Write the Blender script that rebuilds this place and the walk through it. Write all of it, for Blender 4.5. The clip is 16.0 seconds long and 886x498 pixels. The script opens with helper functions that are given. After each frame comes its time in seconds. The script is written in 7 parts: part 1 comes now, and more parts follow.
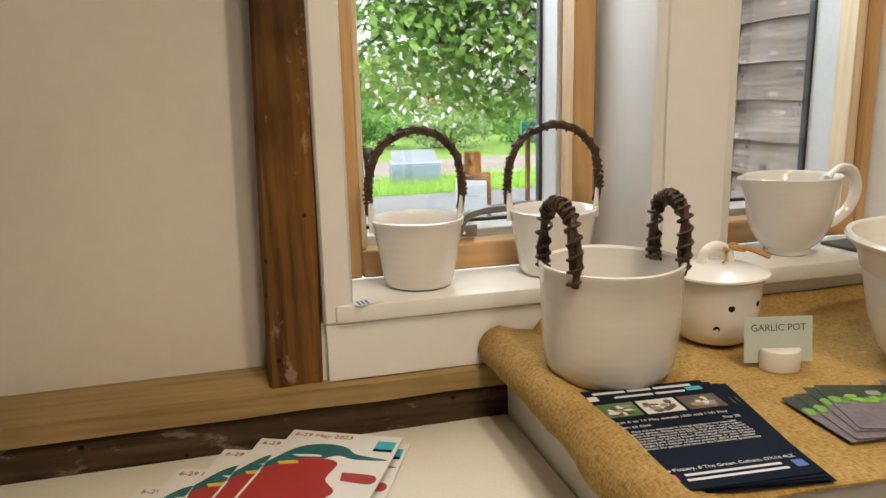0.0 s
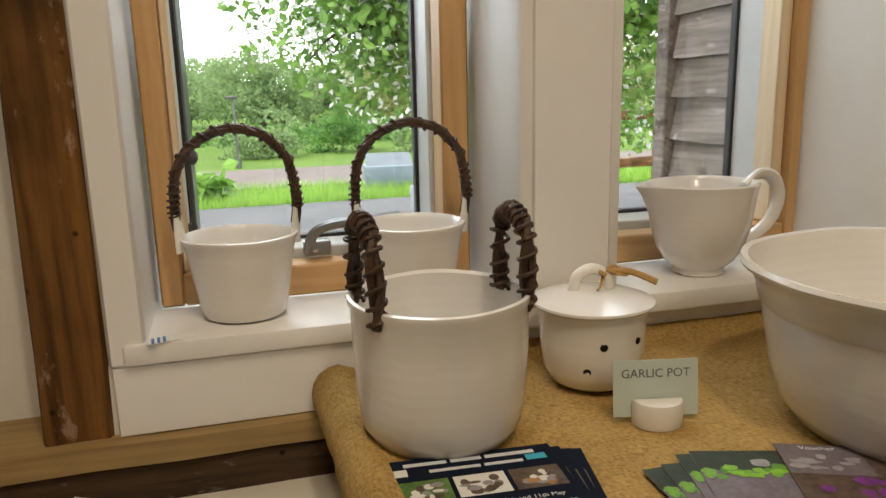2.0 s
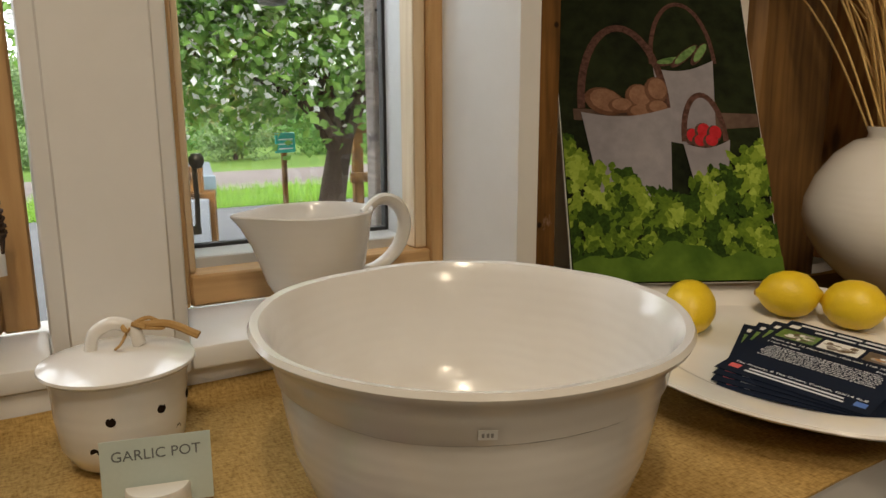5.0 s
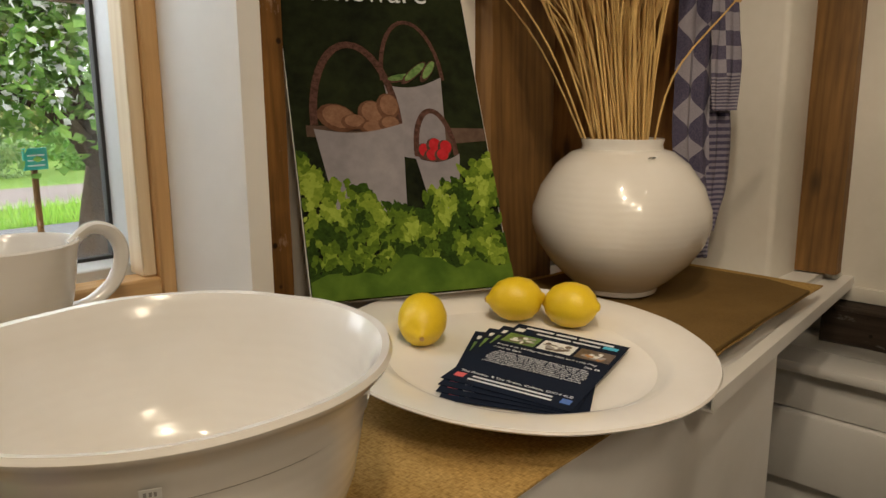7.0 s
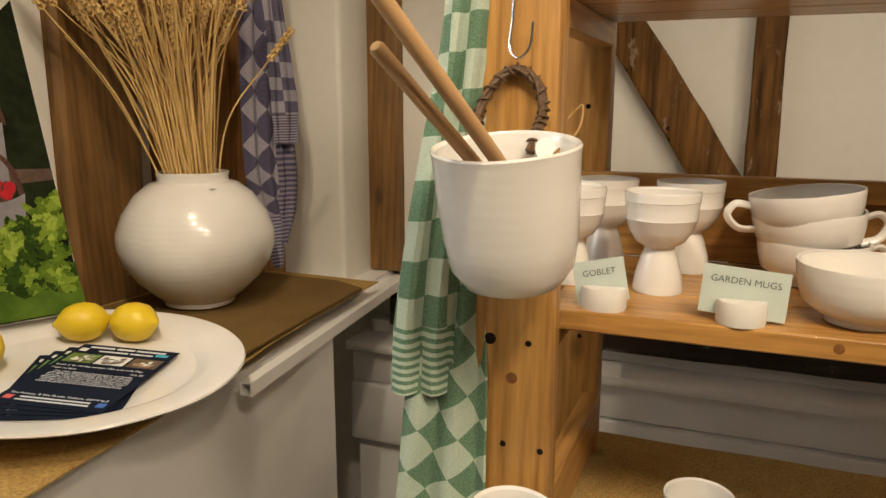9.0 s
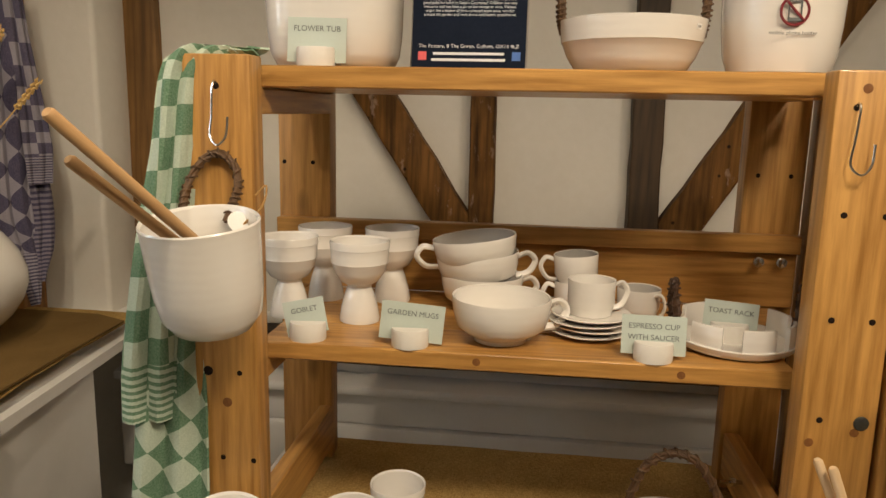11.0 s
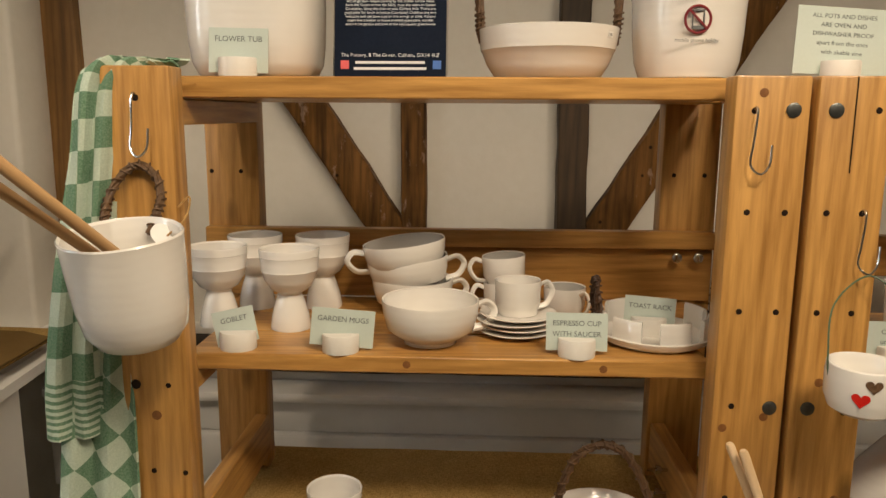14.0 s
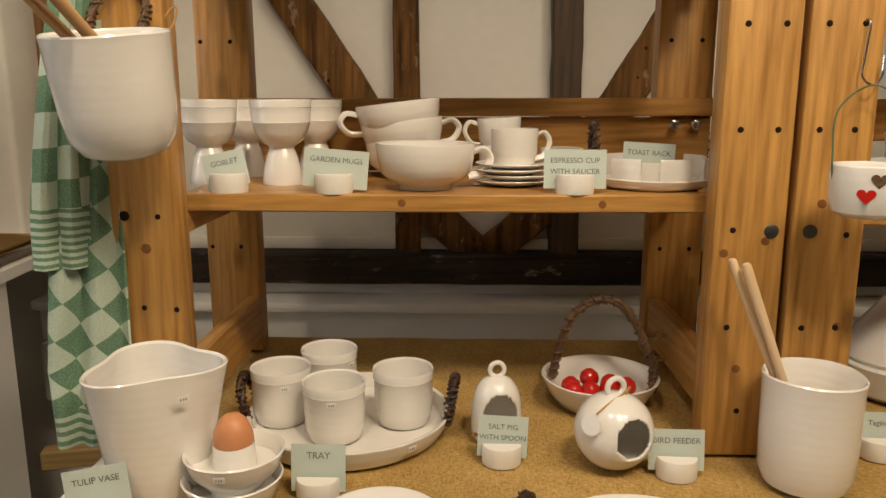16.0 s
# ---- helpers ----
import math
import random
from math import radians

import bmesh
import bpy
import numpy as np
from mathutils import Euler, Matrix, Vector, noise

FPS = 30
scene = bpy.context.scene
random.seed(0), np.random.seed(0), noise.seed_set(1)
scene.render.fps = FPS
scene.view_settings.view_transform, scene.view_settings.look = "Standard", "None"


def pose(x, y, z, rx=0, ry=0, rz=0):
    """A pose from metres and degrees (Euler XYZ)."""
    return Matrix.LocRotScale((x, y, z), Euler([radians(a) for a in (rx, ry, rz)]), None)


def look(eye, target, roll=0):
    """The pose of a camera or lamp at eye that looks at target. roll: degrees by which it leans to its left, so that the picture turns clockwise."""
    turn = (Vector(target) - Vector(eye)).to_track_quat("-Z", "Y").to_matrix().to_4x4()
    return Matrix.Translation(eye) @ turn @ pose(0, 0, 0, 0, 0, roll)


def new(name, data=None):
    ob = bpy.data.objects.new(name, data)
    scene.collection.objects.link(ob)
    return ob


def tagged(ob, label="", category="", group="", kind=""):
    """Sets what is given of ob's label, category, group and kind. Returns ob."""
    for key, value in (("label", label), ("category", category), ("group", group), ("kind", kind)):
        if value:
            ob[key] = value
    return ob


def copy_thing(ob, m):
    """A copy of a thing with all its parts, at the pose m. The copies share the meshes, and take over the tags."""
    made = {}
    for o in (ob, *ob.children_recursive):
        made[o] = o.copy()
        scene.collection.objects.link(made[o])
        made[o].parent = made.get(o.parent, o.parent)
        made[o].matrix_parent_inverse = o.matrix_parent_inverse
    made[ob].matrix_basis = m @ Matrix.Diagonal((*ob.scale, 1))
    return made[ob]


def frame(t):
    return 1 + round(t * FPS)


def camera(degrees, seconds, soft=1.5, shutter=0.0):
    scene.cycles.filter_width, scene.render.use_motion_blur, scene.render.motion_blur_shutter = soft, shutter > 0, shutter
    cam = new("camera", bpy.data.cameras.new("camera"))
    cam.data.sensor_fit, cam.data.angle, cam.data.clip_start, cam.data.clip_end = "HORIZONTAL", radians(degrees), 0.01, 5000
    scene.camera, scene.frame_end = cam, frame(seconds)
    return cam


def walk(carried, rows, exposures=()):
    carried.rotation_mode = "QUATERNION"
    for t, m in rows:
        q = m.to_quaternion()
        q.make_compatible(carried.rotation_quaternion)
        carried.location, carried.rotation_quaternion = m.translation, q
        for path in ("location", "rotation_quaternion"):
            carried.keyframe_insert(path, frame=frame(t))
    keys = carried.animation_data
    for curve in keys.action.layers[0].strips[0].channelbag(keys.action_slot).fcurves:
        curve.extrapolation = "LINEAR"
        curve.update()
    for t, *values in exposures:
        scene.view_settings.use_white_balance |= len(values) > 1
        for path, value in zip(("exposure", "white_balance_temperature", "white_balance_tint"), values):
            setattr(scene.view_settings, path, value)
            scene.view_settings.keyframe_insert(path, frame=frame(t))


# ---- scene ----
cam = camera(61.59, 16.0)


def stand(x, y, z, yaw, pitch, roll):
    a, b = radians(yaw), radians(pitch)
    way = Vector((-math.sin(a) * math.cos(b), math.cos(a) * math.cos(b), math.sin(b)))
    return look((x, y, z), Vector((x, y, z)) + way, roll)


# seconds, eye in metres, yaw, pitch and roll in degrees
PATH = [
    (0.0, 0.007, 0.002, 1.309, -14.86, -12.51, -1.35),
    (0.5, 0.098, 0.075, 1.288, -15.64, -12.06, -1.28),
    (1.0, 0.151, 0.101, 1.292, -15.56, -12.32, -1.08),
    (1.5, 0.182, 0.110, 1.290, -15.66, -12.25, -1.15),
    (2.0, 0.233, 0.126, 1.289, -15.79, -12.33, -1.31),
    (2.5, 0.289, 0.131, 1.287, -16.39, -12.43, -1.09),
    (3.0, 0.351, 0.127, 1.288, -17.55, -12.45, -0.59),
    (3.5, 0.410, 0.121, 1.296, -18.91, -12.75, -0.31),
    (4.0, 0.472, 0.120, 1.298, -21.26, -12.64, -0.14),
    (4.2, 0.490, 0.131, 1.294, -22.75, -12.42, -0.18),
    (6.3, 0.603, 0.122, 1.299, -39.23, -11.70, -0.37),
    (6.5, 0.610, 0.114, 1.303, -40.74, -11.67, -0.49),
    (7.0, 0.618, 0.099, 1.305, -45.05, -11.30, -0.33),
    (7.5, 0.631, 0.054, 1.316, -50.13, -11.11, 0.25),
    (8.0, 0.618, -0.002, 1.341, -57.43, -11.55, 1.13),
    (8.5, 0.594, -0.096, 1.361, -63.77, -11.68, 0.19),
    (9.0, 0.562, -0.197, 1.375, -68.41, -11.35, 0.06),
    (9.5, 0.536, -0.226, 1.392, -73.49, -11.24, 0.62),
    (10.0, 0.508, -0.263, 1.410, -77.90, -11.13, 0.88),
    (10.2, 0.485, -0.290, 1.418, -79.23, -10.97, 0.98),
    (12.3, 0.404, -0.389, 1.505, -86.49, -10.76, 0.92),
    (12.5, 0.403, -0.388, 1.506, -86.80, -10.79, 0.82),
    (13.0, 0.404, -0.386, 1.497, -87.26, -10.31, 0.67),
    (13.5, 0.408, -0.384, 1.483, -87.55, -10.00, 0.51),
    (14.0, 0.408, -0.385, 1.463, -87.63, -10.27, 0.35),
    (14.5, 0.404, -0.393, 1.434, -87.42, -10.79, 0.17),
    (15.0, 0.402, -0.395, 1.385, -87.38, -11.08, 0.06),
    (15.5, 0.397, -0.382, 1.329, -88.14, -11.23, 0.07),
    (16.0, 0.392, -0.382, 1.268, -88.22, -11.20, -0.05),
]
walk(cam, [(row[0], stand(*row[1:])) for row in PATH],
     [(0.0, 0.42), (1.0, 0.26), (2.0, 0.02), (3.0, -0.12), (4.0, -0.22), (6.5, 0.05), (7.5, 0.18), (8.5, 0.44), (9.0, 0.42), (10.0, 0.27), (12.5, 0.12), (14.0, 0.14), (16.0, 0.26)])

FLOOR, TABLE, SILL, SHELF, TOP, LOW = 0.05, 0.968, 1.03, 1.152, 1.508, 0.827

# ---- world, sun, lamps ----
world = bpy.data.worlds.new("world")
scene.world = world
world.use_nodes = True
wn, wl = world.node_tree.nodes, world.node_tree.links
sky = wn.new("ShaderNodeTexSky")
sky.sky_type, sky.sun_disc = "NISHITA", False
sky.sun_elevation, sky.sun_rotation = radians(50), radians(200)
sky.dust_density, sky.air_density = 4.0, 1.0
veil = wn.new("ShaderNodeMixRGB")
veil.inputs[0].default_value = 0.75
veil.inputs[2].default_value = (28.0, 29.0, 30.2, 1)
wl.new(sky.outputs[0], veil.inputs[1])
wl.new(veil.outputs[0], wn["Background"].inputs[0])
wn["Background"].inputs[1].default_value = 0.19

sun = new("sun", bpy.data.lights.new("sun", "SUN"))
sun.data.energy, sun.data.angle, sun.data.color = 1.2, radians(20), (1.0, 0.97, 0.92)
sun.matrix_world = look((-6, -4, 12), (0, 5, 0))


def ceiling_lamp(x, y, z, watts, size, target):
    la = bpy.data.lights.new("ceiling_lamp", "AREA")
    la.energy, la.size, la.color = watts, size, (1.0, 0.83, 0.615)
    ob = new("ceiling_lamp", la)
    ob.matrix_world = look((x, y, z), target)


def down_light(x, y, z, watts, cone, target, soft=0.04):
    la = bpy.data.lights.new("down_light", "SPOT")
    la.energy, la.spot_size, la.spot_blend, la.shadow_soft_size, la.color = watts, radians(cone), 0.85, soft, (1.0, 0.82, 0.595)
    ob = new("down_light", la)
    ob.matrix_world = look((x, y, z), target)


ceiling_lamp(0.45, -0.15, 2.42, 7.2, 0.09, (0.7, 0.5, 0.95))
down_light(0.25, -0.80, 2.42, 54, 80, (1.35, -0.48, 0.78), 0.13)
ceiling_lamp(0.35, -1.35, 2.42, 10, 0.30, (1.4, -0.6, 1.0))
down_light(0.80, 0.20, 2.42, 24, 62, (1.85, 0.62, 0.95))
down_light(0.12, 0.25, 2.42, 15, 62, (0.30, 0.58, 0.85))


def sky_fill(x, width):
    """Area lamp added in the upper part of a window's opening, standing for daylight."""
    la = bpy.data.lights.new("sky_fill", "AREA")
    la.shape, la.size, la.size_y = "RECTANGLE", width, 0.40
    la.energy, la.color = 1.5, (0.80, 0.91, 1.0)
    new("sky_fill", la).matrix_world = look((x, 1.15, 1.73), (x, 0.2, 1.35))


sky_fill(0.335, 0.32)
sky_fill(0.86, 0.32)


# ---- materials ----
def mat(name, rough=0.5, metal=0.0, coat=0.0):
    m = bpy.data.materials.new(name)
    m.use_nodes = True
    b = m.node_tree.nodes["Principled BSDF"]
    b.inputs["Roughness"].default_value, b.inputs["Metallic"].default_value = rough, metal
    b.inputs["Coat Weight"].default_value, b.inputs["Coat Roughness"].default_value = coat, 0.08
    return m, m.node_tree.nodes, m.node_tree.links, b


def coords(n, l, scale=(1, 1, 1), kind="Object"):
    tc, mp = n.new("ShaderNodeTexCoord"), n.new("ShaderNodeMapping")
    mp.inputs["Scale"].default_value = scale
    l.new(tc.outputs[kind], mp.inputs["Vector"])
    return mp.outputs[0]


def noise_of(n, l, vec, scale, detail=4.0, rough=0.55):
    t = n.new("ShaderNodeTexNoise")
    t.inputs["Scale"].default_value, t.inputs["Detail"].default_value, t.inputs["Roughness"].default_value = scale, detail, rough
    l.new(vec, t.inputs["Vector"])
    return t.outputs["Fac"]


def ramp(n, l, fac, stops):
    r = n.new("ShaderNodeValToRGB")
    while len(r.color_ramp.elements) < len(stops):
        r.color_ramp.elements.new(0.5)
    for e, (p, c) in zip(r.color_ramp.elements, stops):
        e.position, e.color = p, (*c, 1)
    l.new(fac, r.inputs["Fac"])
    return r.outputs["Color"]


def mixed(n, l, fac, a, b, mode="MIX"):
    x = n.new("ShaderNodeMixRGB")
    x.blend_type = mode
    for k, v in ((0, fac), (1, a), (2, b)):
        if hasattr(v, "links"):
            l.new(v, x.inputs[k])
        else:
            x.inputs[k].default_value = v if k == 0 else (*v, 1)
    return x.outputs[0]


def relief(n, l, b, height, strength, distance):
    u = n.new("ShaderNodeBump")
    u.inputs["Strength"].default_value, u.inputs["Distance"].default_value = strength, distance
    l.new(height, u.inputs["Height"])
    l.new(u.outputs[0], b.inputs["Normal"])


def surface(name, c1, c2, rough=0.5, big=3.0, small=60.0, bump=0.2, depth=0.002, metal=0.0, coat=0.0):
    """Two colours mixed by a broad and a fine noise, with fine relief."""
    m, n, l, b = mat(name, rough, metal, coat)
    v = coords(n, l)
    broad, fine = noise_of(n, l, v, big), noise_of(n, l, v, small)
    c = mixed(n, l, 0.35, ramp(n, l, broad, [(0.3, c1), (0.7, c2)]), ramp(n, l, fine, [(0.35, c1), (0.65, c2)]))
    l.new(c, b.inputs["Base Color"])
    if rough >= 0.8:
        b.inputs["Specular IOR Level"].default_value = 0.1
    relief(n, l, b, fine, bump, depth)
    return m


def wood(name, dark, light, axis="z", rough=0.5, fine=70.0, stain=0.5, knots=True, coat=0.0, worn=False):
    """Grain that runs along one axis, with darker stains and knots."""
    m, n, l, b = mat(name, rough, 0.0, coat)
    long, wide = 0.06, 1.0
    sc = tuple(long if a == axis else wide for a in "xyz")
    info = n.new("ShaderNodeObjectInfo")
    tc, add, mp = n.new("ShaderNodeTexCoord"), n.new("ShaderNodeVectorMath"), n.new("ShaderNodeMapping")
    l.new(tc.outputs["Object"], add.inputs[0])
    l.new(info.outputs["Random"], add.inputs[1])
    mp.inputs["Scale"].default_value = sc
    l.new(add.outputs[0], mp.inputs["Vector"])
    v = mp.outputs[0]
    grain = noise_of(n, l, v, fine, 6.0, 0.65)
    rings = n.new("ShaderNodeTexWave")
    rings.wave_type, rings.bands_direction = "BANDS", "DIAGONAL"
    for k, x in (("Scale", 36.0), ("Distortion", 6.0), ("Detail", 2.0), ("Detail Scale", 0.9)):
        rings.inputs[k].default_value = x
    l.new(v, rings.inputs["Vector"])
    mid = tuple((a + c) / 2 for a, c in zip(dark, light))
    col = mixed(n, l, 0.16 if worn else (0.24 if knots else 0.2), ramp(n, l, grain, [(0.32, dark), (0.5, mid), (0.68, light)]), ramp(n, l, rings.outputs["Fac"], [(0.05, dark), (0.35, mid), (0.85, light)]))
    broad = noise_of(n, l, add.outputs[0], 7.0, 3.0)
    col = mixed(n, l, ramp(n, l, broad, [(0.45, (0, 0, 0)), (0.75, (stain, stain, stain))]), col, tuple(x * 0.45 for x in dark))
    if knots:
        vo = n.new("ShaderNodeTexVoronoi")
        vo.inputs["Scale"].default_value = 7.0
        mk = n.new("ShaderNodeMapping")
        mk.inputs["Scale"].default_value = tuple(0.55 if a == axis else 1.3 for a in "xyz")
        l.new(add.outputs[0], mk.inputs["Vector"])
        l.new(mk.outputs[0], vo.inputs["Vector"])
        col = mixed(n, l, ramp(n, l, vo.outputs["Distance"], [(0.05, (0.85, 0.85, 0.85)), (0.14, (0, 0, 0))]), col, tuple(x * 0.4 for x in dark))
    if worn:
        b.inputs["Specular IOR Level"].default_value = 0.2
        mw = n.new("ShaderNodeMapping")
        mw.inputs["Scale"].default_value = tuple(0.45 if a == axis else 1.0 for a in "xyz")
        l.new(add.outputs[0], mw.inputs["Vector"])
        chip = noise_of(n, l, mw.outputs[0], 26.0, 5.0, 0.7)
        col = mixed(n, l, ramp(n, l, chip, [(0.60, (0, 0, 0)), (0.67, (0.45, 0.45, 0.45))]), col, tuple(0.25 + x for x in light))
        pits = n.new("ShaderNodeTexVoronoi")
        pits.inputs["Scale"].default_value = 24.0
        l.new(add.outputs[0], pits.inputs["Vector"])
        col = mixed(n, l, ramp(n, l, pits.outputs["Distance"], [(0.07, (0.9, 0.9, 0.9)), (0.12, (0, 0, 0))]), col, tuple(x * 0.15 for x in dark))
    l.new(col, b.inputs["Base Color"])
    relief(n, l, b, grain, 0.5 if worn else 0.3, 0.003 if worn else 0.0015)
    return m


def woven(name, c1, c2, pitch=0.0042):
    """Open weave of coarse uneven threads that cross."""
    m, n, l, b = mat(name, 0.9)
    v = coords(n, l, (1, 1, 1), "UV")
    threads = []
    for along in ((0.34, 1.0, 1.0), (1.0, 0.34, 1.0)):
        threads.append(noise_of(n, l, coords(n, l, along, "UV"), 1.25 / pitch, 2.0, 0.6))
    h = mixed(n, l, 0.5, threads[0], threads[1])
    slub = noise_of(n, l, v, 30.0, 5.0)
    broad = noise_of(n, l, v, 5.0, 3.0)
    c = mixed(n, l, 0.30, ramp(n, l, h, [(0.33, tuple(x * 0.70 for x in c1)), (0.50, tuple((p + q) / 2 for p, q in zip(c1, c2))), (0.62, c2)]), ramp(n, l, slub, [(0.25, c1), (0.75, c2)]))
    c = mixed(n, l, ramp(n, l, broad, [(0.35, (0, 0, 0)), (0.8, (0.35, 0.35, 0.35))]), c, tuple(x * 0.6 for x in c1))
    l.new(c, b.inputs["Base Color"])
    b.inputs["Specular IOR Level"].default_value = 0.1
    relief(n, l, b, h, 0.9, 0.0018)
    return m


def glazed(name, c1, c2, rough=0.2, ring=0.12):
    """Thrown stoneware under a white glaze: throwing rings, pooled tone."""
    m, n, l, b = mat(name, rough, 0.0, 0.4)
    v = coords(n, l)
    broad = noise_of(n, l, v, 14.0, 3.0)
    l.new(ramp(n, l, broad, [(0.3, c1), (0.7, c2)]), b.inputs["Base Color"])
    w = n.new("ShaderNodeTexWave")
    w.bands_direction = "Z"
    for k, x in (("Scale", 28.0), ("Distortion", 3.0), ("Detail", 2.0)):
        w.inputs[k].default_value = x
    l.new(v, w.inputs["Vector"])
    relief(n, l, b, mixed(n, l, 0.4, w.outputs["Fac"], broad), ring, 0.0015)
    return m


def towel_cloth(name, c1, c2, cells_u, cells_v, band, turn=0.0, stripes=330.0):
    """Chequered tea towel with a striped band, laid out along the cloth."""
    m, n, l, b = mat(name, 0.95)
    uv = coords(n, l, (1, 1, 1), "UV")
    ck = n.new("ShaderNodeTexChecker")
    ck.inputs["Scale"].default_value = 1.0
    mp = n.new("ShaderNodeMapping")
    mp.inputs["Scale"].default_value = (cells_u, cells_v, 1)
    mp2 = n.new("ShaderNodeMapping")
    mp2.inputs["Rotation"].default_value = (0, 0, radians(turn))
    l.new(uv, mp.inputs["Vector"])
    l.new(mp.outputs[0], mp2.inputs["Vector"])
    l.new(mp2.outputs[0], ck.inputs["Vector"])
    sep = n.new("ShaderNodeSeparateXYZ")
    l.new(uv, sep.inputs[0])

    def calc(op, a, x):
        q = n.new("ShaderNodeMath")
        q.operation = op
        l.new(a, q.inputs[0])
        q.inputs[1].default_value = x
        return q.outputs[0]

    stripe = calc("GREATER_THAN", calc("SINE", calc("MULTIPLY", sep.outputs["Y"], stripes), 0), 0.0)
    inside = n.new("ShaderNodeMath")
    inside.operation = "MULTIPLY"
    l.new(calc("GREATER_THAN", sep.outputs["Y"], band[0]), inside.inputs[0])
    l.new(calc("LESS_THAN", sep.outputs["Y"], band[1]), inside.inputs[1])
    f = mixed(n, l, inside.outputs[0], ck.outputs["Fac"], stripe)
    weave = noise_of(n, l, coords(n, l), 500.0, 2.0)
    c = mixed(n, l, f, c1, c2)
    c = mixed(n, l, 0.25, c, ramp(n, l, weave, [(0.3, c1), (0.7, c2)]))
    l.new(c, b.inputs["Base Color"])
    relief(n, l, b, weave, 0.4, 0.001)
    return m


PLASTER = surface("white plaster paint", (0.80, 0.77, 0.71), (0.74, 0.71, 0.64), 0.7, 2.0, 45.0, 0.25, 0.002)
GLOSSPAINT = surface("white gloss paint", (0.83, 0.82, 0.80), (0.78, 0.77, 0.75), 0.35, 4.0, 30.0, 0.1, 0.001)
CREAM = surface("cream table cloth", (0.80, 0.76, 0.66), (0.74, 0.69, 0.58), 0.75, 4.0, 200.0, 0.3, 0.001)
OAK = {a: wood("old dark oak along " + a, (0.036, 0.016, 0.004), (0.25, 0.118, 0.029), a, 0.7, 40.0, 0.75, True, 0.0, True) for a in "xyz"}
BROWNOAK = wood("smooth brown timber", (0.105, 0.050, 0.012), (0.29, 0.150, 0.042), "z", 0.6, 40.0, 0.4, True)
BLACKOAK = wood("blackened oak", (0.012, 0.009, 0.007), (0.06, 0.042, 0.03), "y", 0.6, 40.0, 0.6, True, 0.0, True)
DARKOAK = wood("dark lower timber", (0.02, 0.014, 0.009), (0.13, 0.08, 0.045), "x", 0.7, 40.0, 0.7, True, 0.0, True)
REDOAK = wood("reddish timber", (0.15, 0.062, 0.015), (0.38, 0.18, 0.052), "z", 0.6, 45.0, 0.4)
RAILWOOD = wood("honey rail wood", (0.24, 0.15, 0.055), (0.42, 0.29, 0.12), "x", 0.55, 45.0, 0.35)
PINE = {a: wood("varnished pine along " + a, (0.30, 0.138, 0.029), (0.62, 0.335, 0.095), a, 0.42, 95.0, 0.12, True, 0.2) for a in "xyz"}
FRAMEPINE = {a: wood("window pine along " + a, (0.46, 0.26, 0.095), (0.62, 0.38, 0.165), a, 0.45, 60.0, 0.1, False) for a in "xz"}
PALEPINE = wood("pale window stop", (0.66, 0.50, 0.30), (0.80, 0.66, 0.46), "z", 0.5, 50.0, 0.1, False)
BEECH = wood("beech stick", (0.46, 0.26, 0.11), (0.62, 0.40, 0.20), "z", 0.5, 60.0, 0.1, False)
PALESTICK = wood("pale stick", (0.60, 0.42, 0.24), (0.76, 0.58, 0.38), "z", 0.5, 60.0, 0.1, False)
BURLAP = woven("burlap", (0.27, 0.158, 0.046), (0.60, 0.405, 0.150), 0.0034)
GLAZE = glazed("white glaze", (0.80, 0.775, 0.735), (0.76, 0.73, 0.68))
# the same white glaze, with the shade inside hollow cups put into its colour
GLAZE_SHADE = glazed("white glaze darkened for inner shade", (0.56, 0.54, 0.51), (0.50, 0.485, 0.455), 0.15, 0.08)
BISQUE = surface("matt white porcelain block", (0.80, 0.77, 0.72), (0.76, 0.73, 0.67), 0.45, 20, 200, 0.1, 0.0005)
VINE = surface("dark akebia vine", (0.024, 0.011, 0.006), (0.085, 0.040, 0.018), 0.5, 40, 300, 0.7, 0.002)
VINE_PALE = surface("brown akebia vine", (0.060, 0.030, 0.013), (0.165, 0.090, 0.040), 0.55, 40, 300, 0.7, 0.002)
CARD = surface("pale blue green card", (0.53, 0.60, 0.55), (0.49, 0.56, 0.51), 0.6, 10, 300, 0.05, 0.0003)
PAPER = surface("white paper", (0.80, 0.80, 0.78), (0.76, 0.76, 0.74), 0.5, 10, 200, 0.03, 0.0003)
GREYINK = surface("faint grey ink", (0.34, 0.33, 0.32), (0.30, 0.29, 0.28), 0.6, 10, 200, 0.0, 0.0003)
INK = surface("dark grey ink", (0.13, 0.14, 0.14), (0.10, 0.11, 0.11), 0.6, 10, 200, 0.0, 0.0003)
NAVY = surface("navy print", (0.006, 0.010, 0.022), (0.010, 0.015, 0.030), 0.8, 10, 200, 0.02, 0.0003)
WHITEINK = surface("white print", (0.72, 0.74, 0.78), (0.66, 0.68, 0.72), 0.5, 10, 200, 0.0, 0.0003)
REDINK = surface("red print", (0.42, 0.03, 0.03), (0.36, 0.03, 0.03), 0.45, 10, 200, 0.0, 0.0003)
TEAL = surface("teal print", (0.01, 0.10, 0.13), (0.02, 0.16, 0.18), 0.4, 40, 200, 0.0, 0.0003)
CYAN = surface("cyan print", (0.03, 0.42, 0.62), (0.05, 0.46, 0.66), 0.4, 10, 200, 0.0, 0.0003)
YELLOWINK = surface("yellow print", (0.75, 0.55, 0.05), (0.70, 0.50, 0.05), 0.4, 10, 200, 0.0, 0.0003)
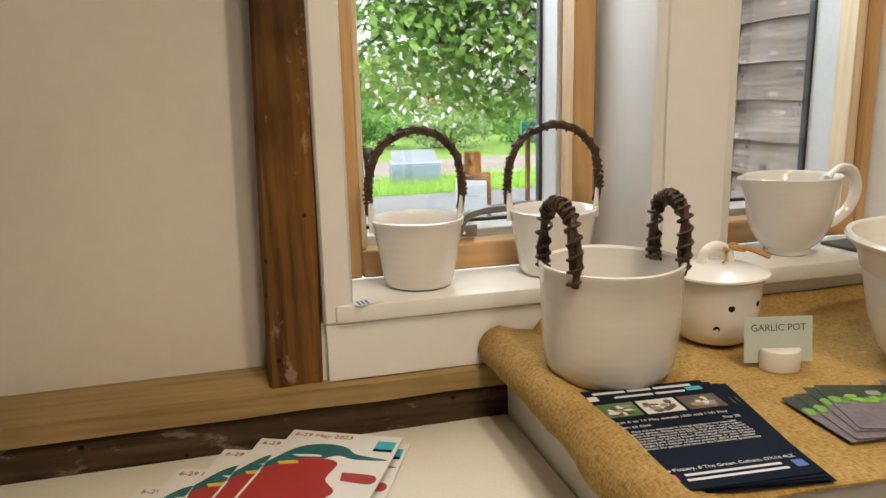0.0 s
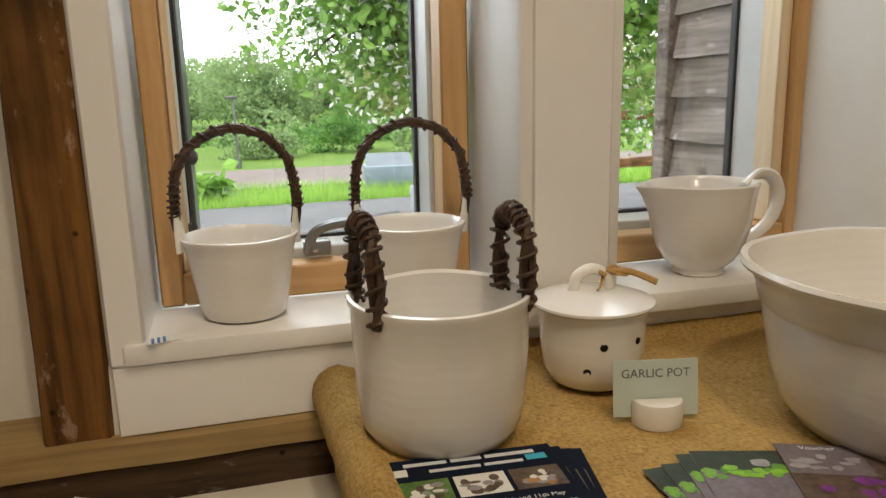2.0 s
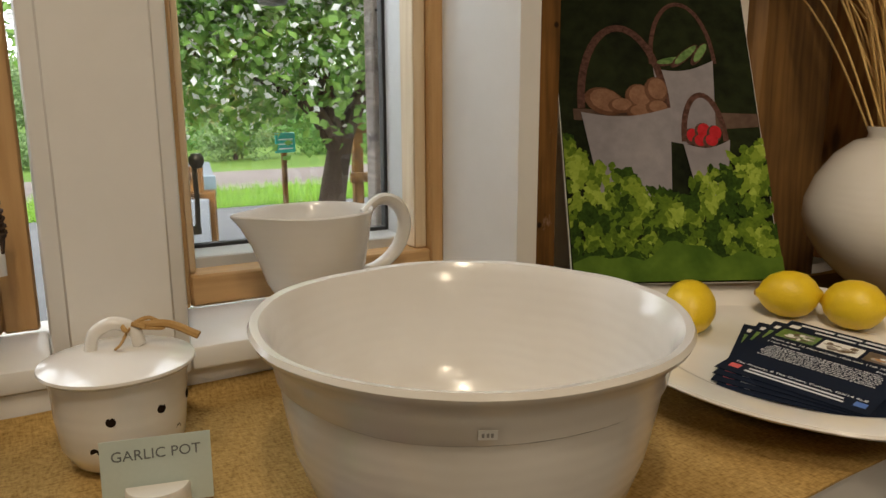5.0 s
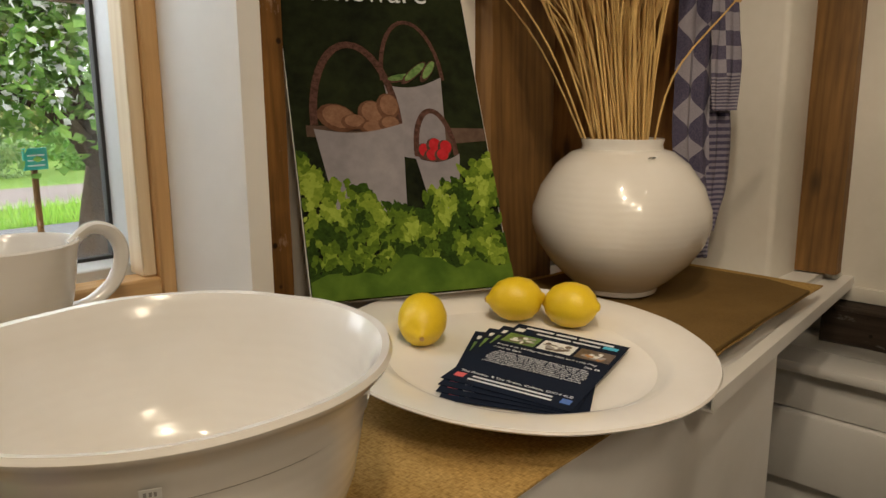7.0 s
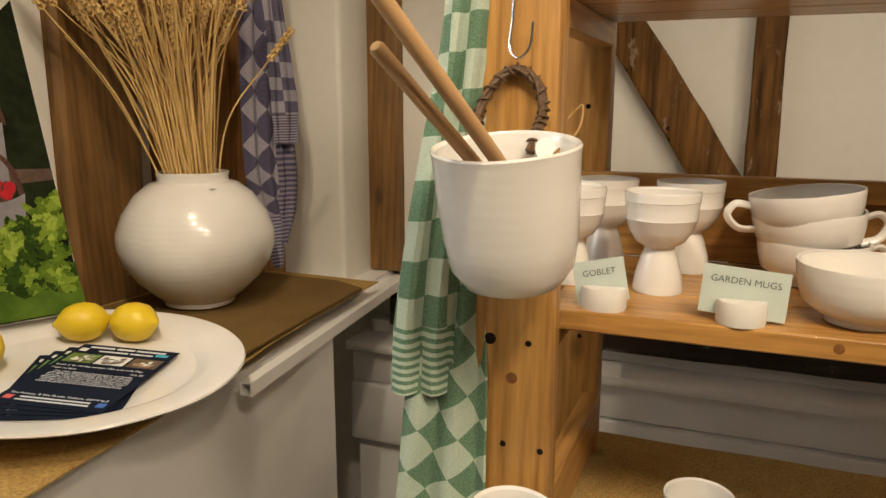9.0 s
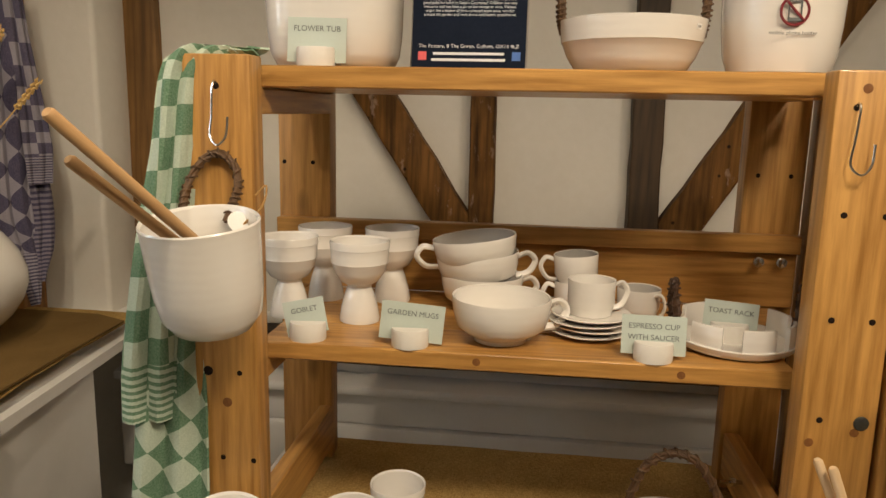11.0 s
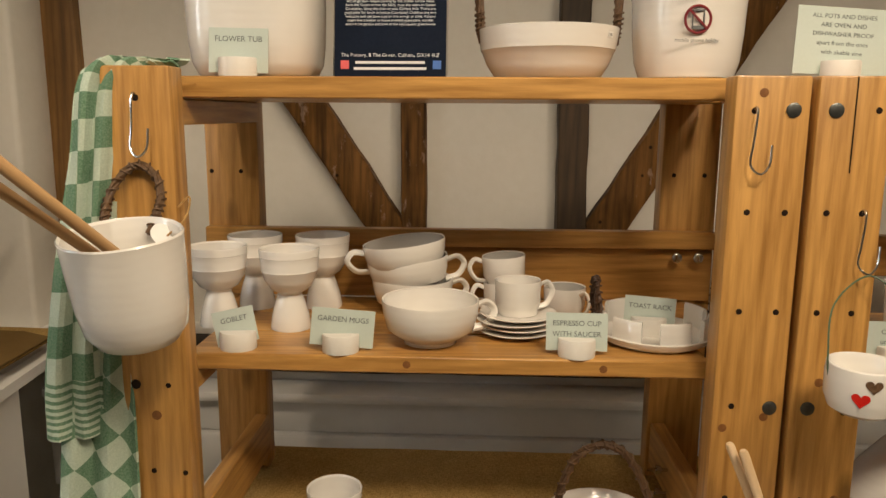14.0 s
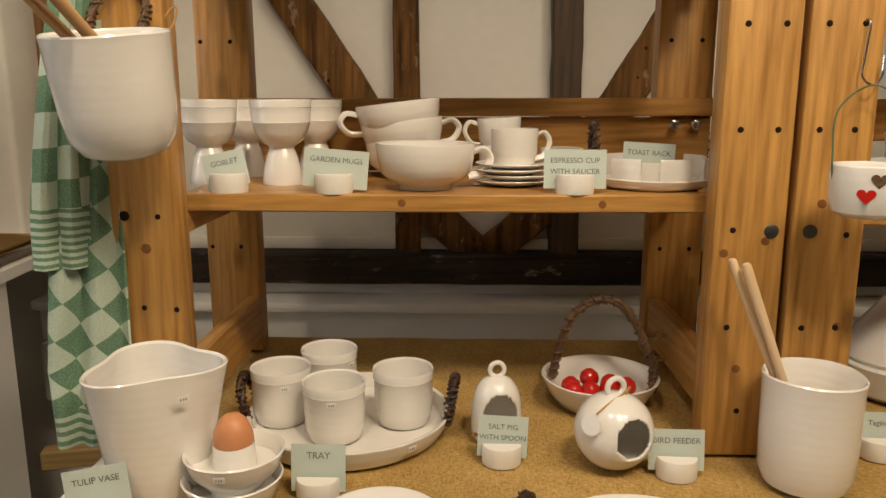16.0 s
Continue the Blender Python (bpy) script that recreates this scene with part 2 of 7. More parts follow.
PINKINK = surface("pink red print", (0.65, 0.08, 0.10), (0.70, 0.14, 0.14), 0.4, 10, 200, 0.0, 0.0003)
BLUEINK = surface("blue print", (0.05, 0.14, 0.45), (0.06, 0.16, 0.48), 0.4, 10, 200, 0.0, 0.0003)
LEMON = surface("lemon peel", (0.78, 0.56, 0.02), (0.70, 0.48, 0.015), 0.4, 20, 350, 0.6, 0.0008)
TOMATO = surface("cherry tomato skin", (0.55, 0.02, 0.012), (0.42, 0.012, 0.01), 0.12, 30, 200, 0.05, 0.0005)
EGG = surface("brown egg shell", (0.62, 0.27, 0.12), (0.56, 0.23, 0.10), 0.45, 30, 400, 0.1, 0.0003)
STRAW = surface("dry wheat straw", (0.52, 0.32, 0.10), (0.76, 0.53, 0.21), 0.6, 30, 300, 0.3, 0.001)
TWINE = surface("raffia twine", (0.36, 0.20, 0.07), (0.50, 0.32, 0.13), 0.8, 40, 400, 0.5, 0.001)
STEEL = surface("bright steel", (0.62, 0.61, 0.59), (0.55, 0.54, 0.52), 0.22, 20, 200, 0.02, 0.0003, 1.0)
DULLSTEEL = surface("dull grey steel", (0.30, 0.30, 0.30), (0.24, 0.24, 0.24), 0.35, 20, 200, 0.02, 0.0003, 0.9)
DARKSTEEL = surface("dark bolt steel", (0.09, 0.095, 0.09), (0.14, 0.14, 0.13), 0.4, 60, 300, 0.2, 0.0005, 0.8)
BLACK = surface("black rubber", (0.012, 0.012, 0.012), (0.02, 0.02, 0.02), 0.6, 20, 200, 0.1, 0.0005)
HOLE = surface("dark hole", (0.015, 0.010, 0.007), (0.025, 0.015, 0.01), 0.9, 20, 200, 0.1, 0.0005)
KNOT = surface("pine knot", (0.16, 0.06, 0.015), (0.24, 0.10, 0.03), 0.5, 90, 300, 0.2, 0.0005)
GREYALU = surface("grey white casement paint", (0.62, 0.63, 0.63), (0.56, 0.57, 0.57), 0.4, 8, 100, 0.05, 0.0005)
GREENCHECK = towel_cloth("green chequered towel", (0.50, 0.58, 0.48), (0.075, 0.175, 0.095), 2.6, 19, (0.84, 1.0), 4, 300)
GREENCHECK_BIAS = towel_cloth("green chequered towel on the bias", (0.50, 0.58, 0.48), (0.075, 0.175, 0.095), 2.9, 16, (0.88, 1.0), 35, 200)
BLUECHECK = towel_cloth("blue chequered towel", (0.33, 0.31, 0.36), (0.040, 0.034, 0.085), 2.0, 16.5, (0.76, 1.0), 45, 400)
BLUESQUARES = towel_cloth("blue squared towel", (0.33, 0.31, 0.36), (0.060, 0.052, 0.105), 2.0, 14, (0.80, 1.0), 0, 330)
BLUESTRIPES = towel_cloth("blue striped towel hem", (0.24, 0.22, 0.27), (0.040, 0.034, 0.085), 2.0, 14, (-0.1, 1.1), 0, 150)

m_, n_, l_, b_ = mat("window glass", 0.0)
b_.inputs["Transmission Weight"].default_value, b_.inputs["IOR"].default_value = 1.0, 1.45
b_.inputs["Base Color"].default_value = (1, 1, 1, 1)
GLASS = m_
m_, n_, l_, b_ = mat("clear acrylic", 0.05)
b_.inputs["Transmission Weight"].default_value, b_.inputs["IOR"].default_value = 1.0, 1.3
ACRYLIC = m_


# ---- building blocks ----
def part(name, bm, material, parent=None, label="", smooth=True, kind=""):
    me = bpy.data.meshes.new(name)
    bmesh.ops.recalc_face_normals(bm, faces=bm.faces)
    bm.to_mesh(me)
    bm.free()
    if smooth:
        me.shade_smooth()
        me.set_sharp_from_angle(angle=radians(38))
    me.materials.append(material)
    ob = new(name, me)
    ob.parent = parent
    return tagged(ob, label=label, kind=kind)


def thing(name, place, rz=0.0, label="", category="", group="", rx=0.0, ry=0.0):
    ob = new(name)
    ob.empty_display_size = 0.05
    ob.matrix_world = pose(*place, rx, ry, rz)
    return tagged(ob, label, category, group)


def add_box(bm, x0, x1, y0, y1, z0, z1, bevel=0.0, segs=1):
    m = Matrix.LocRotScale(((x0 + x1) / 2, (y0 + y1) / 2, (z0 + z1) / 2), None, (abs(x1 - x0), abs(y1 - y0), abs(z1 - z0)))
    made = bmesh.ops.create_cube(bm, size=1.0, matrix=m)
    if bevel:
        edges = list({e for v in made["verts"] for e in v.link_edges})
        bmesh.ops.bevel(bm, geom=edges, offset=bevel, segments=segs, affect="EDGES", profile=0.5)
    return bm


def block(x0, x1, y0, y1, z0, z1, bevel=0.0, segs=1):
    return add_box(bmesh.new(), x0, x1, y0, y1, z0, z1, bevel, segs)


def timber(a, b, w, d, face, wobble=0.003, steps=14, seed=0.0):
    """An uneven beam from a to b, w wide and d deep; face is the way its front looks."""
    a, b, f = Vector(a), Vector(b), Vector(face).normalized()
    along = (b - a).normalized()
    side = along.cross(f).normalized()
    ring = [(-1, -1), (-1, 0.82), (-0.88, 1), (0.88, 1), (1, 0.82), (1, -1)]
    bm, rows = bmesh.new(), []
    for i in range(steps + 1):
        c = a.lerp(b, i / steps)
        row = []
        for u, v in ring:
            p = c + side * u * w / 2 + f * v * d / 2
            row.append(bm.verts.new(p + noise.noise_vector(p * 9 + Vector((seed, 0, 0))) * wobble))
        rows.append(row)
    for r0, r1 in zip(rows, rows[1:]):
        for k in range(len(ring)):
            j = (k + 1) % len(ring)
            bm.faces.new((r0[k], r0[j], r1[j], r1[k]))
    bm.faces.new(rows[0][::-1])
    bm.faces.new(rows[-1])
    return bm


def lathe(profile, seg=48, wobble=0.0, seed=0.0, shape=None):
    """Turns (radius, height) pairs about z; radius 0 closes. shape(angle, height) scales the radius."""
    bm, rows = bmesh.new(), []
    for r, z in profile:
        if r <= 1e-6:
            rows.append([bm.verts.new((0, 0, z))])
            continue
        row = []
        for k in range(seg):
            a = 2 * math.pi * k / seg
            q = r * (shape(a, z) if shape else 1.0)
            p = Vector((q * math.cos(a), q * math.sin(a), z))
            row.append(bm.verts.new(p + noise.noise_vector(p * 14 + Vector((seed, seed, 0))) * wobble))
        rows.append(row)
    for r0, r1 in zip(rows, rows[1:]):
        for k in range(seg):
            j = (k + 1) % seg
            if len(r0) == 1 and len(r1) == 1:
                continue
            if len(r0) == 1:
                bm.faces.new((r0[0], r1[j], r1[k]))
            elif len(r1) == 1:
                bm.faces.new((r0[k], r0[j], r1[0]))
            else:
                bm.faces.new((r0[k], r0[j], r1[j], r1[k]))
    return bm


def smooth_line(points, per=8):
    """A rounded line through points."""
    pts, out = [Vector(p) for p in points], []
    ext = [pts[0] * 2 - pts[1], *pts, pts[-1] * 2 - pts[-2]]
    for i in range(1, len(ext) - 2):
        p0, p1, p2, p3 = ext[i - 1:i + 3]
        for k in range(per):
            t = k / per
            out.append(0.5 * ((2 * p1) + (p2 - p0) * t + (2 * p0 - 5 * p1 + 4 * p2 - p3) * t * t + (3 * p1 - p0 - 3 * p2 + p3) * t ** 3))
    return out + [pts[-1]]


def frames(pts):
    tang = [(pts[min(i + 1, len(pts) - 1)] - pts[max(i - 1, 0)]).normalized() for i in range(len(pts))]
    n = tang[0].orthogonal().normalized()
    out = []
    for t in tang:
        n = (n - t * n.dot(t)).normalized()
        out.append((n, t.cross(n)))
    return out


def tube(pts, r, seg=8, bm=None, flat=1.0):
    bm = bm or bmesh.new()
    pts = [Vector(p) for p in pts]
    rows = []
    for i, (p, (u, v)) in enumerate(zip(pts, frames(pts))):
        q = r[i] if isinstance(r, (list, tuple)) else r
        rows.append([bm.verts.new(p + (u * math.cos(a) + v * math.sin(a) * flat) * q) for a in (2 * math.pi * k / seg for k in range(seg))])
    for r0, r1 in zip(rows, rows[1:]):
        for k in range(seg):
            j = (k + 1) % seg
            bm.faces.new((r0[k], r0[j], r1[j], r1[k]))
    bm.faces.new(rows[0][::-1])
    bm.faces.new(rows[-1])
    return bm


def helix(pts, radius, turns, t0=0.0, t1=1.0, per=9, phase=0.0):
    fr, n = frames(pts), len(pts) - 1
    out, steps = [], max(6, int(turns * per))
    for k in range(steps + 1):
        s = k / steps
        x = (t0 + (t1 - t0) * s) * n
        i = min(int(x), n - 1)
        f = x - i
        c = pts[i].lerp(pts[i + 1], f)
        u, v = fr[i]
        a = phase + 2 * math.pi * turns * s
        out.append(c + (u * math.cos(a) + v * math.sin(a)) * radius)
    return out


def vine_handle(points, r, parent, wraps, material=None, strands=3, per=8):
    """A handle of twisted vine strands, bound with thinner vine."""
    material = material or VINE
    line = smooth_line(points, per)
    bm = bmesh.new()
    for s in range(strands):
        h = helix(line, r * 0.45, 2.2, 0, 1, 10, 2 * math.pi * s / strands)
        tube([p + noise.noise_vector(p * 60) * r * 0.22 for p in h], r * 0.55, 6, bm)
    core = part("handle", bm, material, parent, "twisted vine handle")
    bm = bmesh.new()
    for t0, t1, turns in wraps:
        h = helix(line, r * 1.02, turns, t0, t1, 9, t0 * 40)
        tube([p + noise.noise_vector(p * 90) * r * 0.15 for p in h], r * 0.26, 5, bm)
    part("binding", bm, material, core)
    return core


def lettering(text, size, material, parent, m, align="CENTER", squeeze=1.0, name="lettering"):
    cu = bpy.data.curves.new(name, "FONT")
    cu.body, cu.size, cu.align_x, cu.extrude, cu.resolution_u = text, size, align, 0.00012, 3
    cu.space_line = 1.0
    tmp = bpy.data.objects.new("tmp", cu)
    me = bpy.data.meshes.new_from_object(tmp)
    bpy.data.objects.remove(tmp)
    me.materials.clear()
    me.materials.append(material)
    ob = new(name, me)
    ob.parent = parent
    ob.matrix_local = m @ Matrix.Diagonal((squeeze, 1, 1, 1))
    return ob


def plate_rect(bm, x, y, w, h, z, t=0.0003):
    return add_box(bm, x - w / 2, x + w / 2, y - h / 2, y + h / 2, z, z + t)


def lay_out(bm, spots):
    """Gives each vertex its place on the unrolled cloth."""
    uvl = bm.loops.layers.uv.new("UVMap")
    for f in bm.faces:
        for lp in f.loops:
            lp[uvl].uv = spots[lp.vert]


# ---- setting: room ----
def setting(name, bm, material, label="", smooth=True):
    return part(name, bm, material, None, label, smooth, "structure")


setting("floor", block(-3.0, 2.5, -3.2, 1.3, -0.1, FLOOR), surface("grey floor paint", (0.30, 0.27, 0.23), (0.24, 0.22, 0.19), 0.5, 3, 40, 0.2, 0.002))
setting("ceiling", block(-3.0, 2.5, -3.2, 1.3, 2.5, 2.65), PLASTER)
setting("wall_south", block(-3.0, 2.5, -3.2, -3.05, FLOOR, 2.5), PLASTER)
setting("wall_west", block(-3.0, -2.85, -3.05, 1.03, FLOOR, 2.5), PLASTER)
setting("wall_east", block(2.23, 2.5, -3.05, 1.115, FLOOR, 2.5), PLASTER)

# window wall: plaster panels, piers and lintel round two openings
wall = bmesh.new()
add_box(wall, -2.85, 0.05, 1.03, 1.2, FLOOR, 2.5)
add_box(wall, 0.05, 1.14, 0.95, 1.2, FLOOR, 1.004)
add_box(wall, 0.05, 1.14, 0.95, 1.2, 1.95, 2.5)
add_box(wall, 1.14, 2.5, 1.115, 1.3, FLOOR, 2.5)
setting("wall_north", wall, PLASTER)
pier = bmesh.new()
add_box(pier, 0.546, 0.675, 0.909, 1.2, 1.004, 1.95, 0.006, 2)
setting("window_pier", pier, GLOSSPAINT)
add = bmesh.new()
add_box(add, 0.562, 0.660, 0.9055, 0.912, 1.032, 1.95, 0.002)
setting("pier_trim", add, GLOSSPAINT)
jamb = bmesh.new()
add_box(jamb, 0.092, 0.132, 0.936, 1.2, 1.004, 1.95, 0.004)
setting("window_jamb", jamb, GLOSSPAINT)
splay = bmesh.new()
vs = [splay.verts.new(p) for z in (1.004, 1.95) for p in ((1.106, 0.936, z), (1.138, 0.936, z), (1.138, 1.2, z), (1.066, 1.2, z), (1.066, 1.068, z))]
for k in range(5):
    splay.faces.new((vs[k], vs[(k + 1) % 5], vs[5 + (k + 1) % 5], vs[5 + k]))
splay.faces.new(vs[:5][::-1])
splay.faces.new(vs[5:])
setting("window_reveal", splay, GLOSSPAINT)
setting("window_apron", block(0.095, 1.105, 0.939, 0.9495, 0.925, 1.004, 0.001), GLOSSPAINT)
sill = bmesh.new()
add_box(sill, 0.108, 0.5455, 0.931, 1.064, 1.006, SILL, 0.004, 2)
setting("window_sill", sill, GLOSSPAINT)
sill = bmesh.new()
add_box(sill, 0.6755, 1.1055, 0.912, 1.064, 1.006, SILL + 0.002, 0.004, 2)
setting("window_sill", sill, GLOSSPAINT)


def window(name, x0, x1, w0, w1, z0, z1, stop):
    """Pine frame, optional pale stop, deep casement with black seal, pane and outer lining; w0, w1: members' widths."""
    win = tagged(new(name), "pine window frame with a pale casement", "window", kind="structure")
    a, b = x0 + w0, x1 - w1
    for p0, p1, q0, q1, m in ((x0, a, z0, z1, "z"), (b, x1, z0, z1, "z"), (a, b, z0, z0 + 0.040, "x")):
        part("frame", block(p0, p1, 1.066, 1.112, q0, q1, 0.003), FRAMEPINE[m], win)
    if stop:
        part("stop", block(b - stop, b - 0.0005, 1.078, 1.120, z0 + 0.0405, z1, 0.002), PALEPINE, win)
    part("stop", block(a + 0.0005, a + 0.010, 1.078, 1.120, z0 + 0.0405, z1, 0.002), PALEPINE, win)
    lo, hi = a - 0.006, b + 0.006 - stop * 0.55
    for p0, p1, q0, q1 in ((lo, lo + 0.014, z0 + 0.034, z1), (hi - 0.010, hi, z0 + 0.034, z1), (lo + 0.014, hi - 0.010, z0 + 0.034, z0 + 0.052)):
        part("casement", block(p0, p1, 1.1205, 1.196, q0, q1, 0.002), GREYALU, win)
    for p0, p1, q0, q1 in ((lo + 0.014, lo + 0.019, z0 + 0.052, z1), (hi - 0.015, hi - 0.010, z0 + 0.052, z1), (lo + 0.019, hi - 0.015, z0 + 0.052, z0 + 0.057)):
        part("seal", block(p0, p1, 1.180, 1.196, q0, q1), BLACK, win)
    g = part("pane", block(lo + 0.015, hi - 0.011, 1.186, 1.190, z0 + 0.053, z1), GLASS, win, smooth=False)
    g.visible_shadow = False
    part("outer_lining", block(lo - 0.004, lo + 0.0205, 1.201, 1.34, z0 + 0.02, z1, 0.002), LINING, win, "dark grey outer lining")
    return win


LINING = surface("dark grey lining paint", (0.045, 0.047, 0.05), (0.09, 0.092, 0.095), 0.35, 9, 90, 0.1, 0.0005)
window("window_1", 0.138, 0.538, 0.028, 0.037, 1.030, 1.95, 0.0)
window("window_2", 0.676, 1.067, 0.03, 0.022, 1.032, 1.95, 0.020)

# timbers of the window wall
setting("timber_post_1", timber((0.053, 0.988, 0.923), (0.0885, 0.988, 2.5), 0.071, 0.094, (0, -1, 0), 0.003, 18), OAK["z"])
setting("timber_post_2", timber((1.142, 1.03, 0.955), (1.142, 1.03, 2.5), 0.066, 0.18, (0, -1, 0), 0.002, 14, 3), OAK["z"])
setting("timber_post_3", timber((1.690, 1.038, 0.955), (1.688, 1.038, 2.5), 0.20, 0.155, (0, -1, 0), 0.003, 14, 5), BROWNOAK)
setting("plaster_infill", block(1.475, 1.589, 0.985, 1.114, 0.955, 2.5, 0.003), PLASTER)
setting("timber_post_4", timber((2.015, 0.96, 0.955), (2.015, 0.96, 2.5), 0.095, 0.31, (0, -1, 0), 0.002, 12, 7), REDOAK)
setting("plaster_pier", block(2.066, 2.24, 0.646, 1.114, 0.94, 2.5, 0.012, 3), PLASTER)
setting("timber_post_5", timber((2.213, 0.615, 0.957), (2.213, 0.622, 2.5), 0.100, 0.032, (-1, 0, 0), 0.002, 14, 9), BROWNOAK)
setting("timber_rail", timber((-2.8, 0.979, 0.909), (0.345, 0.979, 0.909), 0.030, 0.108, (0, -1, 0), 0.002, 34, 2), RAILWOOD)
setting("timber_sole_plate", timber((-2.8, 0.985, 0.82), (0.345, 0.985, 0.82), 0.148, 0.10, (0, -1, 0), 0.004, 34, 4), DARKOAK)

# timbers of the east wall behind the shelves
EAST = (-1, 0, 0)
setting("timber_stud_1", timber((2.205, -0.240, 0.90), (2.205, -0.238, 2.5), 0.060, 0.05, EAST, 0.004, 26, 11), OAK["z"])
setting("timber_stud_2", timber((2.205, -0.622, 0.90), (2.205, -0.606, 2.5), 0.070, 0.05, EAST, 0.004, 26, 13), wood("dark stud", (0.03, 0.02, 0.012), (0.10, 0.06, 0.03), "z", 0.65, 40, 0.6))
setting("timber_brace_1", timber((2.207, -0.190, 1.165), (2.207, 0.308, 1.93), 0.088, 0.046, EAST, 0.005, 20, 15), OAK["z"])
setting("timber_brace_2", timber((2.207, -0.645, 1.10), (2.207, -1.17, 1.95), 0.092, 0.046, EAST, 0.006, 20, 17), OAK["z"])
setting("timber_brace_3", timber((2.209, -0.20, 1.09), (2.209, -0.425, 0.885), 0.080, 0.042, EAST, 0.004, 10, 19), OAK["z"])
setting("timber_brace_4", timber((2.209, -0.66, 1.09), (2.209, -0.425, 0.885), 0.080, 0.042, EAST, 0.004, 10, 21), OAK["z"])
setting("timber_sill_beam", timber((2.19, 0.57, 0.868), (2.19, -3.0, 0.868), 0.074, 0.09, EAST, 0.004, 40, 23), BLACKOAK)
skirt = bmesh.new()
add_box(skirt, 2.215, 2.2295, -3.0, 0.57, 0.9055, 0.935, 0.004, 2)
setting("plaster_ledge", skirt, PLASTER)
dado = tagged(new("dado_panelling"), "white painted moulded panelling along the wall", "panelling", kind="structure")
for name, x0, y1, z0, z1, bev in (("cap", 2.085, 0.665, 0.775, 0.800, 0.008), ("frieze", 2.115, 0.660, 0.690, 0.775, 0.006), ("moulding", 2.105, 0.664, 0.535, 0.688, 0.010), ("plinth", 2.135, 0.655, FLOOR, 0.535, 0.0), ("fillet", 2.18, 0.64, 0.800, 0.832, 0.003)):
    part(name, block(x0, 2.23, -3.0, y1, z0, z1, bev, 2), GLOSSPAINT, dado)

# white bench under the windows, with a ledge and a channel along its front
bench = tagged(new("bench_cabinet"), "white painted display bench under the windows", "cabinet")
b = bmesh.new()
add_box(b, 0.345, 1.775, 0.512, 0.9385, FLOOR, 0.952, 0.004)
part("body", b, GLOSSPAINT, bench)
b = block(-0.5, 0.5, -0.235, 0.235, -0.012, 0.012, 0.003)
led = part("ledge", b, GLOSSPAINT, bench)
led.matrix_world = pose(1.775, 0.80, 0.942, 0, 0, 4.0) @ Matrix.Diagonal((0.90, 1, 1, 1))
b = bmesh.new()
add_box(b, 0, 0.88, -0.010, -0.0075, -0.012, 0.010)
add_box(b, 0, 0.88, 0.0075, 0.010, -0.012, 0.010)
add_box(b, 0, 0.88, -0.0075, 0.0075, -0.012, -0.009)
add_box(b, 0, 0.88, -0.0075, 0.0075, 0.0075, 0.010)
ch = part("channel", b, GLOSSPAINT, bench, "white metal channel along the edge")
ch.matrix_world = pose(1.443, 0.474, 0.944, 0, 0, 5.6)
b = block(0.10, 0.9, 0.011, 0.05, -0.02, -0.002, 0.002)
ba = part("batten", b, GLOSSPAINT, bench)
ba.matrix_world = pose(1.443, 0.474, 0.944, 0, 0, 5.6)

# low table at the window's end, with a cream cloth
low = tagged(new("side_table"), "low table covered with a plain cream cloth", "table")
b = block(-1.6, 0.3435, 0.15, 0.932, 0.815, 0.850, 0.006, 2)
part("tabletop", b, CREAM, low)
for x in (-1.5, 0.28):
    for y in (0.2, 0.88):
        part("leg", block(x - 0.025, x + 0.025, y - 0.025, y + 0.025, FLOOR, 0.815, 0.003), GLOSSPAINT, low)


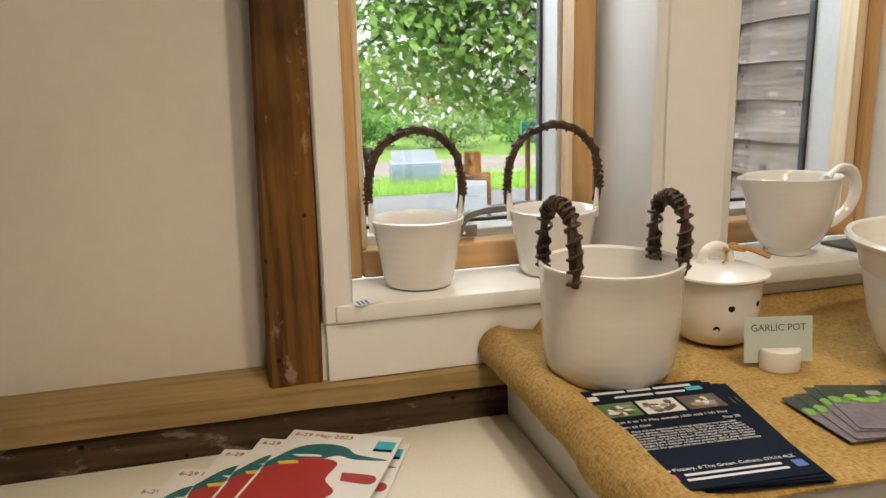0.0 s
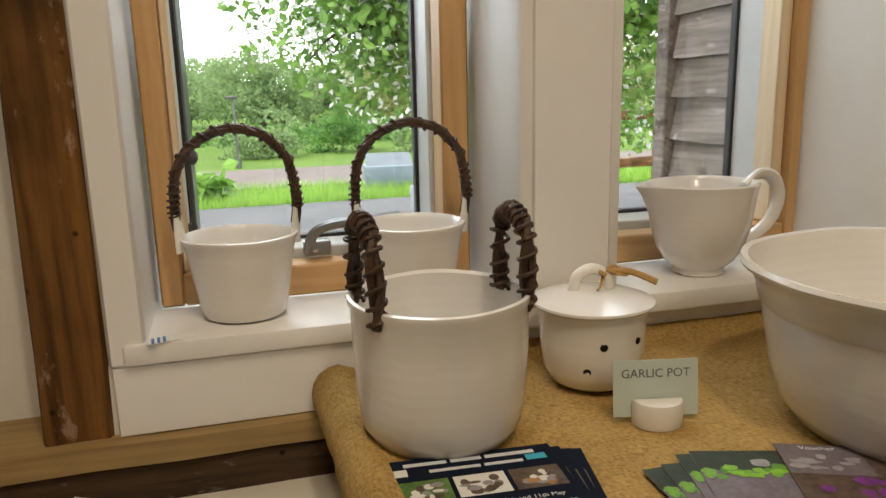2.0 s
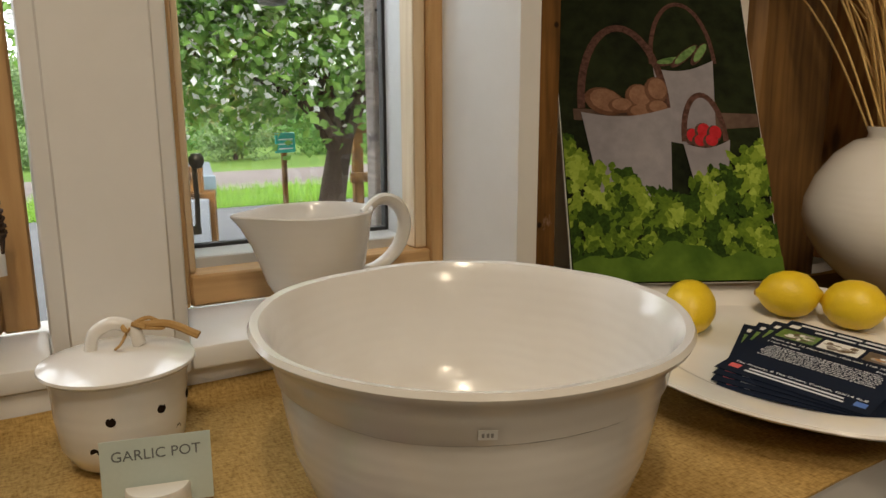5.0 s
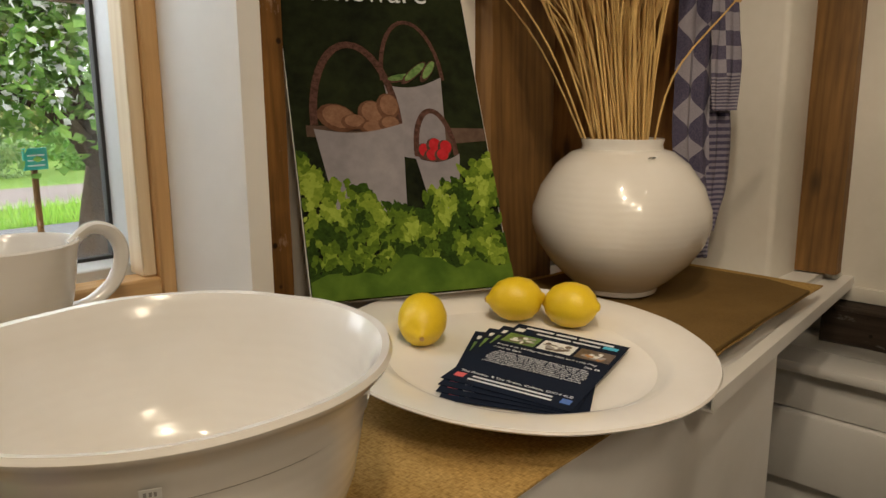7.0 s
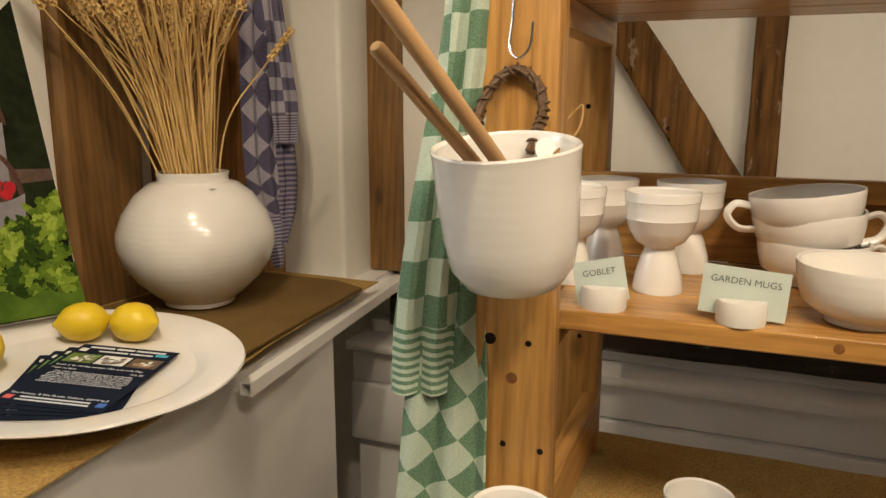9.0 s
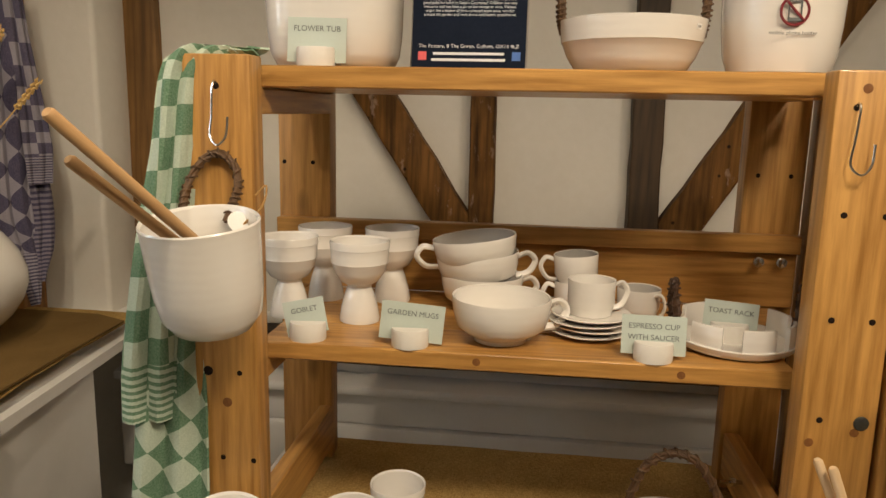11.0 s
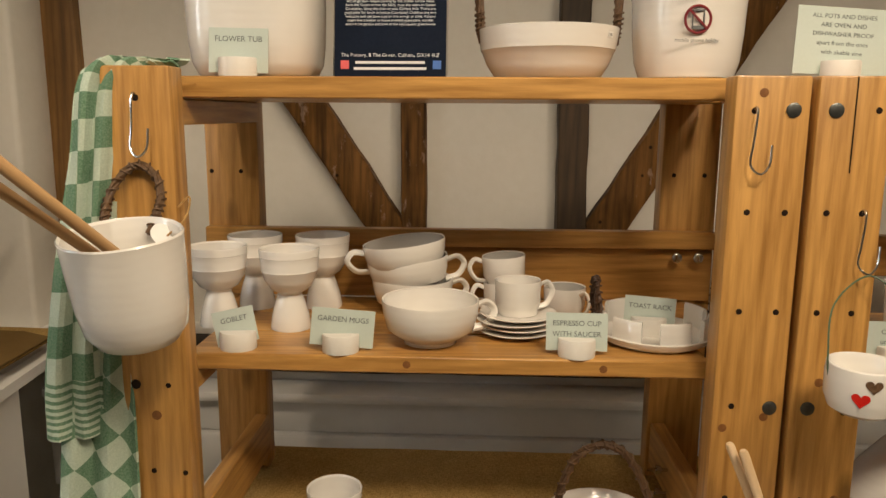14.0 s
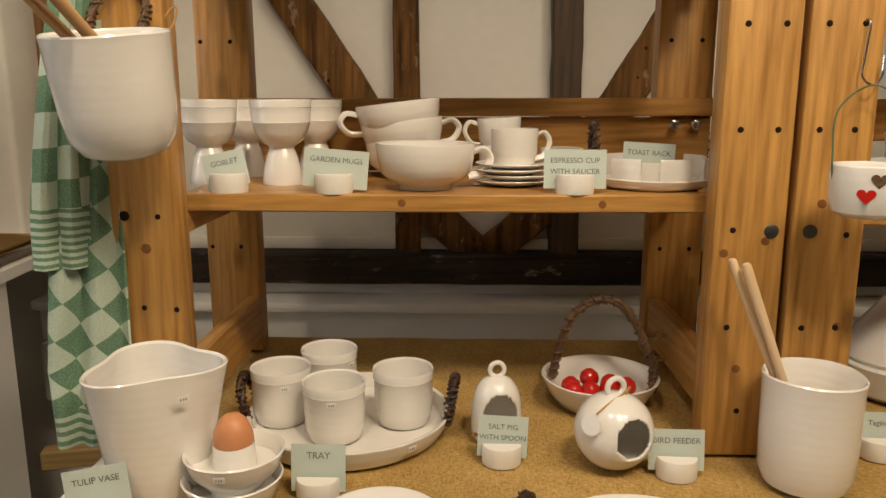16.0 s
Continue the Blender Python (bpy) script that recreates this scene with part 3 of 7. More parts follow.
# ---- cloths ----
def bench_cloth():
    """One sheet of burlap over the bench: rolls down over the near end, small folds, ragged front."""
    bm, rows, spots = bmesh.new(), [], {}
    nx, ny = 150, 44
    for i in range(nx + 1):
        s = i / nx
        row = []
        for j in range(ny + 1):
            t = j / ny
            arc = s * 1.86 - 0.20
            front = 0.472 + 0.055 * max(0.0, (arc - 0.7)) + 0.006 * noise.noise(Vector((arc * 9, 3, 0)))
            back = 0.936 if arc < 0.81 else 0.936 - 0.05 * max(0.0, arc - 1.2)
            y = front + (back - front) * t
            lift = 0.015 * min(1.0, max(0.0, (arc - 0.95) / 0.3))
            z = TABLE - 0.0015 + lift + 0.0022 * noise.noise(Vector((arc * 11, y * 11, 1)))
            if t > 0.94 and 0.05 < arc < 0.7:
                z += 0.016 * (t - 0.94) / 0.06
            x = 0.335 + arc
            edge = 0.308 + 0.022 * noise.noise(Vector((y * 7, 0, 5)))
            r = 0.032 + 0.008 * noise.noise(Vector((y * 6, 0, 2))) + 0.003 * noise.noise(Vector((y * 25, arc * 20, 2)))
            if arc < 0.0:
                over = -arc
                a = min(over / r, math.pi * 0.56)
                rest = max(0.0, over - r * math.pi * 0.56)
                x = 0.335 - r * math.sin(a) - 0.010 * rest / 0.15 * math.cos(y * 30)
                z = TABLE + 0.012 - r + r * math.cos(a) - rest * 0.22 - 0.004 * (arc < -0.16)
                if rest:
                    x = 0.335 - r * math.sin(a) + rest * 0.25
            elif arc < 0.07:
                z += 0.012 * (1 - (arc / 0.07)) ** 2
            row.append(bm.verts.new((x, y, z)))
            spots[row[-1]] = (arc, y)
        rows.append(row)
    for r0, r1 in zip(rows, rows[1:]):
        for k in range(ny):
            bm.faces.new((r0[k], r0[k + 1], r1[k + 1], r1[k]))
    lay_out(bm, spots)
    ex = bmesh.ops.extrude_face_region(bm, geom=bm.faces[:])
    bmesh.ops.translate(bm, verts=[v for v in ex["geom"] if isinstance(v, bmesh.types.BMVert)], vec=(0, 0, -0.0025))
    ob = part("burlap_cloth", bm, BURLAP)
    return tagged(ob, "coarse brown burlap cloth spread over the bench", "cloth")


bench_cloth()


# ---- pottery on the sill and bench ----
def pot_profile(rb, rr, h, wall=0.004, round_base=0.012, lip=0.0015):
    out = [(0, 0.002), (rb - round_base, 0.0), (rb - round_base * 0.3, round_base * 0.25), (rb, round_base)]
    for k in range(1, 9):
        s = k / 9
        out.append((rb + (rr - rb) * s, round_base + (h - round_base) * s))
    out += [(rr + lip, h - 0.004), (rr + lip, h - 0.001), (rr - wall * 0.4, h), (rr - wall, h - 0.003)]
    for k in range(8, 0, -1):
        s = k / 9
        out.append((rb + (rr - rb) * s - wall, round_base + (h - round_base) * s))
    out += [(rb - wall - 0.012, round_base * 0.9 + 0.002), (0, round_base * 0.8 + 0.001)]
    return out


def price_tag(parent, m):
    t = part("price_sticker", block(-0.006, 0.006, -0.0003, 0.0003, -0.0035, 0.0035, 0), PAPER, parent, "small white price sticker")
    t.matrix_local = m
    bm = bmesh.new()
    for x in (-0.003, 0.0, 0.0026):
        add_box(bm, x - 0.0008, x + 0.0008, -0.0006, -0.0003, -0.0015, 0.0015)
    w = part("print", bm, GREYINK, t)


def sill_bucket(x, y, z, rz, seed):
    ob = thing("bucket_pot", (x, y, z), rz, "white glazed bucket with an arched dark vine handle on the sill", "pot", "vine handled buckets")
    body = part("body", lathe(pot_profile(0.0495, 0.0645, 0.098), 48, 0.0012, seed), GLAZE, ob)
    for s in (-1, 1):
        ear = smooth_line([(s * 0.063, 0, 0.082), (s * 0.0655, 0, 0.104), (s * 0.0665, 0, 0.125)], 5)
        part("ear", tube(ear, [0.011 - 0.006 * k / 10 for k in range(len(ear))], 8, None, 0.35), GLAZE, ob)
    pts = [(-0.066, 0.006, 0.105), (-0.069, 0.002, 0.135)]
    for k in range(1, 8):
        a = math.pi * (1 - k / 8)
        pts.append((0.067 * math.cos(a), 0.0, 0.150 + 0.068 * math.sin(a)))
    pts += [(0.069, 0.002, 0.135), (0.066, 0.006, 0.105)]
    vine_handle(pts, 0.0062, ob, [(0.06, 0.17, 6), (0.17, 0.83, 11), (0.83, 0.94, 6)])
    return ob


sill_bucket(0.237, 1.006, SILL, 4, 1.0)
sill_bucket(0.443, 1.006, SILL, -8, 2.0)


def planter(x, y, z):
    ob = thing("planter_pot", (x, y, z), 0, "large white glazed pot with two dark vine ring handles", "pot")
    h, rb, rr = 0.140, 0.076, 0.0810
    prof = [(0, 0.002), (0.052, 0.0), (0.066, 0.006), (0.0745, 0.020), (0.0785, 0.045), (0.0805, 0.09), (rr, h - 0.010), (rr + 0.0022, h - 0.006), (rr + 0.0022, h - 0.001),
            (rr - 0.001, h), (rr - 0.004, h - 0.003), (0.0765, 0.09), (0.0745, 0.045), (0.069, 0.02), (0.05, 0.008), (0, 0.007)]
    part("body", lathe(prof, 56, 0.0014, 4.0), GLAZE, ob)
    for s in (-1, 1):
        mid, dx = s * 0.0690, 0.003
        pts = [(mid + dx * 1.0, -0.046 if s < 0 else -0.034, h - 0.016), (mid + dx * 0.9, -0.046 if s < 0 else -0.036, h + 0.016)]
        for k in range(1, 6):
            a = math.pi * k / 6
            pts.append((mid + dx * 0.9 * math.cos(a), -0.008 - (0.036 if s < 0 else 0.030) * math.cos(a), h + 0.032 + 0.038 * math.sin(a)))
        pts += [(mid - dx, 0.028 if s < 0 else 0.020, h + 0.012), (mid - dx, 0.026 if s < 0 else 0.018, h - 0.010)]
        vine_handle(pts, 0.0080, ob, [(0.0, 1.0, 19)], VINE, 2)
    return ob


planter(0.406, 0.755, TABLE)


def garlic_pot(x, y, z):
    ob = thing("garlic_pot", (x, y, z), 0, "white glazed lidded garlic pot with small round vents", "pot")
    prof = [(0, 0.002), (0.033, 0.0), (0.044, 0.006), (0.0525, 0.022), (0.056, 0.05), (0.0575, 0.078), (0.061, 0.088), (0.059, 0.091), (0.054, 0.088), (0.052, 0.05), (0.04, 0.012), (0, 0.009)]
    part("body", lathe(prof, 48, 0.001, 6.0), GLAZE, ob)
    for a, zz in ((-105, 0.058), (-122, 0.030), (-62, 0.060), (-78, 0.032), (-40, 0.033), (-20, 0.058), (-145, 0.058), (-165, 0.03)):
        hbm = lathe([(0, 0.0012), (0.0042, 0.0012), (0.0042, -0.004)], 14)
        hp = part("vent_hole", hbm, HOLE, ob)
        r = 0.0555 if zz > 0.05 else 0.0525
        hp.matrix_local = pose(r * math.cos(radians(a)), r * math.sin(radians(a)), zz) @ pose(0, 0, 0, 0, 0, a) @ pose(0, 0, 0, 0, 90 if zz > 0.05 else 100, 0)
    lid = part("lid", lathe([(0, 0.097), (0.062, 0.0885), (0.066, 0.092), (0.0655, 0.0945), (0.05, 0.100), (0.025, 0.1045), (0, 0.106)], 48, 0.0008, 7.0), GLAZE, ob)
    kn = smooth_line([(-0.022, 0.004, 0.103), (-0.017, 0.004, 0.119), (-0.002, 0.002, 0.127), (0.014, -0.001, 0.120), (0.019, -0.002, 0.105)], 7)
    part("knob", tube(kn, 0.0042, 10, None, 1.5), GLAZE, lid)
    bm = bmesh.new()
    tube(smooth_line([(0.004, 0.004, 0.1265), (0.008, -0.012, 0.122), (0.016, 0.010, 0.121), (0.024, -0.004, 0.121), (0.013, -0.004, 0.126)], 6), 0.0022, 6, bm, 0.5)
    tube(smooth_line([(0.012, 0.0, 0.124), (0.030, 0.008, 0.126), (0.040, 0.000, 0.117), (0.020, -0.004, 0.121)], 6), 0.0022, 6, bm, 0.5)
    tube(smooth_line([(0.012, 0.0, 0.123), (0.003, -0.012, 0.112), (-0.003, -0.016, 0.108)], 6), 0.0022, 6, bm, 0.5)
    tube(smooth_line([(0.020, 0.002, 0.122), (0.045, 0.0, 0.120), (0.068, -0.016, 0.110)], 6), 0.0040, 7, bm, 0.7)
    part("twine_bow", bm, TWINE, lid, "raffia bow tied to the knob")
    return ob


garlic_pot(0.597, 0.824, TABLE)


def jug(x, y, z):
    ob = thing("jug", (x, y, z), 0, "white glazed pouring jug with a spout on the sill", "jug")

    def lip(a, zz):
        k = max(0.0, (zz - 0.05) / 0.075) ** 1.6
        beak = math.exp(-((abs(a - math.pi)) / 0.30) ** 2)
        return 1.0 + k * (0.05 * math.cos(2 * a) + 0.32 * beak)

    prof = [(0, 0.002), (0.031, 0.0), (0.035, 0.003), (0.033, 0.009), (0.046, 0.020), (0.057, 0.038), (0.0635, 0.060), (0.067, 0.085), (0.0695, 0.110), (0.0715, 0.119), (0.0725, 0.123), (0.071, 0.125), (0.068, 0.121),
            (0.0635, 0.085), (0.060, 0.060), (0.053, 0.040), (0.040, 0.022), (0.02, 0.013), (0, 0.012)]
    part("body", lathe(prof, 64, 0.0008, 9.0, lip), GLAZE, ob)
    hd = smooth_line([(0.067, 0, 0.115), (0.090, 0, 0.131), (0.113, 0, 0.124), (0.124, 0, 0.098), (0.113, 0, 0.066), (0.085, 0, 0.045), (0.055, 0, 0.040)], 7)
    part("handle", tube(hd, [0.0068 - 0.002 * abs(k / len(hd) - 0.2) for k in range(len(hd))], 10, None, 1.5), GLAZE, ob)
    return ob


jug(0.838, 0.984, SILL + 0.002)


def slate(x, y, z):
    ob = part("slate_coaster", block(-0.06, 0.06, -0.035, 0.035, 0, 0.005, 0.001), surface("dark slate", (0.05, 0.055, 0.055), (0.09, 0.095, 0.09), 0.6, 20, 120, 0.3, 0.001))
    ob.matrix_world = pose(x, y, z, 0, 0, 6)
    tagged(ob, "dark grey slate lying on the sill", "slate")


slate(0.992, 0.985, SILL + 0.0025)


def big_bowl(x, y, z):
    ob = thing("mixing_bowl", (x, y, z), 0, "very large white glazed stoneware bowl with a rolled rim", "bowl")
    h, r = 0.152, 0.172
    prof = [(0, 0.003), (0.104, 0.0), (0.117, 0.004), (0.131, 0.022), (0.1425, 0.055), (0.1495, 0.092), (0.1525, 0.110), (0.1550, 0.112), (0.159, 0.130), (0.165, 0.140), (r, 0.144), (r + 0.002, 0.148), (r, h), (r - 0.006, h - 0.001),
            (0.158, 0.139), (0.151, 0.112), (0.140, 0.062), (0.124, 0.030), (0.10, 0.016), (0, 0.012)]
    part("body", lathe([(q, zz * 1.033) for q, zz in prof], 80, 0.0016, 12.0), GLAZE, ob)
    a = math.atan2(0.477 - y, 0.768 - x)
    price_tag(ob, pose(0.1585 * math.cos(a), 0.1585 * math.sin(a), 0.124, 14, 0, math.degrees(a) + 90))
    return ob


big_bowl(0.842, 0.622, TABLE)


PLATTER = pose(1.277, 0.630, TABLE + 0.0105, 3.62, 0, 0)


def platter(m):
    ob = thing("platter", (0, 0, 0), 0, "large round white glazed platter with a wide flat rim", "plate")
    ob.matrix_world = m
    prof = [(0, 0.010), (0.118, 0.008), (0.122, 0.0), (0.132, 0.0), (0.138, 0.008), (0.165, 0.022), (0.205, 0.036), (0.2235, 0.043), (0.2255, 0.0455), (0.2240, 0.048), (0.218, 0.0475), (0.180, 0.0415), (0.170, 0.038), (0.158, 0.030), (0.146, 0.0265), (0, 0.026)]
    part("rim", lathe(prof[5:14], 80, 0.0012, 15.0), GLAZE, ob)
    part("well", lathe(prof[13:] + prof[:6], 80, 0.0012, 15.0), GLAZE, ob)
    return ob


platter(PLATTER)


def lemon(x, y, z, rx, ry, rz):
    prof = [(0, -0.0405), (0.004, -0.040), (0.0075, -0.036), (0.016, -0.031), (0.0245, -0.022), (0.0295, -0.008), (0.0300, 0.006), (0.0265, 0.020), (0.018, 0.030), (0.009, 0.0355), (0.0055, 0.040), (0, 0.0415)]
    ob = thing("lemon", (x, y, z), rz, "ripe yellow lemon lying on the platter", "lemon", "lemons on the platter", rx, ry)
    part("peel", lathe(prof, 28, 0.0016, x * 50), LEMON, ob)
    part("stem_end", lathe([(0, -0.0415), (0.003, -0.0412), (0.003, -0.039)], 10), TWINE, ob)
    return ob


LEM = TABLE + 0.0105 + 0.0275 + 0.0290
lemon(1.222, 0.738, LEM + 0.006, 72, 0, 135)
lemon(1.374, 0.716, LEM + 0.007, 90, 0, 50)
lemon(1.412, 0.652, LEM + 0.003, 86, 0, 10)


def brown_board():
    bm = bmesh.new()
    ring = ((1.455, 0.492), (1.66, 0.505), (1.902, 0.515), (1.945, 0.60), (1.950, 0.86), (1.455, 0.925))
    lo, hi = ([bm.verts.new((x, y, z + 0.0008 * math.sin(x * 23 + y * 17))) for x, y in ring] for z in (0.9845, 0.9895))
    bm.faces.new(lo[::-1])
    bm.faces.new(hi)
    for k in range(len(ring)):
        j = (k + 1) % len(ring)
        bm.faces.new((lo[k], lo[j], hi[j], hi[k]))
    bmesh.ops.bevel(bm, geom=bm.edges[:], offset=0.0012, segments=1, affect="EDGES")
    tagged(part("mat_board", bm, surface("brown hessian board", (0.135, 0.082, 0.027), (0.20, 0.125, 0.045), 0.85, 9.0, 320.0, 0.6, 0.001)), "dark brown hessian board lying on the bench under the vase", "board")


brown_board()


def round_vase(x, y, z):
    ob = thing("round_vase", (x, y, z), 0, "big round white glazed moon vase", "vase")
    prof = [(0, 0.003), (0.060, 0.0), (0.068, 0.004), (0.070, 0.012), (0.092, 0.028), (0.121, 0.055), (0.142, 0.086), (0.1515, 0.116), (0.150, 0.143), (0.137, 0.178), (0.112, 0.212), (0.085, 0.232), (0.0685, 0.2365), (0.0665, 0.243), (0.069, 0.251),
            (0.0685, 0.2535), (0.064, 0.253), (0.062, 0.240), (0.085, 0.226), (0.13, 0.176), (0.145, 0.116), (0.10, 0.04), (0, 0.012)]
    part("body", lathe([(q * 0.955, zz) for q, zz in prof], 72, 0.0018, 21.0), GLAZE, ob)
    a = radians(-120)
    price_tag(ob, pose(0.094 * math.cos(a), 0.094 * math.sin(a), 0.2285, 62, 0, -30))
    return ob


round_vase(1.683, 0.750, TABLE + 0.0222)


def wheat(x, y, z):
    ob = thing("dried_wheat", (x, y, z), 0, "bunch of dry golden wheat ears standing in the vase", "dried wheat")
    rnd = random.Random(5)
    stems, ears = bmesh.new(), bmesh.new()
    for k in range(96):
        a = rnd.uniform(0, 2 * math.pi)
        r0 = 0.045 * math.sqrt(rnd.random())
        foot = Vector((r0 * math.cos(a), r0 * math.sin(a), rnd.uniform(0.14, 0.18)))
        spread = rnd.uniform(0.02, 0.20) if k % 8 else rnd.uniform(0.20, 0.40)
        lean = Vector((math.cos(a) * spread - 0.05, math.sin(a) * spread + 0.09, 1)).normalized()
        ln = rnd.uniform(0.27, 0.46)
        mid = foot + lean * ln * 0.55 + Vector((rnd.gauss(0, 0.008), rnd.gauss(0, 0.008), 0))
        bend = Vector((math.cos(a), math.sin(a), -0.25)) * rnd.uniform(0.0, 0.075) + Vector((rnd.gauss(0, 0.014), rnd.gauss(0, 0.014), 0))
        tip = foot + lean * ln + bend
        line = smooth_line([foot, mid, tip], 5)
        tube(line, [0.0021 - 0.0008 * i / len(line) for i in range(len(line))], 5, stems)
        d = (line[-1] - line[-2]).normalized()
        side = d.orthogonal().normalized()
        other = d.cross(side)
        for i in range(11):
            for s in (-1, 1):
                c = line[-1] + d * (i * 0.0062)
                w = (side if i % 2 else other) * s
                q = c + w * 0.004 + d * 0.008
                tube([c, c + w * 0.0045 + d * 0.004, q + d * 0.004], [0.0014, 0.0034, 0.0008], 5, ears)
        if k % 3 == 0:
            tube([tip + d * 0.05, tip + d * 0.11 + side * 0.012], 0.0004, 3, ears)
    part("straw", stems, STRAW, ob, kind="stuff")
    part("grain", ears, STRAW, ob, kind="stuff")


wheat(1.683, 0.750, TABLE + 0.0155 + 0.06)


def hanging_towel(name, label, material, path_pts, widths, across, thick=0.0035, n=46, m=20, fold=0.010, seed=0.0, lean=None, parent=None):
    """A towel whose middle line runs down path_pts; across is its width's way; folded softly."""
    line = smooth_line(path_pts, max(2, n // (len(path_pts) - 1)))
    across = Vector(across).normalized()
    bm, rows = bmesh.new(), []
    uvl = bm.loops.layers.uv.new("UVMap")
    total = len(line) - 1
    for i, p in enumerate(line):
        s = i / total
        x = s * (len(widths) - 1)
        k = min(int(x), len(widths) - 2)
        w = widths[k] + (widths[k + 1] - widths[k]) * (x - k)
        t = (line[min(i + 1, total)] - line[max(i - 1, 0)]).normalized()
        out = across.cross(t).normalized()
        row = []
        for j in range(m + 1):
            u = j / m - 0.5
            q = p + across * u * w + out * (fold * math.sin(u * 13 + seed + s * 2.2) + 0.4 * fold * noise.noise(Vector((u * 6, s * 9, seed))))
            if lean:
                q = q + Vector(lean) * u * w
            row.append((bm.verts.new(q), (u + 0.5, s)))
        rows.append(row)
    for r0, r1 in zip(rows, rows[1:]):
        for k in range(m):
            quad = (r0[k], r0[k + 1], r1[k + 1], r1[k])
            f = bm.faces.new([v for v, _ in quad])
            for lp, (_, uv) in zip(f.loops, quad):
                lp[uvl].uv = uv
    ex = bmesh.ops.extrude_face_region(bm, geom=bm.faces[:])
    for v in ex["geom"]:
        if isinstance(v, bmesh.types.BMVert):
            v.co += v.normal * -thick if v.normal.length else Vector()
    if parent:
        return part(name, bm, material, parent)
    return tagged(part(name, bm, material), label, "towel")


blue = tagged(new("blue_tea_towel"), "blue and grey chequered tea towel hanging in folds before the timber", "towel")
hanging_towel("front_fold", "", BLUECHECK,
              [(1.862, 0.722, 1.78), (1.858, 0.720, 1.56), (1.854, 0.718, 1.38), (1.856, 0.716, 1.22), (1.866, 0.702, 1.12), (1.850, 0.682, 1.03)],
              [0.055, 0.064, 0.068, 0.070, 0.052, 0.016], (0.85, -0.52, 0), 0.003, 50, 16, 0.007, 1.0, None, blue)
hanging_towel("side_fold", "", BLUESQUARES,
              [(1.874, 0.704, 1.78), (1.884, 0.698, 1.60), (1.894, 0.690, 1.45), (1.898, 0.686, 1.36), (1.894, 0.684, 1.285)],
              [0.030, 0.040, 0.052, 0.060, 0.050], (0.85, -0.52, 0), 0.003, 44, 14, 0.006, 2.4, None, blue)
hanging_towel("back_fold", "", BLUESTRIPES,
              [(1.902, 0.700, 1.32), (1.906, 0.694, 1.22), (1.896, 0.690, 1.14), (1.876, 0.684, 1.075)],
              [0.050, 0.055, 0.048, 0.014], (0.85, -0.52, 0), 0.003, 24, 12, 0.006, 0.4, None, blue)


# ---- cards, leaflets, poster, magazines ----
def name_card(lines, x, y, z, rz, w=0.084, h=0.053, size=0.0105, tilt=8, roll=0.0, label=None):
    ob = thing("name_card", (x, y, z), rz, label or "pale green printed name card in a white ceramic holder", "card", "name cards")
    hb = bmesh.new()
    rows = []
    for zz, sc in ((0.0, 0.97), (0.003, 1.0), (0.022, 1.0), (0.0245, 0.96)):
        row = [hb.verts.new((0.0245 * sc * math.cos(a), -0.0215 * sc * math.sin(a) + 0.004, zz)) for a in (math.pi * k / 16 for k in range(17))]
        rows.append(row)
    for r0, r1 in zip(rows, rows[1:]):
        for k in range(17):
            j = (k + 1) % 17
            hb.faces.new((r0[k], r0[j], r1[j], r1[k]))
    hb.faces.new(rows[0][::-1])
    hb.faces.new(rows[-1])
    part("holder", hb, BISQUE, ob, "white half-round ceramic card holder")
    c = part("card", block(-w / 2, w / 2, -0.0004, 0.0004, 0, h), CARD, ob, "pale green card")
    c.matrix_local = pose(0, 0.0060, 0.006, -tilt, roll, 0)
    top = h - 0.017 if len(lines) < 3 else h - 0.014
    for k, text in enumerate(lines):
        lettering(text, size * 0.93, INK, c, pose(0, -0.0006, top - k * size * 1.35, 90, 0, 0))
    return ob


name_card(["GARLIC POT"], 0.607, 0.706, TABLE, -13, 0.083, 0.055, 0.0128)


BODY_TEXT = """Pots will be displayed in a large gazebo in our beautiful
secret garden. Ample parking by the Green. Lovely walks
from the Green across the fields, over the weirs to Sutton
Courtenay, along the river or past Culham lock. There are
good pubs for lunch in Sutton Courtenay! Children are very
welcome and can have a go on the swings or slide. Visitors
might like a beaker of home pressed apple juice, wander
around the garden and look at the hydroponic greenhouse"""


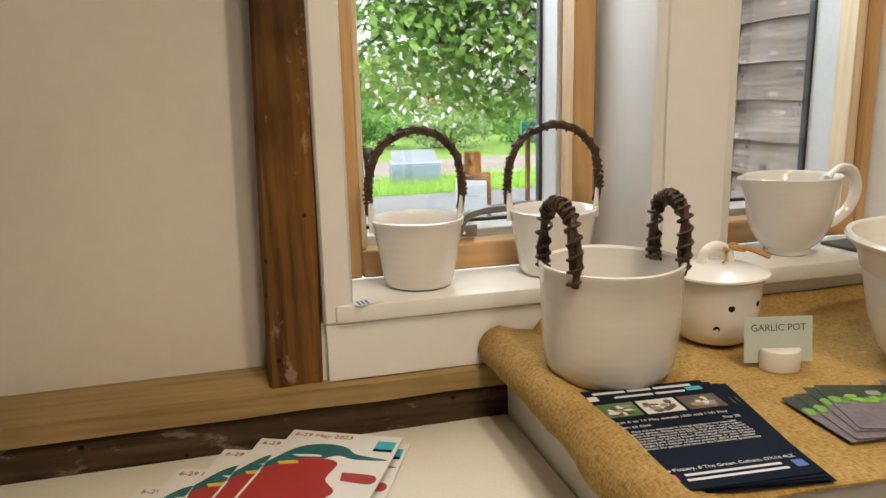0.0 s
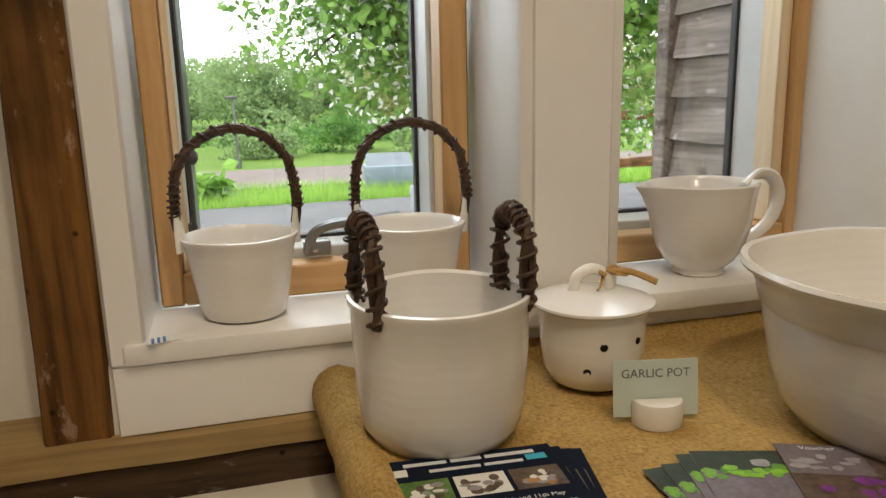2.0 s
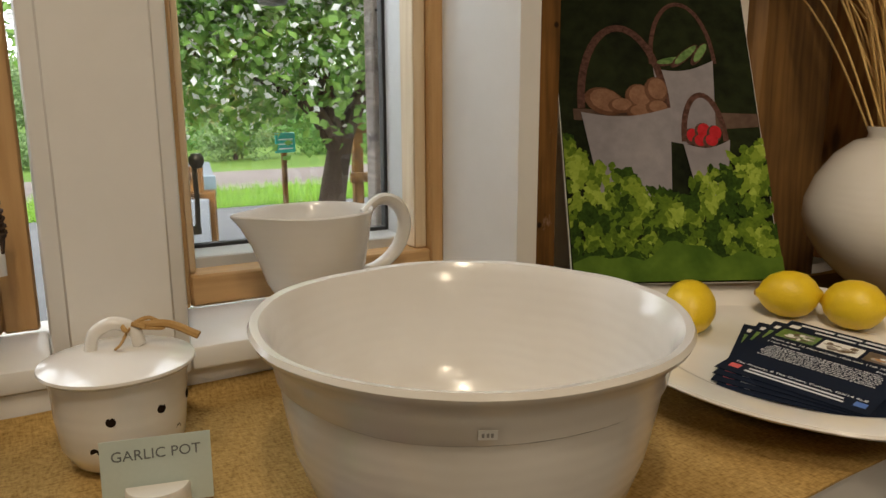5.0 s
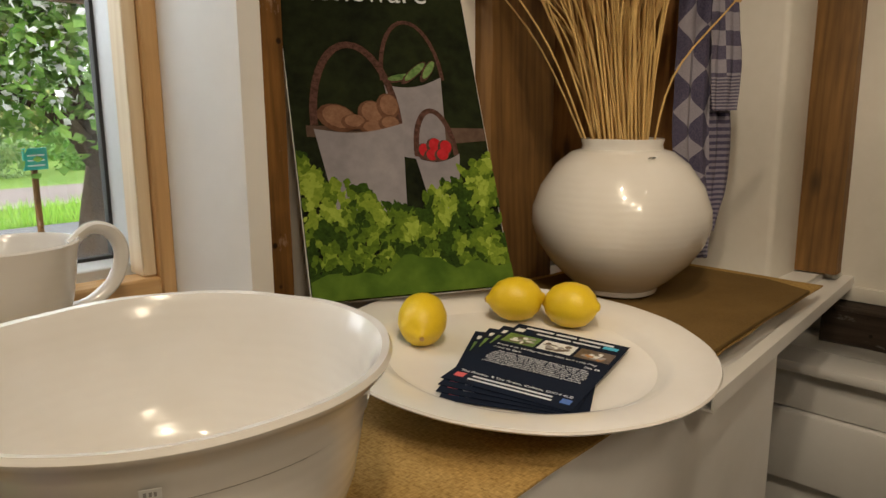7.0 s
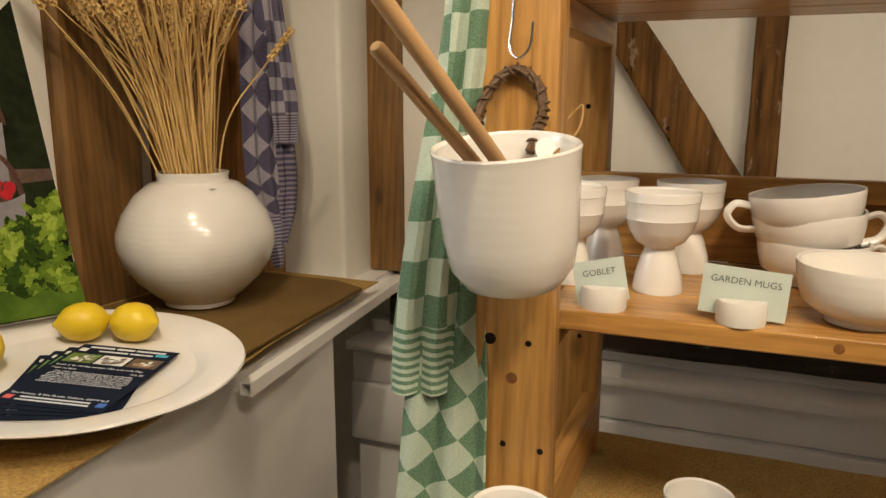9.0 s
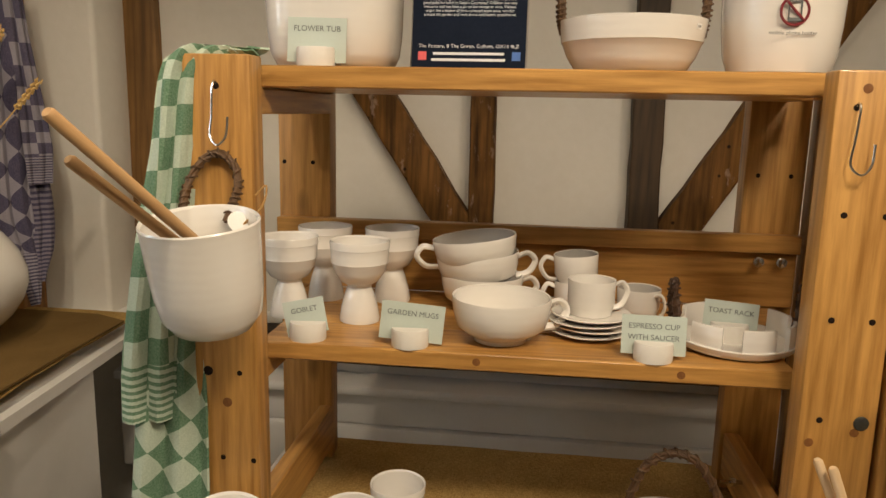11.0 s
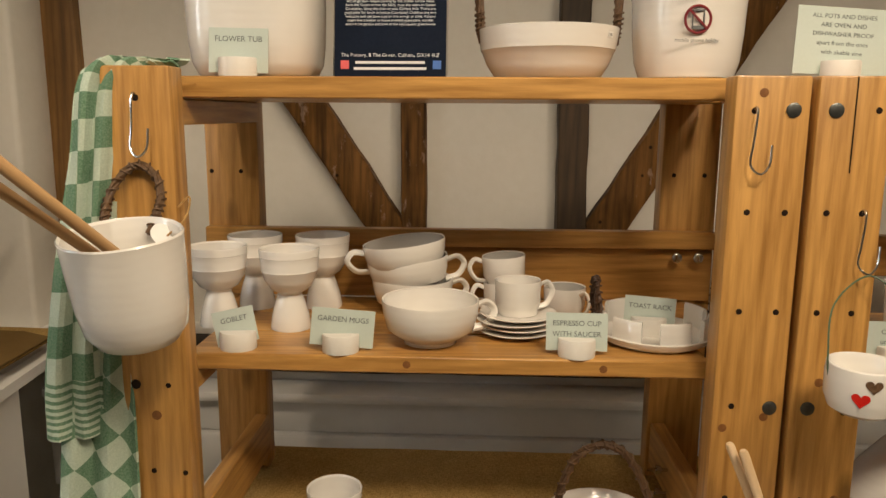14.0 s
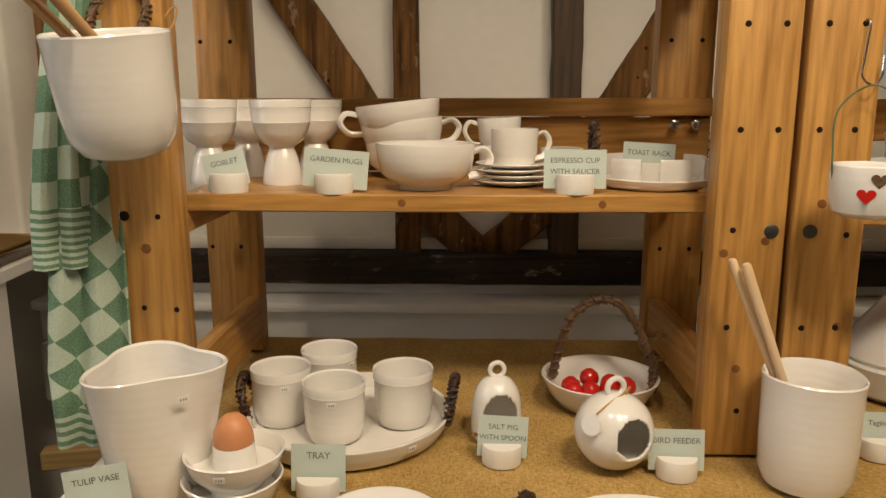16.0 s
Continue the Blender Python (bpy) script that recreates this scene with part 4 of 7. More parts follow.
def leaflet_mesh_parts(ob):
    """An A5 leaflet, lying, its head towards +y."""
    part("sheet", block(-0.074, 0.074, -0.105, 0.105, 0, 0.0005), NAVY, ob, "navy printed sheet", smooth=False)
    bars = bmesh.new()
    for row, x, h, words in ((0.0945, -0.058, 0.0052, (0.037, 0.027, 0.044)), (0.0815, -0.038, 0.0042, (0.044, 0.034))):
        for w in words:
            plate_rect(bars, x + w / 2, row, w, h, 0.0006)
            x += w + 0.0035
    for y, a, b2 in ((-0.083, -0.046, 0.046), (-0.091, -0.048, 0.048)):
        plate_rect(bars, (a + b2) / 2, y, b2 - a, 0.0034, 0.0006)
    part("small_print", bars, WHITEINK, ob, smooth=False, kind="stuff")
    lettering(BODY_TEXT, 0.0050, WHITEINK, ob, pose(0, 0.0005, 0.0008), "CENTER", 1.0)
    rnd = random.Random(3)
    for cx, ground, patches in ((-0.047, GREENPRINT, (PAPER, BROWNPRINT, POTPRINT)), (0.0, PAPER, (BROWNPRINT, BROWNPRINT, POTPRINT)), (0.047, BROWNPRINT, (PAPER, ORANGEPRINT, POTPRINT))):
        part("photo", plate_rect(bmesh.new(), cx, 0.052, 0.043, 0.032, 0.0006, 0.0001), ground, ob, smooth=False)
        for k, m in enumerate(patches):
            bm = bmesh.new()
            for q in range(5):
                n, px, py = 11, cx + rnd.uniform(-0.015, 0.015), 0.050 + rnd.uniform(-0.009, 0.010)
                rx, ry = rnd.uniform(0.002, 0.0065), rnd.uniform(0.002, 0.005)
                bm.faces.new([bm.verts.new((px + rx * math.cos(2 * math.pi * a / n), py + ry * math.sin(2 * math.pi * a / n), 0.00075 + 0.00003 * q + 0.00001 * k)) for a in range(n)])
            part("photo_detail", bm, m, ob, smooth=False, kind="stuff")
    part("badge", plate_rect(bmesh.new(), 0.056, 0.085, 0.018, 0.009, 0.0006), CYAN, ob, smooth=False)
    part("badge", plate_rect(bmesh.new(), -0.062, 0.083, 0.011, 0.011, 0.0006), PAPER, ob, smooth=False)
    part("badge", plate_rect(bmesh.new(), -0.060, -0.086, 0.011, 0.011, 0.0006), PINKINK, ob, smooth=False)
    part("badge", plate_rect(bmesh.new(), 0.062, -0.086, 0.011, 0.011, 0.0006), BLUEINK, ob, smooth=False)
    lettering("From 6 to 14 May except 10th and 11th May", 0.0068, WHITEINK, ob, pose(-0.067, 0.0215, 0.0008), "LEFT", 1.02)
    lettering("11am to 6pm", 0.0068, WHITEINK, ob, pose(-0.067, 0.0105, 0.0008), "LEFT")
    lettering("Site 28", 0.0068, WHITEINK, ob, pose(0.066, 0.0095, 0.0008), "RIGHT")
    lettering("The Pottery, 8 The Green, Culham, OX14 4LZ", 0.0066, WHITEINK, ob, pose(0, -0.0755, 0.0008), "CENTER", 1.03)


POTPRINT = surface("dull pot print", (0.20, 0.19, 0.20), (0.42, 0.40, 0.42), 0.3, 60, 200, 0, 0.0003)
GREENPRINT = surface("green garden print", (0.03, 0.08, 0.02), (0.16, 0.30, 0.06), 0.4, 60, 200, 0, 0.0003)
BROWNPRINT = surface("dark shelf print", (0.03, 0.02, 0.015), (0.16, 0.11, 0.08), 0.4, 90, 200, 0, 0.0003)
ORANGEPRINT = surface("orange fruit print", (0.10, 0.06, 0.04), (0.60, 0.28, 0.06), 0.4, 120, 200, 0, 0.0003)
leaflet = thing("leaflet", (0.404, 0.590, TABLE + 0.0075), -4.0, "navy leaflet with photographs and white print lying on the burlap", "leaflet", "leaflets")
leaflet_mesh_parts(leaflet)
for k, (dx, dy, rz) in enumerate(((0.004, -0.002, -6.5), (0.009, -0.003, -9.0), (0.014, 0.001, -12.0), (0.012, -0.004, -8.0))):
    copy_thing(leaflet, pose(0.404 + dx, 0.590 + dy, TABLE + 0.0063 - 0.0012 * k, 0, 0, rz))
for k, (x, y, rz) in enumerate(((-0.003, -0.033, -74.5), (-0.012, -0.030, -69), (-0.022, -0.028, -64), (-0.030, -0.028, -58), (-0.018, -0.031, -61))):
    o = copy_thing(leaflet, PLATTER @ pose(x, y, 0.0325 - 0.0012 * k, 0, 0, rz))
    o["label"] = "navy leaflet with white print lying on the platter"
stand_leaf = copy_thing(leaflet, pose(1.425, -0.272, TOP + 0.104, 82, 0, -90))
stand_leaf["label"] = "navy leaflet in a clear stand on the top shelf"
ac = part("leaflet_stand", block(-0.076, 0.076, -0.0075, -0.0015, -0.1035, 0.106, 0.001), ACRYLIC)
ac.matrix_world = pose(1.425, -0.272, TOP + 0.104, -8, 0, -90) @ pose(0, 0.0095, 0)
tagged(ac, "clear acrylic leaflet stand on the top shelf", "stand")

POSTGREY = surface("grey mauve table print", (0.10, 0.08, 0.09), (0.20, 0.165, 0.18), 0.55, 50, 200, 0, 0.0003)
HEDGEPRINT = surface("dark hedge print", (0.003, 0.007, 0.003), (0.03, 0.05, 0.016), 0.6, 90, 300, 0, 0.0003)
LEAFPRINT = [surface("bright leaf print " + "abc"[k], (0.06 + 0.05 * k, 0.20 + 0.09 * k, 0.015), (0.14 + 0.06 * k, 0.34 + 0.10 * k, 0.03), 0.55, 120, 300, 0, 0.0003) for k in range(3)]


def spot(bm, x, y, rx, ry, z, rnd, n=13):
    """A ragged flat patch."""
    lo = [bm.verts.new((min(max(x + rx * k * math.cos(a), -0.0735), 0.0735), min(y + ry * k * math.sin(a), 0.052), z)) for a, k in ((2 * math.pi * q / n, rnd.uniform(0.7, 1.15)) for q in range(n))]
    bm.faces.new(lo)


def postcard(x, y, z, rz):
    ob = thing("postcard", (x, y, z), rz, "glossy photo postcard of pots in a lettuce bed on the burlap", "postcard", "postcards")
    rnd = random.Random(4)
    part("sheet", block(-0.074, 0.074, -0.0525, 0.0525, 0, 0.0006), POSTGREY, ob, smooth=False)
    part("photo_top", plate_rect(bmesh.new(), 0, 0.036, 0.147, 0.0325, 0.0007, 0.0001), HEDGEPRINT, ob, smooth=False)
    bm = bmesh.new()
    for cx, cy, rx, ry in ((0.030, 0.030, 0.014, 0.007), (-0.020, 0.031, 0.010, 0.006), (0.055, 0.026, 0.010, 0.008)):
        spot(bm, cx, cy, rx, ry, 0.00085, rnd)
    part("photo_pots", bm, POTPRINT, ob, smooth=False, kind="stuff")
    for q in range(3):
        bm = bmesh.new()
        for k in range(16):
            spot(bm, rnd.uniform(-0.072, 0.072), rnd.gauss(0.017, 0.0045), rnd.uniform(0.004, 0.009), rnd.uniform(0.003, 0.006), 0.00088 + 0.00002 * k + 0.000005 * q, rnd)
        part("photo_leaves", bm, LEAFPRINT[q], ob, smooth=False, kind="stuff")
    bm = bmesh.new()
    plate_rect(bm, 0.022, -0.006, 0.003, 0.022, 0.0007, 0.0001)
    plate_rect(bm, 0.022, -0.018, 0.012, 0.004, 0.0007, 0.0001)
    part("photo_detail", bm, POTPRINT, ob, smooth=False, kind="stuff")
    return ob


def voucher(x, y, z, rz):
    ob = thing("gift_voucher", (x, y, z), rz, "printed gift voucher with a grey photo of shoes and bowls", "voucher")
    rnd = random.Random(7)
    part("sheet", block(-0.074, 0.074, -0.0525, 0.0525, 0, 0.0006), BROWNPRINT, ob, smooth=False)
    part("photo_top", plate_rect(bmesh.new(), -0.040, 0.026, 0.066, 0.050, 0.0007, 0.0001), POSTGREY, ob, smooth=False)
    bm = bmesh.new()
    for k in range(9):
        spot(bm, -0.04 + rnd.uniform(-0.026, 0.026), 0.024 + rnd.uniform(-0.018, 0.018), rnd.uniform(0.004, 0.012), rnd.uniform(0.003, 0.006), 0.00085 + 0.00002 * k, rnd)
    part("photo_detail", bm, POTPRINT, ob, smooth=False, kind="stuff")
    bm = bmesh.new()
    for k in range(7):
        spot(bm, rnd.uniform(-0.066, -0.010), rnd.uniform(-0.045, -0.006), rnd.uniform(0.004, 0.012), rnd.uniform(0.004, 0.008), 0.00085 + 0.00002 * k, rnd)
    part("photo_cloth", bm, surface("purple print", (0.10, 0.02, 0.16), (0.26, 0.06, 0.30), 0.3, 90, 300, 0, 0.0003), ob, smooth=False, kind="stuff")
    lettering("Voucher", 0.0085, WHITEINK, ob, pose(-0.040, 0.042, 0.0012))


pc = postcard(0.615, 0.572, TABLE + 0.0030, -3)
for k, (dx, dy, rz) in enumerate(((0.012, -0.006, -9), (0.026, -0.002, -14), (0.034, -0.006, -18))):
    copy_thing(pc, pose(0.615 + dx, 0.572 + dy, TABLE + 0.0042 + 0.0012 * k, 0, 0, rz))
voucher(0.717, 0.548, TABLE + 0.0080, -24)


def magazine(x, y, z, rz):
    ob = thing("magazine", (x, y, z), rz, "festival guide with a teal bird on its white cover", "magazine", "fanned magazines")
    part("booklet", block(-0.074, 0.074, -0.105, 0.105, 0, 0.0036, 0.0004), PAPER, ob, smooth=False)
    lettering("6-29 May 2023", 0.0125, REDINK, ob, pose(-0.067, 0.0885, 0.0038), "LEFT", 1.05)
    part("badge", plate_rect(bmesh.new(), 0.058, 0.079, 0.024, 0.021, 0.0037), CYAN, ob, smooth=False)
    part("badge_band", plate_rect(bmesh.new(), 0.058, 0.0665, 0.024, 0.006, 0.0039), NAVY, ob, smooth=False)

    def blob(pts, z2, material, name):
        bm = bmesh.new()
        lo = [bm.verts.new((p.x, p.y, z2)) for p in pts]
        hi = [bm.verts.new((p.x, p.y, z2 + 0.0002)) for p in pts]
        for k in range(len(pts)):
            j = (k + 1) % len(pts)
            bm.faces.new((lo[k], lo[j], hi[j], hi[k]))
        bm.faces.new(hi)
        bm.faces.new(lo[::-1])
        part(name, bm, material, ob, smooth=False)

    blob(smooth_line([(-0.073, 0.018, 0), (-0.050, 0.058, 0), (-0.020, 0.072, 0), (0.010, 0.068, 0), (0.030, 0.052, 0), (0.071, 0.044, 0), (0.030, 0.040, 0), (0.008, 0.046, 0), (-0.012, 0.034, 0), (-0.045, 0.022, 0), (-0.072, -0.004, 0)], 5), 0.0037, TEAL, "bird_print")
    blob(smooth_line([(-0.07, 0.005, 0), (-0.03, 0.034, 0), (0.012, 0.030, 0), (0.012, -0.01, 0), (0.03, -0.04, 0), (-0.02, -0.09, 0), (-0.07, -0.08, 0)], 5), 0.0039, REDINK, "breast_print")
    blob(smooth_line([(-0.06, 0.020, 0), (-0.04, 0.026, 0), (-0.034, 0.020, 0), (-0.055, 0.014, 0)], 4), 0.0041, YELLOWINK, "feather_print")
    blob(smooth_line([(0.026, 0.008, 0), (0.066, 0.006, 0), (0.066, -0.012, 0), (0.03, -0.010, 0)], 4), 0.0039, REDINK, "banner_print")
    blob(smooth_line([(-0.05, 0.040, 0), (-0.02, 0.044, 0), (-0.012, 0.040, 0), (-0.04, 0.036, 0)], 4), 0.0039, PAPER, "cheek_print")
    return ob


mg = magazine(0.063, 0.802, 0.866, -27)
for k, (dx, dy, rz) in enumerate(((-0.036, -0.004, -24), (-0.078, -0.012, -22), (-0.128, -0.038, -20), (-0.165, -0.060, -18))):
    copy_thing(mg, pose(0.063 + dx, 0.802 + dy, 0.8625 - 0.0037 * min(k, 3), 0, 0, rz))
copy_thing(mg, pose(0.075, 0.806, 0.8514, 0, 0, -25))


def poster():
    """Photo board leaning back against the wall: pots of vegetables among lettuce."""
    w, h, foot = 0.289, 0.64, 0.079
    ob = thing("poster_board", (1.146, 0.853, TABLE + 0.004), -25.7, "photo board of white pots with vegetables in a lettuce bed", "poster", "", 90 - 26.6)
    part("board", block(0, w, foot, h, -0.004, 0, 0.0004), PAPER, ob, smooth=False)
    dark = surface("dark foliage print", (0.003, 0.0045, 0.002), (0.020, 0.027, 0.009), 0.8, 14, 60, 0, 0.0003)
    part("print", block(0.001, w - 0.001, foot + 0.001, h - 0.001, 0.0001, 0.0004), dark, ob, smooth=False)

    def flat(name, pts, z, material):
        bm = bmesh.new()
        vs = [bm.verts.new((min(max(p[0], 0.001), w - 0.001), min(max(p[1], foot + 0.001), h - 0.001), z)) for p in pts]
        f = bm.faces.new(vs)
        ex = bmesh.ops.extrude_face_region(bm, geom=[f])
        bmesh.ops.translate(bm, verts=[v for v in ex["geom"] if isinstance(v, bmesh.types.BMVert)], vec=(0, 0, 0.0002))
        bmesh.ops.triangulate(bm, faces=[q for q in bm.faces if len(q.verts) > 4])
        return part(name, bm, material, ob, smooth=False)

    white = surface("white pot print", (0.19, 0.176, 0.195), (0.28, 0.262, 0.28), 0.8, 12, 60, 0, 0.0003)
    wick = surface("wicker print", (0.030, 0.013, 0.010), (0.13, 0.065, 0.05), 0.8, 150, 400, 0, 0.0003)
    flat("plank_print", [(0.2, 0.30), (w, 0.305), (w, 0.325), (0.02, 0.335), (0.02, 0.318)], 0.0006, surface("plank print", (0.06, 0.035, 0.025), (0.12, 0.08, 0.06), 0.8, 30, 90, 0, 0.0003))

    def pot_print(x0, x1, ytop, xb0, xb1, yb, z, tilt):
        pts = [(x0, ytop)] + [(x0 + (x1 - x0) * k / 10, ytop + tilt * k / 10 - 0.010 * math.sin(math.pi * k / 10)) for k in range(1, 10)]
        pts += [(x1, ytop + tilt), (xb1, yb)] + [(xb1 + (xb0 - xb1) * k / 6, yb - 0.006 * math.sin(math.pi * k / 6)) for k in range(1, 6)] + [(xb0, yb)]
        flat("pot_print", pts, z, white)

    def arch_print(cx, cy, rx, ry, z, t=0.006):
        bm = bmesh.new()
        line = [Vector((cx + rx * math.cos(math.pi * k / 18), cy + ry * math.sin(math.pi * k / 18), z)) for k in range(19)]
        tube(line, t, 6, bm)
        for v in bm.verts:
            v.co.z = z + 0.0002 * (v.co.z > z)
        part("handle_print", bm, wick, ob, smooth=False)

    def veg(name, pts, material, z, shade):
        for cx, cy, rx, ry, rot in pts:
            c, s = math.cos(radians(rot)), math.sin(radians(rot))
            ring = [(cx + rx * math.cos(a) * c - ry * math.sin(a) * s, cy + rx * math.cos(a) * s + ry * math.sin(a) * c) for a in (2 * math.pi * k / 14 for k in range(14))]
            flat(name, ring, z, shade)
            flat(name, [(cx + (p[0] - cx) * 0.80 + 0.002, cy + (p[1] - cy) * 0.80 + 0.002) for p in ring], z + 0.00015, material)
            z += 0.0003

    potato = surface("potato print", (0.15, 0.075, 0.045), (0.26, 0.145, 0.09), 0.8, 60, 250, 0, 0.0003)
    skin = surface("potato shade print", (0.09, 0.04, 0.022), (0.15, 0.075, 0.045), 0.8, 60, 250, 0, 0.0003)
    green = surface("green stalk print", (0.05, 0.11, 0.03), (0.20, 0.32, 0.11), 0.8, 60, 120, 0, 0.0003)
    red = surface("radish print", (0.30, 0.012, 0.015), (0.50, 0.025, 0.035), 0.8, 90, 200, 0, 0.0003)
    arch_print(0.187, 0.405, 0.047, 0.098, 0.0007, 0.0032)
    pot_print(0.142, 0.232, 0.398, 0.150, 0.222, 0.285, 0.0008, 0.012)
    veg("stalk_print", [(0.165, 0.408, 0.024, 0.006, 10), (0.19, 0.417, 0.028, 0.007, 40), (0.212, 0.420, 0.022, 0.007, 55)], green, 0.0012, wick)
    arch_print(0.094, 0.335, 0.062, 0.128, 0.0010, 0.0055)
    veg("potato_print", [(0.066, 0.345, 0.030, 0.021, -22), (0.116, 0.352, 0.020, 0.020, 0), (0.142, 0.362, 0.017, 0.021, 0), (0.088, 0.338, 0.018, 0.012, 0), (0.115, 0.328, 0.020, 0.011, 0), (0.140, 0.334, 0.016, 0.012, 0)], potato, 0.0024, skin)
    pot_print(0.030, 0.160, 0.328, 0.048, 0.148, 0.205, 0.0044, 0.006)
    arch_print(0.206, 0.283, 0.030, 0.072, 0.0012, 0.0042)
    veg("radish_print", [(0.186, 0.290, 0.011, 0.013, 0), (0.203, 0.297, 0.012, 0.014, 0), (0.219, 0.294, 0.011, 0.013, 0), (0.196, 0.282, 0.011, 0.011, 0), (0.212, 0.282, 0.011, 0.011, 0)], red, 0.0024, wick)
    pot_print(0.172, 0.240, 0.280, 0.184, 0.228, 0.205, 0.0044, 0.004)
    tones = (((0.010, 0.022, 0.004), (0.035, 0.075, 0.008)), ((0.045, 0.085, 0.008), (0.115, 0.185, 0.016)), ((0.12, 0.19, 0.018), (0.22, 0.30, 0.035)), ((0.21, 0.30, 0.035), (0.31, 0.40, 0.065)))
    beds = [bmesh.new() for _ in tones]
    rnd = random.Random(9)
    count = 1500
    for k in range(count):
        x = rnd.uniform(0.0, w)
        deep = k / count
        y = 0.085 + (0.118 + 0.080 * abs(2 * x / w - 1) ** 1.4 + 0.02 * noise.noise(Vector((x * 40, 0, 0)))) * (1 - deep) + rnd.uniform(-0.006, 0.012)
        rr = rnd.uniform(0.004, 0.0125)
        turn, thin = rnd.uniform(0.5, 2.6), rnd.uniform(0.35, 0.7)
        tone = int(min(3, max(0, 1.4 + 3.2 * noise.noise(Vector((x * 32, y * 32, 3))) + 5.0 * (y - 0.15) + rnd.uniform(-0.8, 0.9))))
        ring = []
        for q in range(15):
            a = 2 * math.pi * q / 15
            u, v = rr * math.cos(a) * rnd.uniform(0.7, 1.2), rr * thin * math.sin(a) * rnd.uniform(0.7, 1.3)
            px, py = x + u * math.cos(turn) - v * math.sin(turn), y + u * math.sin(turn) + v * math.cos(turn)
            ring.append(beds[tone].verts.new((min(max(px, 0.001), w - 0.001), max(py, foot + 0.001), 0.0050 + 0.000002 * k)))
        beds[tone].faces.new(ring)
    for k, (bed, (c1, c2)) in enumerate(zip(beds, tones)):
        part("leaf_print", bed, surface("lettuce print " + "abcd"[k], c1, c2, 0.8, 60, 240, 0, 0.0003), ob, smooth=False, kind="stuff")
    blur = surface("blurred green print", (0.035, 0.08, 0.008), (0.11, 0.185, 0.022), 0.8, 16, 30, 0, 0.0003)
    soft = [(w, foot)] + [(w * (1 - k / 24), 0.112 + 0.020 * noise.noise(Vector((k * 0.35, 2, 0))) + 0.02 * math.exp(-((k - 11) / 4) ** 2)) for k in range(25)] + [(0.0, foot)]
    flat("blur_print", soft, 0.0100, blur)
    lettering("Stoneware", 0.050, WHITEINK, ob, pose(0.018, 0.537, 0.0009), "LEFT", 0.98)
    return ob


poster()


def window_handle(x, y, z):
    ob = thing("window_handle", (x, y, z), 0, "brushed steel casement stay handle on the window", "handle")
    part("base", block(-0.018, 0.018, -0.009, 0.009, 0.0, 0.020, 0.003, 2), DULLSTEEL, ob)
    part("lever", tube(smooth_line([(-0.012, -0.008, 0.010), (-0.004, -0.014, 0.032), (0.02, -0.016, 0.042), (0.06, -0.014, 0.044), (0.11, -0.010, 0.046)], 6), 0.0072, 8, None, 1.0), DULLSTEEL, ob)
    part("screw", lathe([(0, 0.004), (0.004, 0.003), (0.0045, 0.0)], 12), STEEL, ob).matrix_local = pose(-0.004, -0.008, 0.009, 90)


window_handle(0.335, 1.100, 1.0745)


def casement_latch(x, y, z):
    ob = thing("casement_latch", (x, y, z), 0, "dark metal latch on the edge of the window", "latch", "window latches")
    part("rod", tube([(0, 0, -0.085), (0.001, -0.002, -0.04), (0, 0, 0.006)], 0.0032, 8), DARKSTEEL, ob)
    part("head", lathe([(0, -0.010), (0.006, -0.009), (0.0095, -0.003), (0.0095, 0.004), (0.006, 0.009), (0, 0.010)], 16), DARKSTEEL, ob).matrix_local = pose(0.003, -0.002, 0.006)
    part("bracket", block(-0.012, 0.004, -0.002, 0.010, -0.088, -0.078, 0.001), DARKSTEEL, ob)


casement_latch(0.183, 1.100, 1.205)
casement_latch(0.726, 1.100, 1.206)
st = thing("sticker", (0.150, 0.940, SILL + 0.0004), 20, "small white and blue paper sticker on the window sill", "sticker")
part("sheet", block(-0.019, 0.019, -0.010, 0.010, 0, 0.0004), PAPER, st, smooth=False)
for k in range(3):
    sb = part("stripe", plate_rect(bmesh.new(), 0, 0, 0.003, 0.0185, 0.0005, 0.0002), BLUEINK, st, smooth=False)
    sb.matrix_local = pose(-0.012 + 0.006 * k, 0, 0, 0, 0, -14)


# ---- display shelves ----
def disc(r, t, material, parent, x, y, z, name, rx=0.0, ry=-90.0, seg=14):
    d = part(name, lathe([(0, t), (r * 0.8, t), (r, t * 0.6), (r, -0.002)], seg), material, parent)
    d.matrix_local = pose(x, y, z, rx, ry, 0)
    return d


def upright(ob, x0, x1, y0, y1, z0, z1, seed):
    return part("upright", block(x0, x1, y0, y1, z0, z1, 0.003, 2), PINE["z"], ob, "varnished pine upright")


